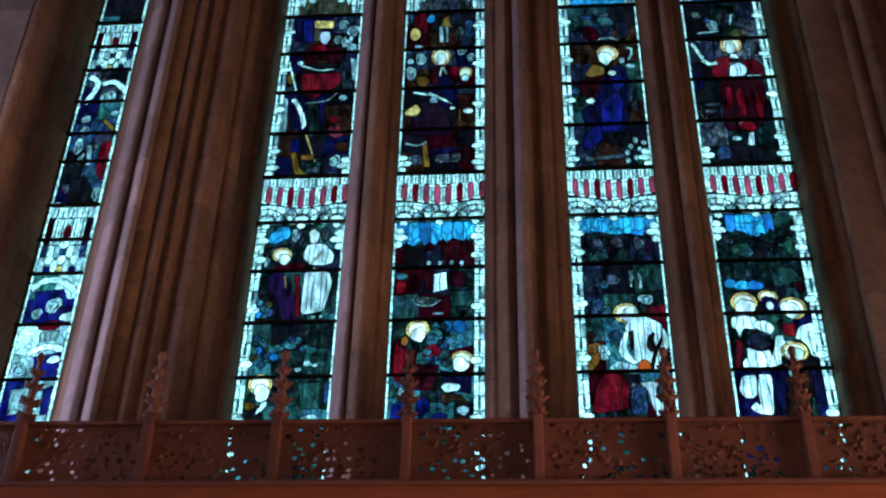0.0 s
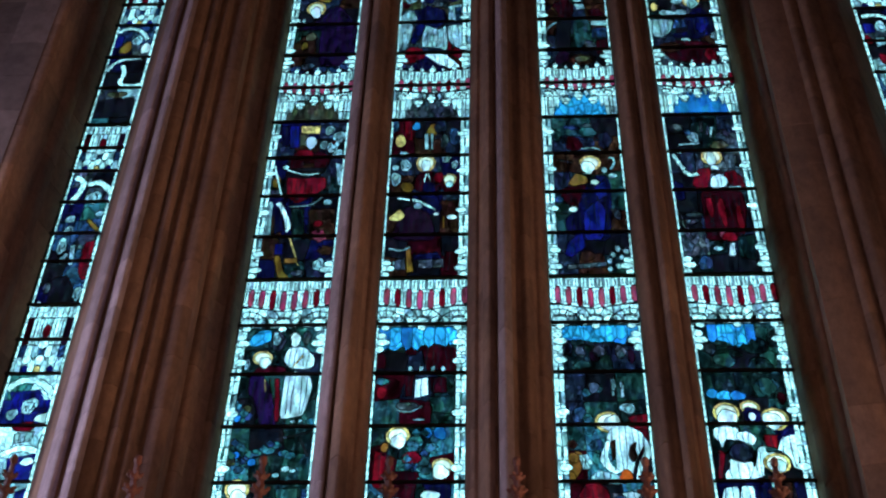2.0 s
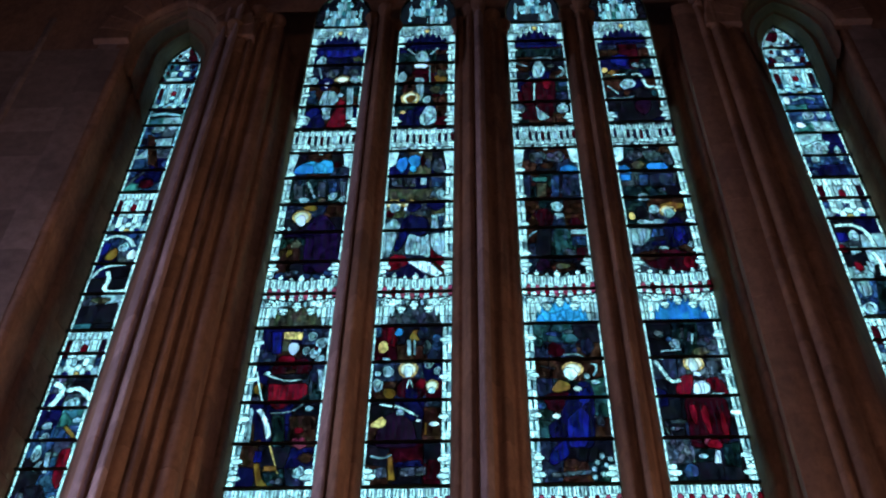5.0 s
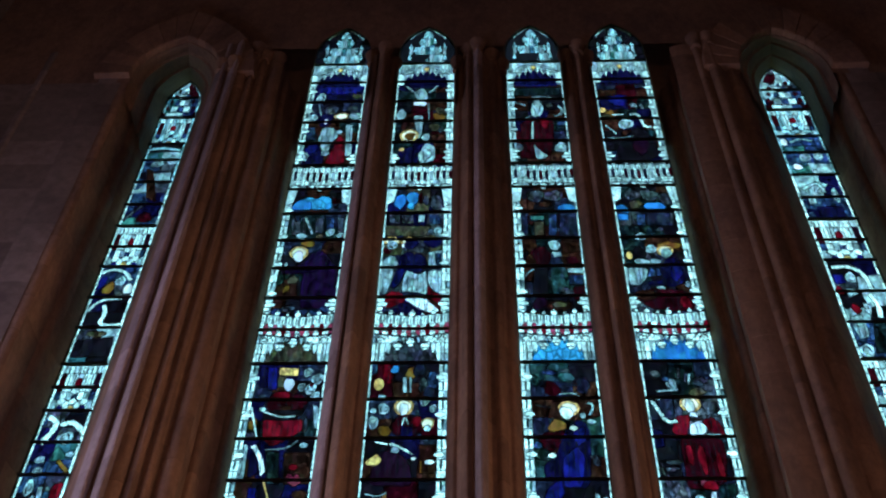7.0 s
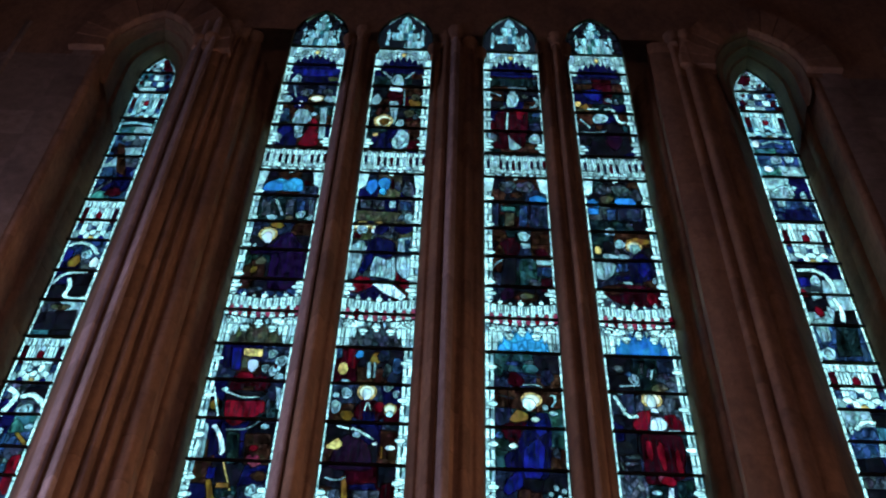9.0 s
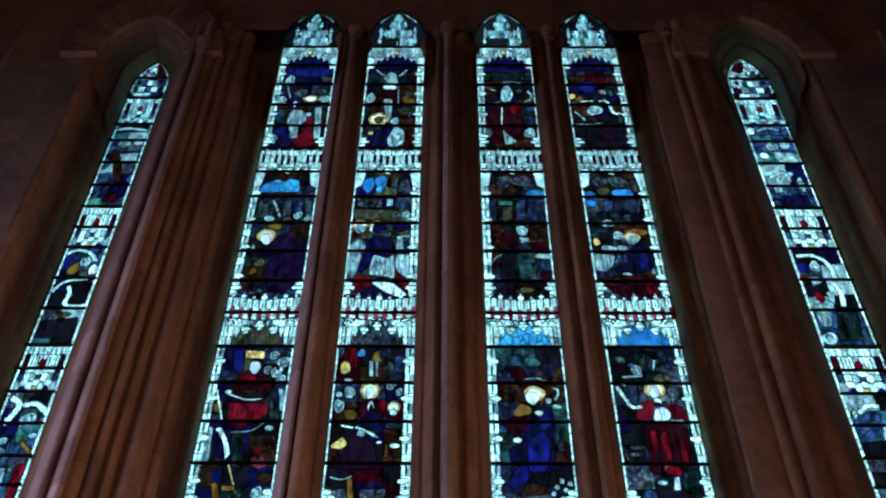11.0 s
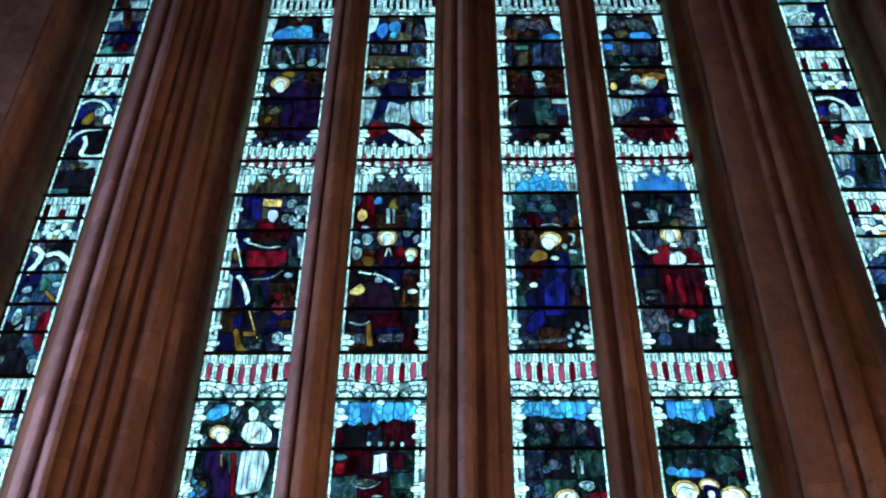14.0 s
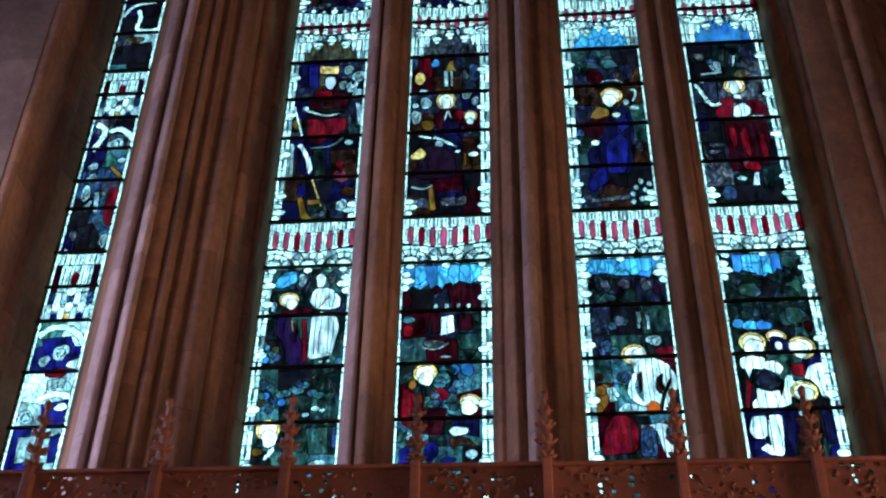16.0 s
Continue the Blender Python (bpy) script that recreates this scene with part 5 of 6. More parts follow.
oval(L4, "ruby", 1.857, 8.982, 0.031, 0.133)
oval(L4, "rose", 1.929, 8.657, 0.026, 0.069)
patch(L4, "ruby", 1.79, 9.45, 1.91, 9.48, 1.92, 9.41, 1.87, 9.23, 1.82, 9.16, 1.73, 9.26)
patch(L4, "ruby", 2.03, 9.41, 2.13, 9.44, 2.19, 9.35, 2.21, 9.22, 2.13, 9.21, 2.06, 9.27)
patch(L4, "clear", 1.91, 9.35, 2.00, 9.40, 2.06, 9.32, 2.04, 9.24, 1.94, 9.19, 1.89, 9.23)
ribbon(L4, "amber", 0.011, 1.91, 9.41, 2.03, 9.41)
ribbon(L4, "clear", 0.022, 2.05, 9.22, 2.17, 9.22)
ribbon(L4, "clear", 0.039, 1.59, 9.66, 1.64, 9.55, 1.68, 9.44)
ribbon(L4, "clear", 0.043, 1.67, 9.44, 1.73, 9.37, 1.80, 9.40)
oval(L4, "pale", 1.652, 9.688, 0.042, 0.026)
ribbon(L4, "grey", 0.011, 1.58, 8.90, 1.63, 8.75, 1.66, 8.60)
oval(L4, "ruby", 1.988, 8.617, 0.064, 0.059)
oval(L4, "pale", 1.870, 8.487, 0.044, 0.032)
patch(L4, "clear", 1.98, 8.55, 2.02, 8.55, 2.01, 8.40, 1.95, 8.40)
oval(L4, "steel", 1.739, 8.322, 0.068, 0.076)
ribbon(L4, "grey", 0.019, 1.59, 8.79, 1.66, 8.59)
patch(L4, "darkgreen", 2.05, 8.62, 2.21, 8.65, 2.18, 8.35, 2.04, 8.38)
# L1, lowest scene
patch(L1, "sky", -2.15, 7.49, -2.12, 7.58, -2.06, 7.64, -1.96, 7.65, -1.95, 7.54, -2.01, 7.50, -2.07, 7.47)
oval(L1, "grey", -1.893, 7.530, 0.058, 0.108)
oval(L1, "pale", -1.908, 7.553, 0.034, 0.071)
oval(L1, "grey", -1.654, 7.560, 0.038, 0.066)
oval(L1, "pale", -1.540, 7.558, 0.038, 0.104)
patch(L1, "wine", -2.04, 7.26, -1.91, 7.28, -1.79, 7.26, -1.80, 7.20, -2.07, 7.19)
oval(L1, "gold", -2.004, 7.358, 0.083, 0.074)
oval(L1, "face", -1.978, 7.312, 0.045, 0.060)
oval(L1, "pale", -2.124, 7.292, 0.021, 0.055)
patch(L1, "purple", -2.09, 7.18, -1.98, 7.19, -1.90, 7.06, -1.86, 6.91, -1.81, 6.70, -1.88, 6.66, -1.95, 6.70, -2.03, 6.96, -2.08, 7.00)
ribbon(L1, "ruby", 0.037, -1.86, 7.15, -1.84, 7.00, -1.82, 6.74)
ribbon(L1, "gold", 0.010, -1.96, 7.15, -1.94, 7.02)
ribbon(L1, "gold", 0.007, -1.92, 7.14, -1.90, 7.02)
patch(L1, "clear", -1.80, 7.17, -1.72, 7.23, -1.59, 7.17, -1.56, 7.06, -1.61, 6.80, -1.66, 6.78, -1.78, 6.76, -1.80, 6.80, -1.80, 6.97)
patch(L1, "clear", -1.83, 7.33, -1.80, 7.45, -1.74, 7.47, -1.65, 7.46, -1.57, 7.36, -1.57, 7.27, -1.63, 7.24, -1.76, 7.25)
oval(L1, "clear", -1.747, 7.543, 0.045, 0.071)
ribbon(L1, "gold", 0.011, -1.74, 7.27, -1.67, 7.38)
oval(L1, "pale", -1.690, 6.738, 0.022, 0.016)
oval(L1, "pale", -1.627, 6.741, 0.021, 0.017)
oval(L1, "steel", -2.138, 6.851, 0.036, 0.036)
oval(L1, "olive", -2.070, 6.860, 0.036, 0.037)
oval(L1, "fern", -2.091, 6.765, 0.036, 0.036)
oval(L1, "blue", -2.142, 6.770, 0.036, 0.036)
oval(L1, "steel", -2.048, 6.785, 0.036, 0.037)
oval(L1, "olive", -2.135, 6.546, 0.036, 0.035)
oval(L1, "fern", -2.077, 6.511, 0.036, 0.035)
oval(L1, "blue", -2.102, 6.434, 0.035, 0.034)
oval(L1, "steel", -2.009, 6.422, 0.036, 0.035)
oval(L1, "olive", -2.129, 6.369, 0.035, 0.035)
oval(L1, "fern", -2.030, 6.352, 0.035, 0.034)
oval(L1, "blue", -1.971, 6.371, 0.036, 0.035)
oval(L1, "steel", -2.068, 6.303, 0.036, 0.034)
oval(L1, "fern", -1.802, 6.521, 0.047, 0.035)
oval(L1, "fern", -1.728, 6.449, 0.046, 0.034)
oval(L1, "fern", -1.945, 6.452, 0.046, 0.034)
oval(L1, "fern", -1.844, 6.471, 0.046, 0.034)
oval(L1, "fern", -1.677, 6.428, 0.046, 0.034)
oval(L1, "fern", -1.537, 6.735, 0.047, 0.036)
oval(L1, "pale", -1.700, 6.308, 0.035, 0.028)
oval(L1, "pale", -1.642, 6.293, 0.028, 0.018)
oval(L1, "pale", -1.773, 6.255, 0.032, 0.022)
ribbon(L1, "grey", 0.015, -1.75, 6.59, -1.64, 6.61, -1.53, 6.65)
ribbon(L1, "grey", 0.011, -1.62, 6.59, -1.58, 6.51, -1.54, 6.42)
oval(L1, "gold", -2.054, 6.132, 0.101, 0.089)
oval(L1, "clear", -2.035, 6.054, 0.066, 0.074)
oval(L1, "amber", -2.118, 5.942, 0.044, 0.038)
patch(L1, "clear", -2.07, 5.86, -2.04, 5.95, -1.99, 5.99, -1.98, 5.95, -2.02, 5.89)
patch(L1, "green", -1.76, 6.14, -1.59, 6.14, -1.57, 5.91, -1.72, 5.91)
patch(L1, "steel", -1.56, 6.14, -1.51, 6.14, -1.51, 5.96, -1.55, 5.96)
oval(L1, "pale", -1.650, 5.818, 0.082, 0.043)
# L2, lowest scene
patch(L2, "wine", -0.69, 7.46, -0.54, 7.48, -0.40, 7.45, -0.40, 7.20, -0.64, 7.20)
oval(L2, "wine", -0.772, 7.427, 0.057, 0.055)
oval(L2, "wine", -1.019, 7.317, 0.041, 0.092)
oval(L2, "fern", -0.999, 7.115, 0.051, 0.040)
oval(L2, "ruby", -0.994, 7.005, 0.041, 0.066)
patch(L2, "wine", -0.82, 7.17, -0.74, 7.18, -0.75, 6.97, -0.80, 6.96)
patch(L2, "clear", -0.73, 7.13, -0.63, 7.15, -0.62, 6.98, -0.73, 6.95)
patch(L2, "wine", -0.61, 7.15, -0.48, 7.15, -0.47, 7.00, -0.59, 7.00)
oval(L2, "pale", -0.774, 7.240, 0.020, 0.027)
oval(L2, "pale", -0.685, 7.239, 0.020, 0.027)
oval(L2, "pale", -0.589, 7.237, 0.020, 0.027)
oval(L2, "pale", -0.506, 7.236, 0.020, 0.026)
oval(L2, "grey", -0.779, 6.872, 0.090, 0.043)
ribbon(L2, "pale", 0.013, -0.87, 6.84, -0.76, 6.81, -0.66, 6.88)
oval(L2, "pale", -0.685, 6.748, 0.050, 0.012)
patch(L2, "green", -0.61, 6.96, -0.40, 6.97, -0.40, 6.80, -0.58, 6.82)
oval(L2, "teal", -0.714, 6.557, 0.046, 0.049)
oval(L2, "blue", -0.619, 6.628, 0.046, 0.050)
oval(L2, "blue", -0.522, 6.626, 0.046, 0.050)
oval(L2, "fern", -0.581, 6.494, 0.046, 0.049)
oval(L2, "teal", -0.637, 6.334, 0.045, 0.048)
oval(L2, "fern", -0.730, 6.496, 0.046, 0.049)
oval(L2, "fern", -0.793, 6.306, 0.045, 0.048)
patch(L2, "ruby", -0.80, 6.42, -0.71, 6.46, -0.67, 6.41, -0.71, 6.33, -0.78, 6.35)
patch(L2, "wine", -1.05, 6.50, -0.96, 6.53, -0.92, 6.42, -0.93, 6.22, -1.05, 6.22)
patch(L2, "sky", -0.98, 7.57, -0.82, 7.64, -0.70, 7.58, -0.44, 7.60, -0.42, 7.47, -0.65, 7.49, -0.74, 7.43, -0.81, 7.49, -0.91, 7.41, -0.97, 7.45)
oval(L2, "gold", -0.846, 6.599, 0.094, 0.094)
oval(L2, "clear", -0.839, 6.553, 0.054, 0.073)
oval(L2, "amber", -0.944, 6.497, 0.031, 0.046)
oval(L2, "teal", -0.706, 6.550, 0.058, 0.057)
oval(L2, "blue", -0.517, 6.626, 0.053, 0.063)
oval(L2, "teal", -0.576, 6.487, 0.053, 0.051)
oval(L2, "green", -0.639, 6.370, 0.044, 0.051)
oval(L2, "teal", -0.774, 6.322, 0.057, 0.040)
oval(L2, "green", -0.619, 6.290, 0.039, 0.040)
oval(L2, "gold", -0.490, 6.334, 0.087, 0.066)
oval(L2, "clear", -0.506, 6.278, 0.061, 0.070)
patch(L2, "ruby", -1.02, 6.48, -0.94, 6.42, -0.86, 6.35, -0.90, 6.10, -1.03, 6.15)
oval(L2, "ruby", -0.732, 6.402, 0.070, 0.061)
patch(L2, "wine", -0.92, 6.29, -0.67, 6.28, -0.70, 6.05, -0.89, 6.06)
patch(L2, "navy", -0.66, 6.23, -0.42, 6.17, -0.42, 6.02, -0.61, 6.07)
oval(L2, "clear", -0.580, 6.077, 0.069, 0.044)
patch(L2, "brown", -0.66, 6.02, -0.51, 6.02, -0.43, 5.93, -0.55, 5.97, -0.63, 5.92)
patch(L2, "royal", -1.03, 5.93, -0.95, 5.96, -0.95, 5.82, -1.03, 5.82)
oval(L2, "royal", -0.789, 5.910, 0.055, 0.086)
oval(L2, "royal", -0.658, 5.824, 0.059, 0.038)
oval(L2, "pale", -0.958, 6.047, 0.026, 0.039)
oval(L2, "green", -1.026, 6.047, 0.034, 0.054)
oval(L2, "pale", -0.482, 5.879, 0.047, 0.043)
patch(L2, "pale", -0.54, 5.81, -0.42, 5.81, -0.42, 5.77, -0.54, 5.78)
# L3, lowest scene
oval(L3, "slate", 0.518, 7.432, 0.032, 0.068)
oval(L3, "grey", 0.619, 7.391, 0.031, 0.067)
oval(L3, "plum", 0.718, 7.349, 0.032, 0.068)
oval(L3, "slate", 0.825, 7.426, 0.032, 0.068)
oval(L3, "grey", 0.925, 7.385, 0.031, 0.067)
oval(L3, "plum", 1.023, 7.344, 0.032, 0.067)
oval(L3, "fern", 0.641, 6.991, 0.039, 0.042)
oval(L3, "green", 0.732, 7.029, 0.039, 0.043)
oval(L3, "steel", 0.576, 6.821, 0.039, 0.041)
oval(L3, "teal", 0.650, 6.703, 0.039, 0.041)
oval(L3, "fern", 0.638, 6.755, 0.039, 0.041)
oval(L3, "steel", 0.551, 6.756, 0.039, 0.042)
oval(L3, "brown", 0.506, 6.516, 0.038, 0.040)
ribbon(L3, "pale", 0.020, 0.85, 7.12, 0.85, 6.96)
ribbon(L3, "pale", 0.018, 0.92, 7.09, 0.92, 6.97)
patch(L3, "ruby", 0.95, 6.76, 1.11, 6.79, 1.09, 6.65, 1.01, 6.65)
patch(L3, "amber", 0.47, 6.42, 0.54, 6.46, 0.60, 6.42, 0.56, 6.27, 0.47, 6.15)
patch(L3, "pale", 0.55, 6.42, 0.62, 6.43, 0.66, 6.34, 0.57, 6.32)
oval(L3, "ruby", 0.630, 6.090, 0.041, 0.061)
oval(L3, "ruby", 0.732, 6.077, 0.034, 0.057)
patch(L3, "grey", 0.79, 6.09, 0.90, 6.08, 0.91, 5.91, 0.78, 5.91)
patch(L3, "blue", 0.48, 7.57, 0.64, 7.60, 0.64, 7.51, 0.49, 7.51)
oval(L3, "sky", 0.735, 7.547, 0.093, 0.070)
patch(L3, "blue", 0.86, 7.57, 1.02, 7.57, 0.98, 7.46, 0.87, 7.49)
oval(L3, "grey", 0.607, 7.400, 0.037, 0.051)
oval(L3, "grey", 0.768, 7.397, 0.055, 0.057)
oval(L3, "grey", 0.938, 7.393, 0.046, 0.063)
oval(L3, "green", 0.622, 7.263, 0.064, 0.045)
patch(L3, "pale", 0.84, 7.04, 0.87, 7.15, 0.88, 7.04, 0.85, 7.00)
patch(L3, "pale", 0.92, 7.04, 0.94, 7.10, 0.94, 6.95, 0.91, 6.94)
oval(L3, "grey", 0.701, 7.040, 0.045, 0.055)
oval(L3, "steel", 0.576, 6.799, 0.049, 0.058)
oval(L3, "teal", 0.650, 6.687, 0.053, 0.078)
oval(L3, "gold", 0.792, 6.716, 0.101, 0.100)
oval(L3, "clear", 0.826, 6.700, 0.062, 0.084)
patch(L3, "clear", 0.802, 6.650, 0.867, 6.701, 0.974, 6.666, 1.051, 6.616, 1.068, 6.528, 1.016, 6.438, 0.973, 6.340, 0.945, 6.232, 0.830, 6.265, 0.832, 6.394, 0.816, 6.506, 0.769, 6.570)
patch(L3, "brown", 0.802, 6.538, 0.838, 6.557, 0.832, 6.394, 0.803, 6.360)
patch(L3, "brown", 0.945, 6.502, 1.001, 6.541, 0.984, 6.460, 1.003, 6.389, 0.957, 6.350, 0.928, 6.411)
patch(L3, "clear", 0.767, 6.549, 0.802, 6.547, 0.773, 6.406, 0.801, 6.326, 0.864, 6.269, 0.819, 6.246, 0.739, 6.307, 0.706, 6.378)
patch(L3, "clear", 1.050, 6.601, 1.094, 6.527, 1.110, 6.426, 1.058, 6.337, 1.016, 6.264, 0.991, 6.182, 0.966, 6.192, 0.998, 6.339, 1.050, 6.438)
patch(L3, "pale", 0.636, 6.242, 0.703, 6.289, 0.869, 6.234, 0.942, 6.193, 0.863, 6.166, 0.631, 6.173)
patch(L3, "ruby", 0.495, 5.918, 0.526, 6.060, 0.583, 6.165, 0.662, 6.192, 0.742, 6.141, 0.775, 6.029, 0.753, 5.864, 0.494, 5.834)
patch(L3, "steel", 0.778, 6.005, 0.813, 6.076, 0.903, 6.058, 0.898, 5.822, 0.770, 5.826)
patch(L3, "clear", 0.847, 6.089, 0.942, 6.106, 1.030, 6.064, 1.039, 5.997, 0.979, 5.980, 1.030, 5.903, 1.006, 5.829, 0.962, 5.802, 0.930, 5.906, 0.909, 6.030)
oval(L3, "orange", 0.898, 6.231, 0.051, 0.059)
oval(L3, "pale", 0.956, 6.841, 0.058, 0.053)
patch(L3, "ruby", 0.97, 6.77, 1.11, 6.79, 1.09, 6.63, 1.02, 6.69)
oval(L3, "steel", 0.692, 6.510, 0.052, 0.046)
oval(L3, "amber", 0.512, 6.396, 0.048, 0.046)
patch(L3, "pale", 0.58, 6.42, 0.64, 6.30, 0.57, 6.29)
oval(L3, "amber", 0.482, 6.231, 0.038, 0.049)
oval(L3, "grey", 0.998, 6.012, 0.030, 0.058)
# L4, lowest scene
oval(L4, "blue", 1.629, 6.974, 0.048, 0.048)
oval(L4, "sky", 1.725, 6.954, 0.066, 0.048)
oval(L4, "blue", 1.823, 6.952, 0.061, 0.048)
oval(L4, "green", 2.017, 7.007, 0.070, 0.070)
oval(L4, "fern", 2.110, 7.046, 0.057, 0.059)
oval(L4, "green", 2.084, 7.529, 0.090, 0.097)
oval(L4, "darkgreen", 2.192, 7.498, 0.059, 0.086)
oval(L4, "grey", 1.661, 7.410, 0.050, 0.062)
oval(L4, "darkgreen", 1.813, 7.365, 0.112, 0.039)
oval(L4, "green", 2.117, 7.304, 0.089, 0.083)
oval(L4, "wine", 2.167, 6.926, 0.039, 0.052)
patch(L4, "sky", 1.68, 7.61, 1.85, 7.61, 1.99, 7.55, 1.93, 7.41, 1.81, 7.47, 1.67, 7.52)
oval(L4, "green", 1.762, 7.297, 0.090, 0.073)
oval(L4, "darkgreen", 2.029, 7.434, 0.113, 0.080)
oval(L4, "darkgreen", 2.046, 7.235, 0.112, 0.078)
oval(L4, "green", 2.067, 7.037, 0.075, 0.081)
oval(L4, "gold", 1.714, 6.797, 0.105, 0.095)
oval(L4, "clear", 1.716, 6.744, 0.074, 0.084)
oval(L4, "gold", 1.903, 6.841, 0.078, 0.064)
oval(L4, "navy", 1.915, 6.767, 0.065, 0.084)
oval(L4, "flesh", 1.910, 6.757, 0.030, 0.042)
oval(L4, "gold", 2.084, 6.733, 0.108, 0.104)
oval(L4, "clear", 2.060, 6.718, 0.074, 0.078)
patch(L4, "clear", 1.597, 6.654, 1.672, 6.671, 1.782, 6.657, 1.798, 6.590, 1.757, 6.540, 1.682, 6.558, 1.644, 6.468, 1.629, 6.544, 1.590, 6.571)
patch(L4, "clear", 1.768, 6.616, 1.863, 6.623, 1.922, 6.559, 1.877, 6.490, 1.806, 6.533, 1.767, 6.554)
patch(L4, "slate", 1.682, 6.436, 1.736, 6.515, 1.806, 6.523, 1.882, 6.470, 1.862, 6.390, 1.788, 6.353, 1.709, 6.386)
patch(L4, "clear", 1.683, 6.386, 1.786, 6.343, 1.857, 6.360, 1.861, 6.281, 1.805, 6.186, 1.638, 6.190, 1.640, 6.259, 1.679, 6.297)
patch(L4, "clear", 1.614, 6.133, 1.724, 6.149, 1.715, 5.978, 1.677, 5.941, 1.613, 5.952, 1.580, 6.010)
patch(L4, "clear", 1.741, 6.149, 1.840, 6.146, 1.830, 5.974, 1.810, 5.798, 1.714, 5.810, 1.641, 5.862, 1.697, 5.912, 1.726, 5.883, 1.719, 6.006)
patch(L4, "clear", 1.919, 6.489, 1.970, 6.486, 1.977, 6.426, 2.047, 6.444, 1.975, 6.366, 1.930, 6.289, 1.928, 6.230, 1.814, 6.194, 1.854, 6.291, 1.892, 6.369)
patch(L4, "clear", 2.102, 6.563, 2.182, 6.591, 2.250, 6.589, 2.263, 6.472, 2.266, 6.346, 2.218, 6.270, 2.157, 6.301, 2.146, 6.381, 2.098, 6.442, 2.058, 6.454)
patch(L4, "ruby", 1.62, 6.47, 1.66, 6.42, 1.61, 6.19, 1.58, 6.22)
patch(L4, "ruby", 1.97, 6.59, 2.08, 6.59, 2.06, 6.47, 1.98, 6.49)
oval(L4, "gold", 2.039, 6.341, 0.102, 0.089)
oval(L4, "clear", 2.036, 6.321, 0.068, 0.060)
patch(L4, "navy", 1.87, 6.15, 1.96, 6.21, 1.89, 5.79, 1.82, 5.76)
patch(L4, "navy", 2.13, 6.19, 2.25, 6.14, 2.24, 5.90, 2.12, 5.88, 2.14, 6.02)
patch(L4, "royal", 2.15, 5.87, 2.25, 5.90, 2.25, 5.76, 2.12, 5.76)
patch(L4, "brown", 1.97, 6.16, 2.12, 6.18, 2.09, 5.79, 1.91, 5.79)
oval(L4, "pale", 1.991, 6.160, 0.025, 0.039)
# LS, scrolls and figures
ribbon(LS, "clear", 0.049, -4.11, 11.62, -3.98, 11.72, -3.82, 11.66, -3.74, 11.51)
oval(LS, "royal", -4.048, 11.488, 0.054, 0.105)
oval(LS, "amber", -3.950, 11.384, 0.060, 0.104)
oval(LS, "pale", -3.848, 11.508, 0.054, 0.086)
oval(LS, "clear", -3.738, 11.375, 0.048, 0.094)
ribbon(LS, "clear", 0.041, -4.08, 11.01, -4.00, 11.19, -3.76, 11.22)
ribbon(LS, "clear", 0.047, -3.93, 11.11, -3.88, 10.97, -3.92, 10.81, -3.80, 10.78, -3.66, 10.81)
patch(LS, "black", -4.12, 10.55, -3.71, 10.62, -3.67, 10.32, -4.10, 10.30)
oval(LS, "olive", -3.894, 10.653, 0.114, 0.043)
ribbon(LS, "clear", 0.056, -4.10, 14.09, -3.93, 14.14, -3.70, 14.08)
oval(LS, "pale", -3.922, 13.789, 0.069, 0.099)
oval(LS, "pale", -3.756, 13.851, 0.055, 0.100)
patch(LS, "pale", -3.94, 13.56, -3.71, 13.60, -3.70, 13.36, -3.90, 13.34)
patch(LS, "brown", -4.03, 13.67, -3.94, 13.63, -3.77, 12.96, -3.91, 13.06)
oval(LS, "steel", -4.066, 13.352, 0.067, 0.118)
oval(LS, "steel", -3.670, 13.061, 0.059, 0.138)
ribbon(LS, "grey", 0.051, -4.09, 12.61, -3.92, 12.90)
oval(LS, "steel", -4.063, 12.901, 0.072, 0.113)
oval(LS, "wine", -3.846, 12.657, 0.097, 0.088)
patch(LS, "teal", -4.15, 15.20, -3.77, 15.23, -3.75, 14.96, -4.10, 14.94)
oval(LS, "pale", -3.962, 15.511, 0.067, 0.163)
oval(LS, "wine", -3.984, 14.770, 0.058, 0.096)
oval(LS, "wine", -3.753, 14.770, 0.044, 0.096)
# LS, scrolls and figures
ribbon(LS, "clear", 0.059, -4.04, 9.14, -3.96, 9.32, -3.96, 9.43, -4.06, 9.49)
ribbon(LS, "clear", 0.060, -3.92, 9.38, -3.80, 9.43, -3.67, 9.28)
oval(LS, "pale", -3.829, 9.215, 0.075, 0.088)
oval(LS, "steel", -4.082, 9.411, 0.038, 0.052)
oval(LS, "pale", -3.986, 8.948, 0.053, 0.042)
oval(LS, "pale", -3.971, 8.802, 0.052, 0.055)
ribbon(LS, "amber", 0.042, -3.82, 8.94, -3.68, 8.78)
oval(LS, "pale", -3.728, 9.013, 0.042, 0.036)
patch(LS, "ruby", -3.79, 8.66, -3.67, 8.69, -3.64, 8.40, -3.71, 8.20, -3.78, 8.32)
oval(LS, "pale", -3.992, 8.619, 0.047, 0.094)
ribbon(LS, "pale", 0.046, -3.98, 8.42, -3.92, 8.53)
ribbon(LS, "pale", 0.046, -3.89, 8.63, -3.86, 8.39)
patch(LS, "black", -3.99, 8.24, -3.86, 8.27, -3.65, 7.93, -3.97, 7.93)
oval(LS, "pale", -3.726, 8.066, 0.040, 0.075)
oval(LS, "grey", -4.011, 8.134, 0.035, 0.069)
oval(LS, "clear", -4.042, 7.954, 0.025, 0.031)
oval(LS, "clear", -3.946, 7.928, 0.024, 0.024)
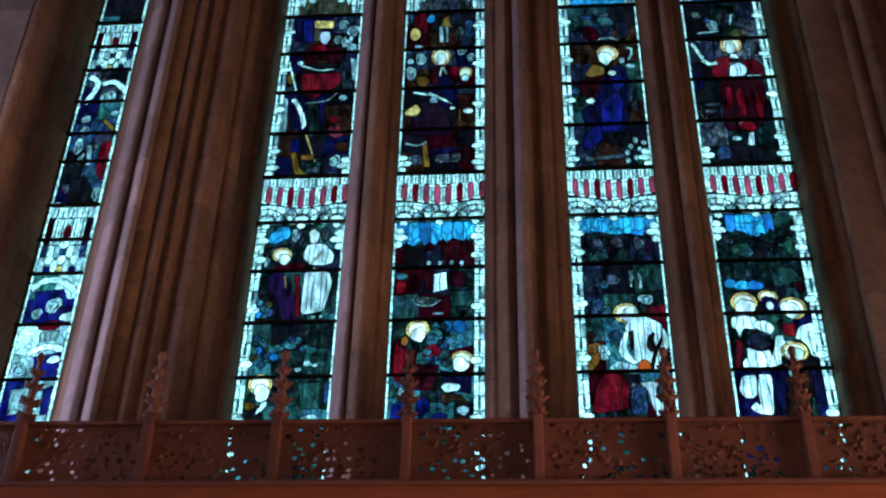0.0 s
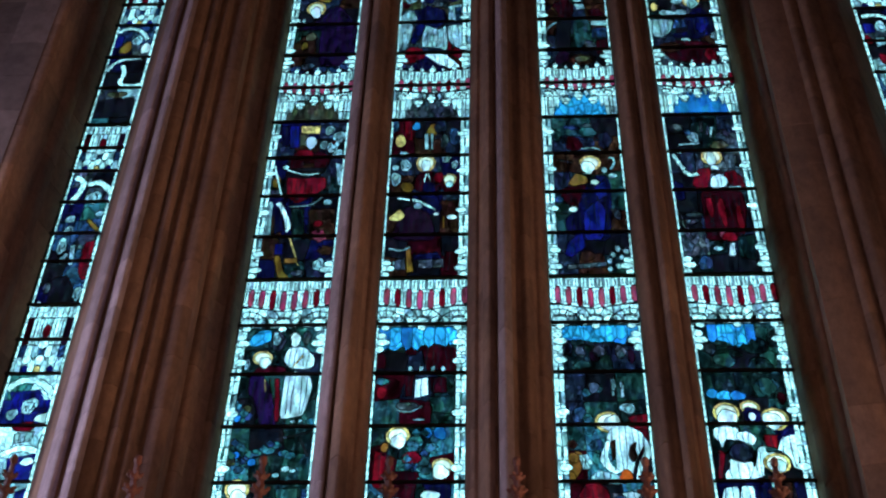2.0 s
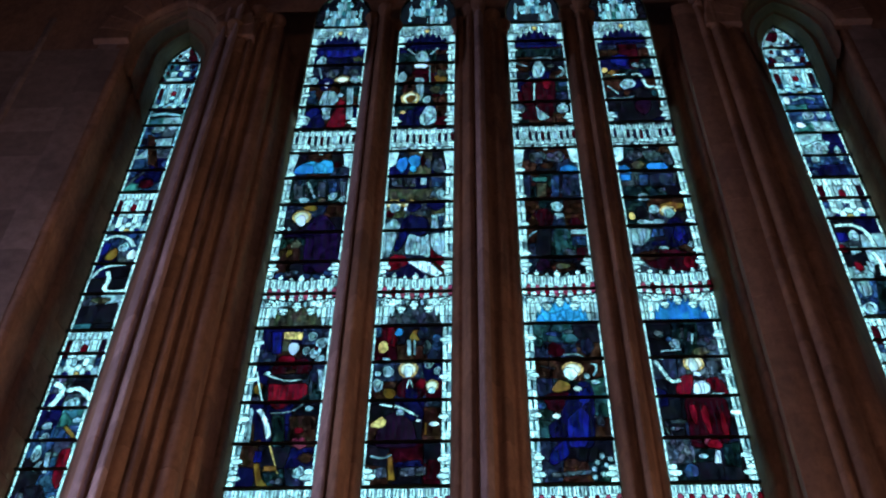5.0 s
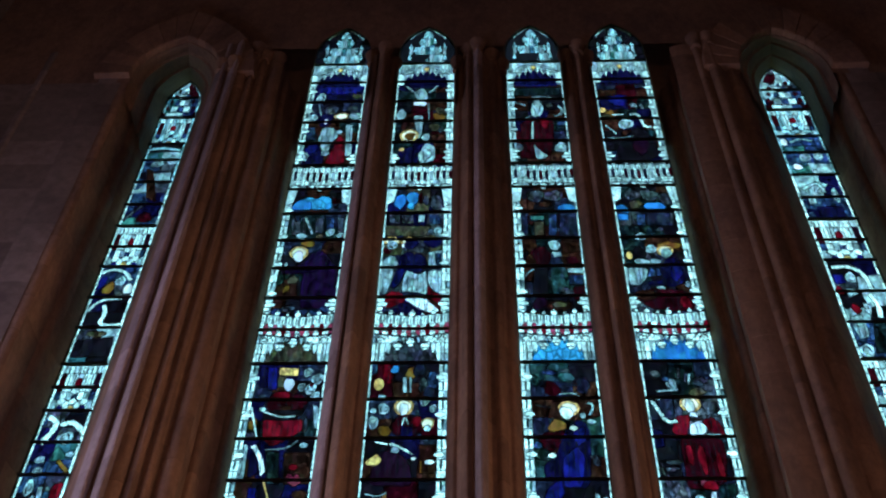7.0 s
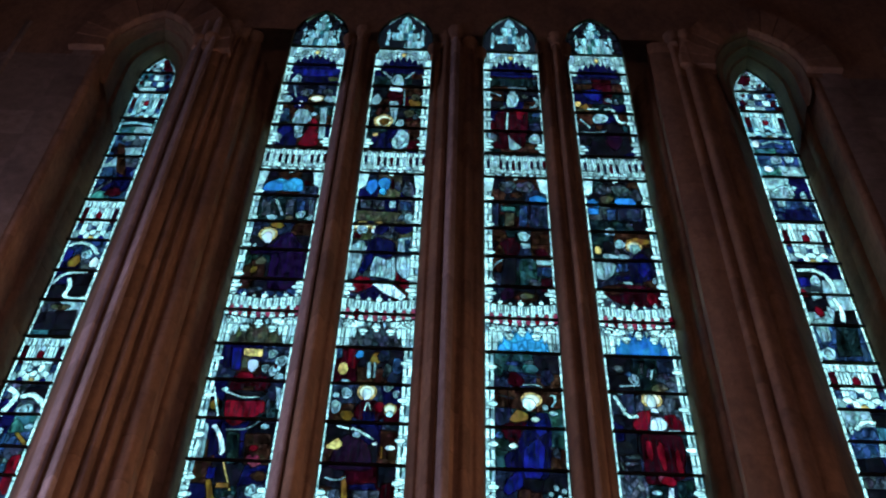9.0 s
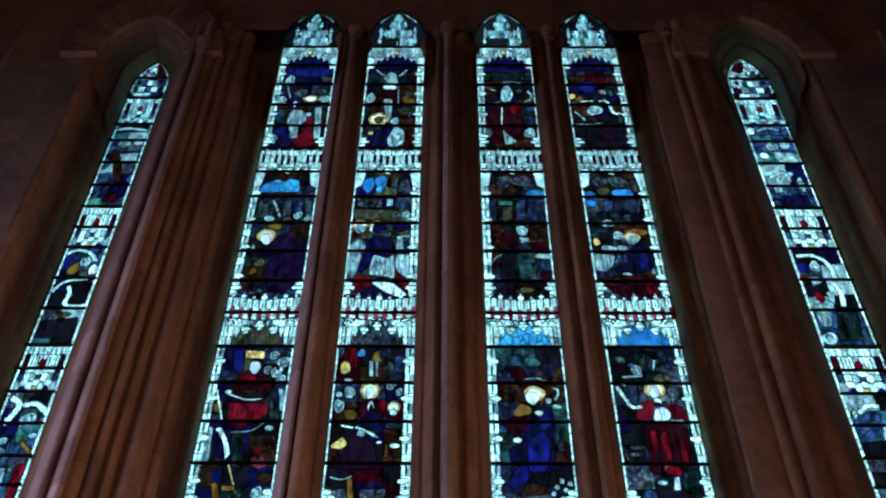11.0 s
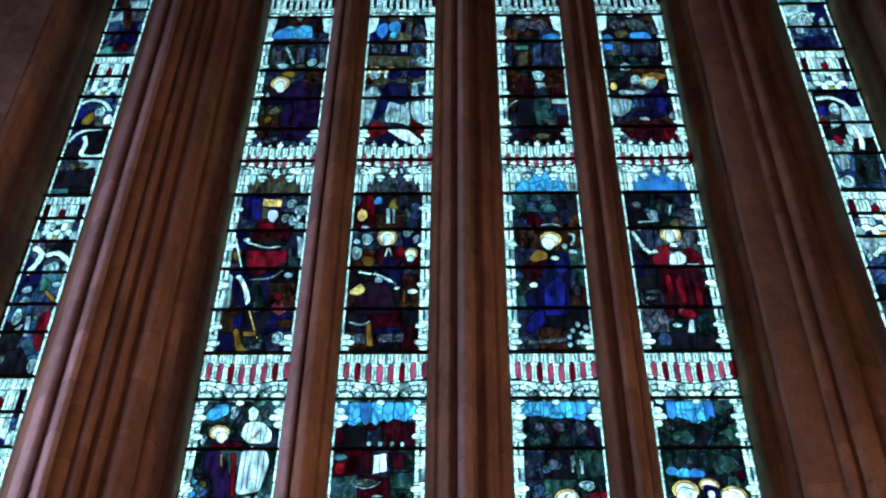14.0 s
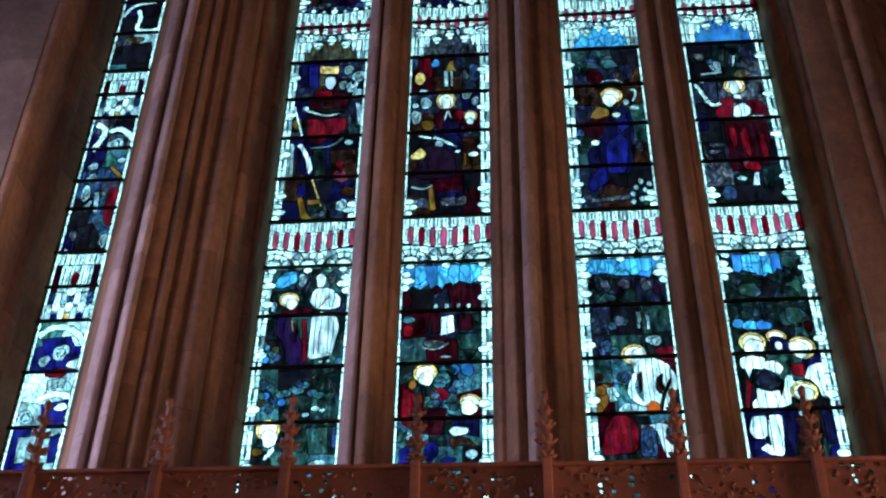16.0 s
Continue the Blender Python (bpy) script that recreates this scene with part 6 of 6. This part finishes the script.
oval(LS, "clear", -3.753, 7.938, 0.024, 0.024)
oval(LS, "clear", -3.654, 7.936, 0.025, 0.024)
# LS, scrolls and figures
ribbon(LS, "clear", 0.062, -4.08, 7.06, -4.00, 7.15, -3.86, 7.16, -3.75, 7.09, -3.67, 6.98)
patch(LS, "royal", -4.05, 7.04, -3.80, 7.06, -3.71, 6.88, -3.96, 6.82)
oval(LS, "pale", -3.854, 6.902, 0.067, 0.078)
oval(LS, "clear", -3.712, 6.789, 0.066, 0.050)
oval(LS, "pale", -3.979, 6.822, 0.052, 0.050)
oval(LS, "ruby", -3.845, 6.705, 0.104, 0.044)
patch(LS, "pale", -3.91, 6.64, -3.75, 6.66, -3.76, 6.57, -3.90, 6.55)
ribbon(LS, "clear", 0.056, -3.97, 6.44, -3.84, 6.52, -3.66, 6.47)
oval(LS, "clear", -3.743, 6.386, 0.056, 0.036)
patch(LS, "royal", -3.77, 6.12, -3.67, 6.16, -3.64, 5.90, -3.75, 5.89)
oval(LS, "pale", -4.014, 6.298, 0.064, 0.062)
oval(LS, "pale", -3.655, 6.317, 0.046, 0.052)
patch(LS, "pale", -4.03, 6.12, -3.85, 6.14, -3.84, 5.92, -4.01, 5.89)
# RS, scrolls and figures
ribbon(RS, "clear", 0.047, 3.78, 9.31, 3.89, 9.43, 3.99, 9.40)
oval(RS, "pale", 3.731, 9.324, 0.036, 0.072)
ribbon(RS, "clear", 0.054, 3.73, 11.63, 3.92, 11.65, 4.04, 11.52, 4.06, 11.26)
patch(RS, "royal", 3.71, 11.51, 3.82, 11.52, 3.82, 11.37, 3.71, 11.35)
oval(RS, "pale", 3.888, 11.458, 0.060, 0.086)
patch(RS, "pale", 3.80, 11.28, 3.89, 11.28, 3.90, 11.19, 3.79, 11.13)
oval(RS, "ruby", 3.722, 11.253, 0.041, 0.065)
ribbon(RS, "clear", 0.053, 4.01, 11.19, 4.06, 11.01, 4.03, 10.81)
patch(RS, "pale", 3.91, 11.05, 3.98, 11.01, 3.95, 10.83, 3.90, 10.92)
oval(RS, "ruby", 3.821, 10.954, 0.046, 0.080)
patch(RS, "pale", 3.72, 10.83, 3.87, 10.87, 3.85, 10.53, 3.75, 10.49, 3.72, 10.66)
patch(RS, "darkgreen", 3.93, 10.73, 4.15, 10.74, 4.10, 10.31, 3.85, 10.29)
oval(RS, "pale", 3.771, 10.330, 0.072, 0.099)
oval(RS, "clear", 3.729, 14.098, 0.055, 0.076)
ribbon(RS, "clear", 0.042, 3.80, 14.09, 3.95, 14.18, 4.08, 14.11)
oval(RS, "pale", 3.921, 13.760, 0.075, 0.099)
oval(RS, "pale", 4.076, 13.785, 0.054, 0.099)
oval(RS, "flesh", 3.790, 13.553, 0.061, 0.060)
ribbon(RS, "pale", 0.054, 3.98, 13.49, 3.94, 13.23)
patch(RS, "pale", 3.78, 13.14, 3.88, 13.16, 3.85, 12.80, 3.76, 12.78)
ribbon(RS, "pale", 0.053, 3.91, 13.01, 4.03, 13.20)
oval(RS, "pale", 4.092, 12.958, 0.046, 0.136)
patch(RS, "navy", 3.82, 12.74, 4.11, 12.75, 4.12, 12.52, 3.83, 12.52)
oval(RS, "steel", 3.739, 12.582, 0.044, 0.065)
oval(RS, "wine", 3.784, 14.939, 0.058, 0.125)
oval(RS, "wine", 4.116, 14.939, 0.058, 0.126)
oval(RS, "pale", 3.962, 14.995, 0.080, 0.182)
oval(RS, "pale", 4.076, 15.690, 0.060, 0.210)
# RS, scrolls and figures
ribbon(RS, "pale", 0.050, 3.74, 13.08, 3.95, 13.24, 3.98, 13.01)

# sky over the lowest scenes
skyline(L2, 7.45, 7.66, -1.05, -0.4, 7, 7)
skyline(L3, 7.49, 7.66, 0.47, 1.1, 7, 9)
skyline(L4, 7.44, 7.66, 1.66, 2.05, 5, 12)
# leaf clumps
patch(L1, "fern", -2.194, 6.893, -2.174, 6.917, -2.158, 6.941, -2.135, 6.910, -2.110, 6.895, -2.126, 6.863, -2.148, 6.852, -2.173, 6.870)
patch(L1, "teal", -2.130, 6.820, -2.110, 6.843, -2.094, 6.867, -2.072, 6.838, -2.048, 6.822, -2.063, 6.790, -2.085, 6.779, -2.110, 6.798)
patch(L1, "steel", -2.165, 6.546, -2.145, 6.569, -2.129, 6.591, -2.108, 6.562, -2.084, 6.548, -2.098, 6.518, -2.120, 6.507, -2.145, 6.524)
patch(L1, "fern", -2.096, 6.491, -2.075, 6.514, -2.060, 6.537, -2.038, 6.508, -2.014, 6.494, -2.030, 6.463, -2.051, 6.453, -2.075, 6.470)
patch(L1, "teal", -2.179, 6.433, -2.159, 6.455, -2.144, 6.478, -2.123, 6.449, -2.098, 6.435, -2.114, 6.405, -2.135, 6.394, -2.159, 6.411)
patch(L1, "steel", -2.093, 6.378, -2.073, 6.401, -2.057, 6.423, -2.036, 6.395, -2.012, 6.381, -2.027, 6.351, -2.049, 6.341, -2.073, 6.358)
patch(L1, "fern", -2.032, 6.438, -2.011, 6.460, -1.996, 6.483, -1.975, 6.454, -1.951, 6.441, -1.966, 6.410, -1.987, 6.400, -2.011, 6.417)
patch(L1, "teal", -1.924, 6.486, -1.903, 6.509, -1.887, 6.531, -1.867, 6.502, -1.843, 6.488, -1.858, 6.458, -1.880, 6.447, -1.904, 6.465)
patch(L1, "steel", -1.883, 6.536, -1.863, 6.559, -1.847, 6.582, -1.826, 6.553, -1.802, 6.538, -1.818, 6.508, -1.839, 6.498, -1.863, 6.515)
patch(L2, "fern", -0.744, 6.627, -0.722, 6.650, -0.704, 6.673, -0.686, 6.644, -0.663, 6.630, -0.681, 6.599, -0.703, 6.588, -0.726, 6.606)
patch(L2, "teal", -0.786, 6.541, -0.765, 6.563, -0.747, 6.586, -0.730, 6.557, -0.707, 6.543, -0.724, 6.513, -0.746, 6.502, -0.769, 6.519)
patch(L2, "steel", -0.674, 6.444, -0.653, 6.466, -0.635, 6.489, -0.618, 6.461, -0.595, 6.447, -0.613, 6.417, -0.634, 6.406, -0.657, 6.423)
patch(L2, "fern", -0.622, 6.494, -0.600, 6.516, -0.582, 6.538, -0.565, 6.510, -0.542, 6.496, -0.560, 6.466, -0.582, 6.455, -0.604, 6.473)
patch(L2, "teal", -0.806, 6.398, -0.784, 6.420, -0.767, 6.442, -0.749, 6.414, -0.726, 6.400, -0.744, 6.370, -0.766, 6.360, -0.788, 6.377)
patch(L2, "steel", -0.761, 6.321, -0.739, 6.342, -0.722, 6.365, -0.704, 6.337, -0.682, 6.323, -0.699, 6.294, -0.721, 6.283, -0.742, 6.300)
patch(L2, "fern", -0.677, 6.625, -0.655, 6.648, -0.638, 6.670, -0.619, 6.642, -0.597, 6.627, -0.614, 6.597, -0.636, 6.586, -0.658, 6.603)


def ground(w, z):
    """The colours of the background glass of a scene at that height."""
    v = (z - EYE_H) / UNIT
    if w is LS and v < 0.7:
        return ("pale", "royal", "silver", "teal", "pale", "royal")
    if w in (LS, RS):
        return ("steel", "steel", "teal", "pale", "navy", "grey", "black") if v < 1.69 else ("pale", "wine", "pale", "grey")
    if v > 1.823:
        return ("black",)
    if v > 1.508:
        return ("darkgreen", "navy", "black", "brown", "slate", "wine")
    if v > 1.17:
        return {L1: ("darkgreen", "black", "brown", "slate"), L2: ("black", "olive", "slate", "grey", "navy"),
                L3: ("darkgreen", "black", "slate", "brown"), L4: ("darkgreen", "slate", "black", "grey", "brown")}[w]
    if v > 0.82:
        return {L1: ("navy", "black", "slate", "brown", "darkgreen"), L2: ("slate", "wine", "black", "brown", "navy"),
                L3: ("darkgreen", "black", "green", "slate", "brown"), L4: ("darkgreen", "slate", "black", "grey")}[w]
    if v < 0.66:
        return {L1: ("darkgreen", "green", "fern", "black", "green"), L2: ("darkgreen", "wine", "fern", "black", "green", "fern"),
                L3: ("darkgreen", "black", "fern", "wine", "green"), L4: ("darkgreen", "green", "black", "navy")}[w]
    if v > 0.5:
        return {L1: ("darkgreen", "green", "slate", "black"), L2: ("darkgreen", "wine", "green", "black", "slate"),
                L3: ("darkgreen", "black", "slate", "green"), L4: ("darkgreen", "green", "black", "darkgreen")}[w]
    return ("clear", "pale", "clear", "teal")


def glaze(w, name, label):
    """Cut the light's glass to its drawing, panel by panel, and lead the pieces up."""
    thing = tagged(new(name), label, "stained glass window", "lancet windows", "structure")
    rng = random.Random(round(w.mid * 1000))
    shapes = w.shapes + w.over
    boxes = [(min(p[1] for p in s[1]), max(p[1] for p in s[1])) for s in shapes]
    levels = [w.foot] + [b for b in w.bars if w.foot + 0.1 < b < w.apex - 0.2] + [w.apex + 0.01]
    head_line = w.arch(0.0, 0.0, 12)
    for z0, z1 in zip(levels, levels[1:]):
        verts, faces, colours = [], [], []

        def add(colour, pts):
            faces.append(list(range(len(verts), len(verts) + len(pts))))
            verts.extend(Vector(p) for p in pts)
            colours.append(colour)

        if z1 <= w.spring:
            add("", [(w.x0, z0), (w.x1, z0), (w.x1, z1), (w.x0, z1)])
        else:
            rise = head_line[:len(head_line) // 2 + 1]

            def edge_x(z):
                for (xa, za), (xb, zb) in zip(rise, rise[1:]):
                    if za <= z <= zb:
                        return xa + (xb - xa) * (z - za) / (zb - za)
                return w.x0 if z < w.spring else w.mid

            left = [(edge_x(z0), z0)] + [p for p in rise if z0 + 1e-3 < p[1] < z1 - 1e-3 and p[0] < w.mid]
            left.append((edge_x(z1), z1) if z1 < w.apex else (w.mid, w.apex))
            right = [(2 * w.mid - x, z) for x, z in left]
            add("", right + left[::-1] if z1 < w.apex else right + left[-2::-1])
        # less daylight above, put into the tint: whites dimmer and greener in upper panels
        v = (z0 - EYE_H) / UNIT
        white = "dim_clear" if v > 1.81 or w in (LS, RS) and v > 1.45 else "silver" if v > 1.4 and w in (L3, L4, LS) or v > 1.74 else "clear"
        # background pieces, irregular quarries
        nx, nz = max(2, round(w.w / 0.24)), max(2, round((z1 - z0) / 0.25))
        grid = [[(w.x0 - 0.01 + (w.w + 0.02) * i / nx + (rng.uniform(-0.04, 0.04) if 0 < i < nx else 0),
                  z0 - 0.01 + (z1 - z0 + 0.02) * j / nz + (rng.uniform(-0.04, 0.04) if 0 < j < nz else 0)) for i in range(nx + 1)] for j in range(nz + 1)]
        for j in range(nz):
            for i in range(nx):
                add(rng.choice(ground(w, (z0 + z1) / 2)), [grid[j][i], grid[j][i + 1], grid[j + 1][i + 1], grid[j + 1][i]])
        face_of, host = {}, {}
        for k, ((colour, pts, *on), (a, b)) in enumerate(zip(shapes, boxes)):
            if b > z0 and a < z1:
                face_of[k] = len(faces)
                if on:
                    host[len(faces)] = face_of.get(on[0], 0)
                area = sum(p[0] * q[1] - q[0] * p[1] for p, q in zip(pts, pts[1:] + pts[:1]))
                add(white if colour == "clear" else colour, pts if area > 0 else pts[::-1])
        vs, es, fs, _, _, owners = delaunay_2d_cdt(verts, [], faces, 0, 1e-4, True)
        pieces, side = {}, {}
        for f, own in zip(fs, owners):
            if 0 not in own or len(own) < 2:
                continue
            k = max(i for i in own if i not in host or host[i] in own and host[i])
            if colours[k] == "paint":
                k = -1
            pieces.setdefault(k, []).append(f)
            for i in range(len(f)):
                e = (f[i], f[(i + 1) % len(f)])
                side.setdefault(tuple(sorted(e)), []).append(k)
        # the lead: a low ridge along every joint between two pieces
        lv, lf = [], []
        for (a, b), ks in side.items():
            if len(ks) == 2 and (ks[0] == ks[1] or -1 in ks):
                continue
            p, q = vs[a], vs[b]
            d = q - p
            if d.length < 0.004:
                continue
            n = Vector((-d.y, d.x)).normalized() * 0.0036
            k = len(lv)
            for c, y in ((p + n, 8.0), (p, 7.993), (p - n, 8.0), (q + n, 8.0), (q, 7.993), (q - n, 8.0)):
                lv.append((c.x, y, c.y))
            lf += [(k, k + 1, k + 4, k + 3), (k + 1, k + 2, k + 5, k + 4)]
        panel = part("glass_panel", mesh_of("lead", lv, lf, LEAD), thing)
        for k, tris in pieces.items():
            if sum(((vs[f[1]] - vs[f[0]]).cross(vs[f[2]] - vs[f[0]])) for f in tris) < 1e-5:
                continue
            ids = sorted({i for f in tris for i in f})
            at = {i: n for n, i in enumerate(ids)}
            part("pane" if k >= 0 else "painted_lines", mesh_of("pane", [(vs[i].x, 8.0, vs[i].y) for i in ids], [tuple(at[i] for i in f) for f in tris], GLASS[colours[k] if k >= 0 else "paint"]), panel)
        if z0 > w.foot:
            half = w.w / 2 if z0 < w.spring else 0.5 * w.w * max(0.2, 1 - ((z0 - w.spring) / (w.apex - w.spring)) ** 1.6)
            part("saddle_bar", box_mesh("saddle_bar", (w.mid - half, 7.965, z0 - 0.0105), (w.mid + half, 7.992, z0 + 0.0105), IRON), thing)
    return thing


TEXT = "tall stained glass lancet, {} in white canopies on dark ground"
glaze(L1, "window_1", TEXT.format("red and purple robed shapes"))
glaze(L2, "window_2", TEXT.format("blue and white robed shapes"))
glaze(L3, "window_3", TEXT.format("deep blue and red robed shapes"))
glaze(L4, "window_4", TEXT.format("red and white robed shapes"))
glaze(LS, "window_5", "narrow stained glass lancet with white scrolls and canopies")
glaze(RS, "window_6", "narrow stained glass lancet with white scrolls and red hearts")

for k, (x, z) in enumerate(FOILS):
    foil = tagged(new("window_%d" % (7 + k)), "small quatrefoil of pale leaded glass high in the wall", "stained glass window", "quatrefoil windows", "structure")
    for i in range(4):
        a = i * math.pi / 2
        c = (x + 0.17 * math.cos(a), z + 0.17 * math.sin(a))
        for j in range(4):
            b0, b1 = a - math.pi + j * math.pi / 2 + 0.03, a - math.pi + (j + 1) * math.pi / 2 - 0.03
            ring = [c] + [(c[0] + 0.135 * math.cos(b0 + (b1 - b0) * t / 4), c[1] + 0.135 * math.sin(b0 + (b1 - b0) * t / 4)) for t in range(5)]
            part("pane", mesh_of("pane", [(px, FRONT + 0.12, pz) for px, pz in ring], [tuple(range(6))], GLASS[("dim_clear", "pale", "teal", "dim_clear")[(i + j) % 4]]), foil)
        part("lead", box_mesh("lead", (c[0] - 0.006, FRONT + 0.112, c[1] - 0.13), (c[0] + 0.006, FRONT + 0.119, c[1] + 0.13), LEAD), foil)
    part("pane", box_mesh("pane", (x - 0.075, FRONT + 0.121, z - 0.075), (x + 0.075, FRONT + 0.125, z + 0.075), GLASS["ruby"]), foil)


# ---- carved timber screen in front of the window wall ----
SCREEN_Y = 5.5
screen = tagged(new("altar_screen"), "red-brown carved oak screen with pierced cresting and finials", "screen")
screen.matrix_world = pose(0, SCREEN_Y, 0, 0, 0, 0.95)
RAIL_Z, CREST_Z, BAY, FIRST = EYE_H + 0.4541 * SCREEN_Y, EYE_H + 0.5203 * SCREEN_Y, 0.1213 * SCREEN_Y, 0.0095 * SCREEN_Y


def pierced_panel(seed, wide, high):
    """Openwork foliage: a board cut through with small holes, with leaves standing proud of it."""
    rng = random.Random(seed)
    verts, faces = [], []

    def add(pts):
        faces.append(list(range(len(verts), len(verts) + len(pts))))
        verts.extend(Vector(p) for p in pts)

    add([(0, 0), (wide, 0), (wide, high), (0, high)])
    for j in range(8):
        for i in range(17):
            if rng.random() < (0.5 if j < 4 else 0.74):
                continue
            x, z = wide * (i + 0.5 + 0.5 * (j % 2)) / 17.5, high * (j + 0.5) / 8
            x, z = x + rng.uniform(-0.015, 0.015), z + rng.uniform(-0.014, 0.014)
            a, r, n = rng.uniform(0, 3.1), rng.uniform(0.012, 0.0185), 6
            add([(min(max(x + r * math.cos(a + 2 * math.pi * k / n) * rng.uniform(0.7, 1.25), 0.006), wide - 0.006),
                  min(max(z + r * math.sin(a + 2 * math.pi * k / n) * rng.uniform(0.7, 1.25), 0.006), high - 0.006)) for k in range(n)])
    vs, _, fs, _, _, own = delaunay_2d_cdt(verts, [], faces, 0, 1e-4, True)
    keep = [f for f, o in zip(fs, own) if list(o) == [0]]
    bm = bmesh.new()
    made = [bm.verts.new((v.x, 0.0, v.y)) for v in vs]
    for f in keep:
        bm.faces.new([made[i] for i in f])
    out = bmesh.ops.extrude_face_region(bm, geom=bm.faces[:])
    for g in out["geom"]:
        if isinstance(g, bmesh.types.BMVert):
            g.co.y -= 0.013
    for _ in range(44):
        x, z = rng.uniform(0.03, wide - 0.03), rng.uniform(0.03, high - 0.03)
        m = pose(x, -0.017, z, 0, rng.uniform(0, 360), 0) @ Matrix.Diagonal((rng.uniform(0.01, 0.026), 0.008, rng.uniform(0.007, 0.013), 1))
        bmesh.ops.create_icosphere(bm, subdivisions=1, radius=1.0, matrix=m)
    bmesh.ops.delete(bm, geom=[v for v in bm.verts if not v.link_faces], context="VERTS")
    bmesh.ops.recalc_face_normals(bm, faces=bm.faces[:])
    me = bpy.data.meshes.new("pierced_panel")
    bm.to_mesh(me)
    bm.free()
    me.materials.append(CARVED)
    return me


def finial_mesh(high):
    """A crocketed finial: a tapering stem, three tiers of leafy knobs and a bud."""
    bm = bmesh.new()
    bmesh.ops.create_cone(bm, cap_ends=True, segments=8, radius1=0.03, radius2=0.012, depth=high * 0.9, matrix=Matrix.Translation((0, 0, high * 0.45)))
    for z, reach, size in ((0.07, 0.03, 0.03), (0.28, 0.036, 0.03), (0.5, 0.034, 0.026), (0.7, 0.028, 0.02)):
        bmesh.ops.create_icosphere(bm, subdivisions=2, radius=1.0, matrix=Matrix.Translation((0, 0, z * high)) @ Matrix.Diagonal((reach, reach, 0.022, 1)))
        for k in range(6):
            a = k * math.pi / 3
            m = (Matrix.Translation((reach * math.cos(a), reach * math.sin(a), z * high + 0.008)) @ Matrix.Rotation(a, 4, "Z") @ Matrix.Rotation(-0.5, 4, "Y")
                 @ Matrix.Diagonal((size, size * 0.55, size * 0.42, 1)))
            bmesh.ops.create_icosphere(bm, subdivisions=2, radius=1.0, matrix=m)
    bmesh.ops.create_icosphere(bm, subdivisions=2, radius=1.0, matrix=Matrix.Translation((0, 0, high * 0.93)) @ Matrix.Diagonal((0.022, 0.022, 0.032, 1)))
    rng = random.Random(5)
    for v in bm.verts:
        v.co += Vector((rng.uniform(-1, 1), rng.uniform(-1, 1), rng.uniform(-1, 1))) * 0.003
    me = bpy.data.meshes.new("finial")
    bm.to_mesh(me)
    bm.free()
    me.materials.append(CARVED)
    return me


PANELS = [pierced_panel(k, BAY - 0.05, CREST_Z - RAIL_Z) for k in (3, 8, 21)]
FINIAL = finial_mesh(0.425)
POST = box_mesh("post", (-0.024, -0.075, RAIL_Z - 0.02), (0.024, 0.02, CREST_Z + 0.012), OAK, 0.008)
for k in range(-7, 7):
    x = FIRST + BAY * k
    post = part("post", POST, screen)
    post.location.x = x
    fin = part("finial", FINIAL, screen, "crocketed oak finial")
    fin.location = (x, -0.02, CREST_Z + 0.006)
    panel = part("pierced_panel", PANELS[k % 3], screen, "openwork oak panel carved with foliage")
    panel.location = (x + 0.025, 0.0, RAIL_Z)
a, b = FIRST - 7.2 * BAY, FIRST + 7.2 * BAY
part("crest_rail", box_mesh("crest_rail", (a, -0.045, CREST_Z - 0.012), (b, 0.015, CREST_Z + 0.01), CARVED, 0.006), screen)
part("lower_moulding", box_mesh("lower_moulding", (a, -0.13, RAIL_Z - 0.032), (b, 0.05, RAIL_Z), OAK, 0.012), screen)
part("beam", box_mesh("beam", (a, -0.14, RAIL_Z - 0.36), (b, 0.08, RAIL_Z - 0.034), BEAM, 0.015), screen)
for k in range(-7, 7):
    x = FIRST + BAY * k
    board = part("boarding", box_mesh("boarding", (x + 0.004, -0.04, 0.0), (x + BAY - 0.004, 0.06, RAIL_Z - 0.364), OAK, 0.006), screen)

# ---- the facing stones of the piers ----
for thing, outline, material, shift in STONES:
    verts, faces = prism(outline, 0.0015, COURSE - 0.0015, 0.0025)
    drum = mesh_of("facing_stone", verts, faces, material)
    z = PIER_FOOT - shift * COURSE
    while z < SPRING - 0.06:
        if z + COURSE > SPRING:
            verts, faces = prism(outline, 0.0015, SPRING - z - 0.0015, 0.0025)
            drum = mesh_of("facing_stone", verts, faces, material)
        stone = part("facing_stone", drum, thing)
        stone.location.z = z
        z += COURSE
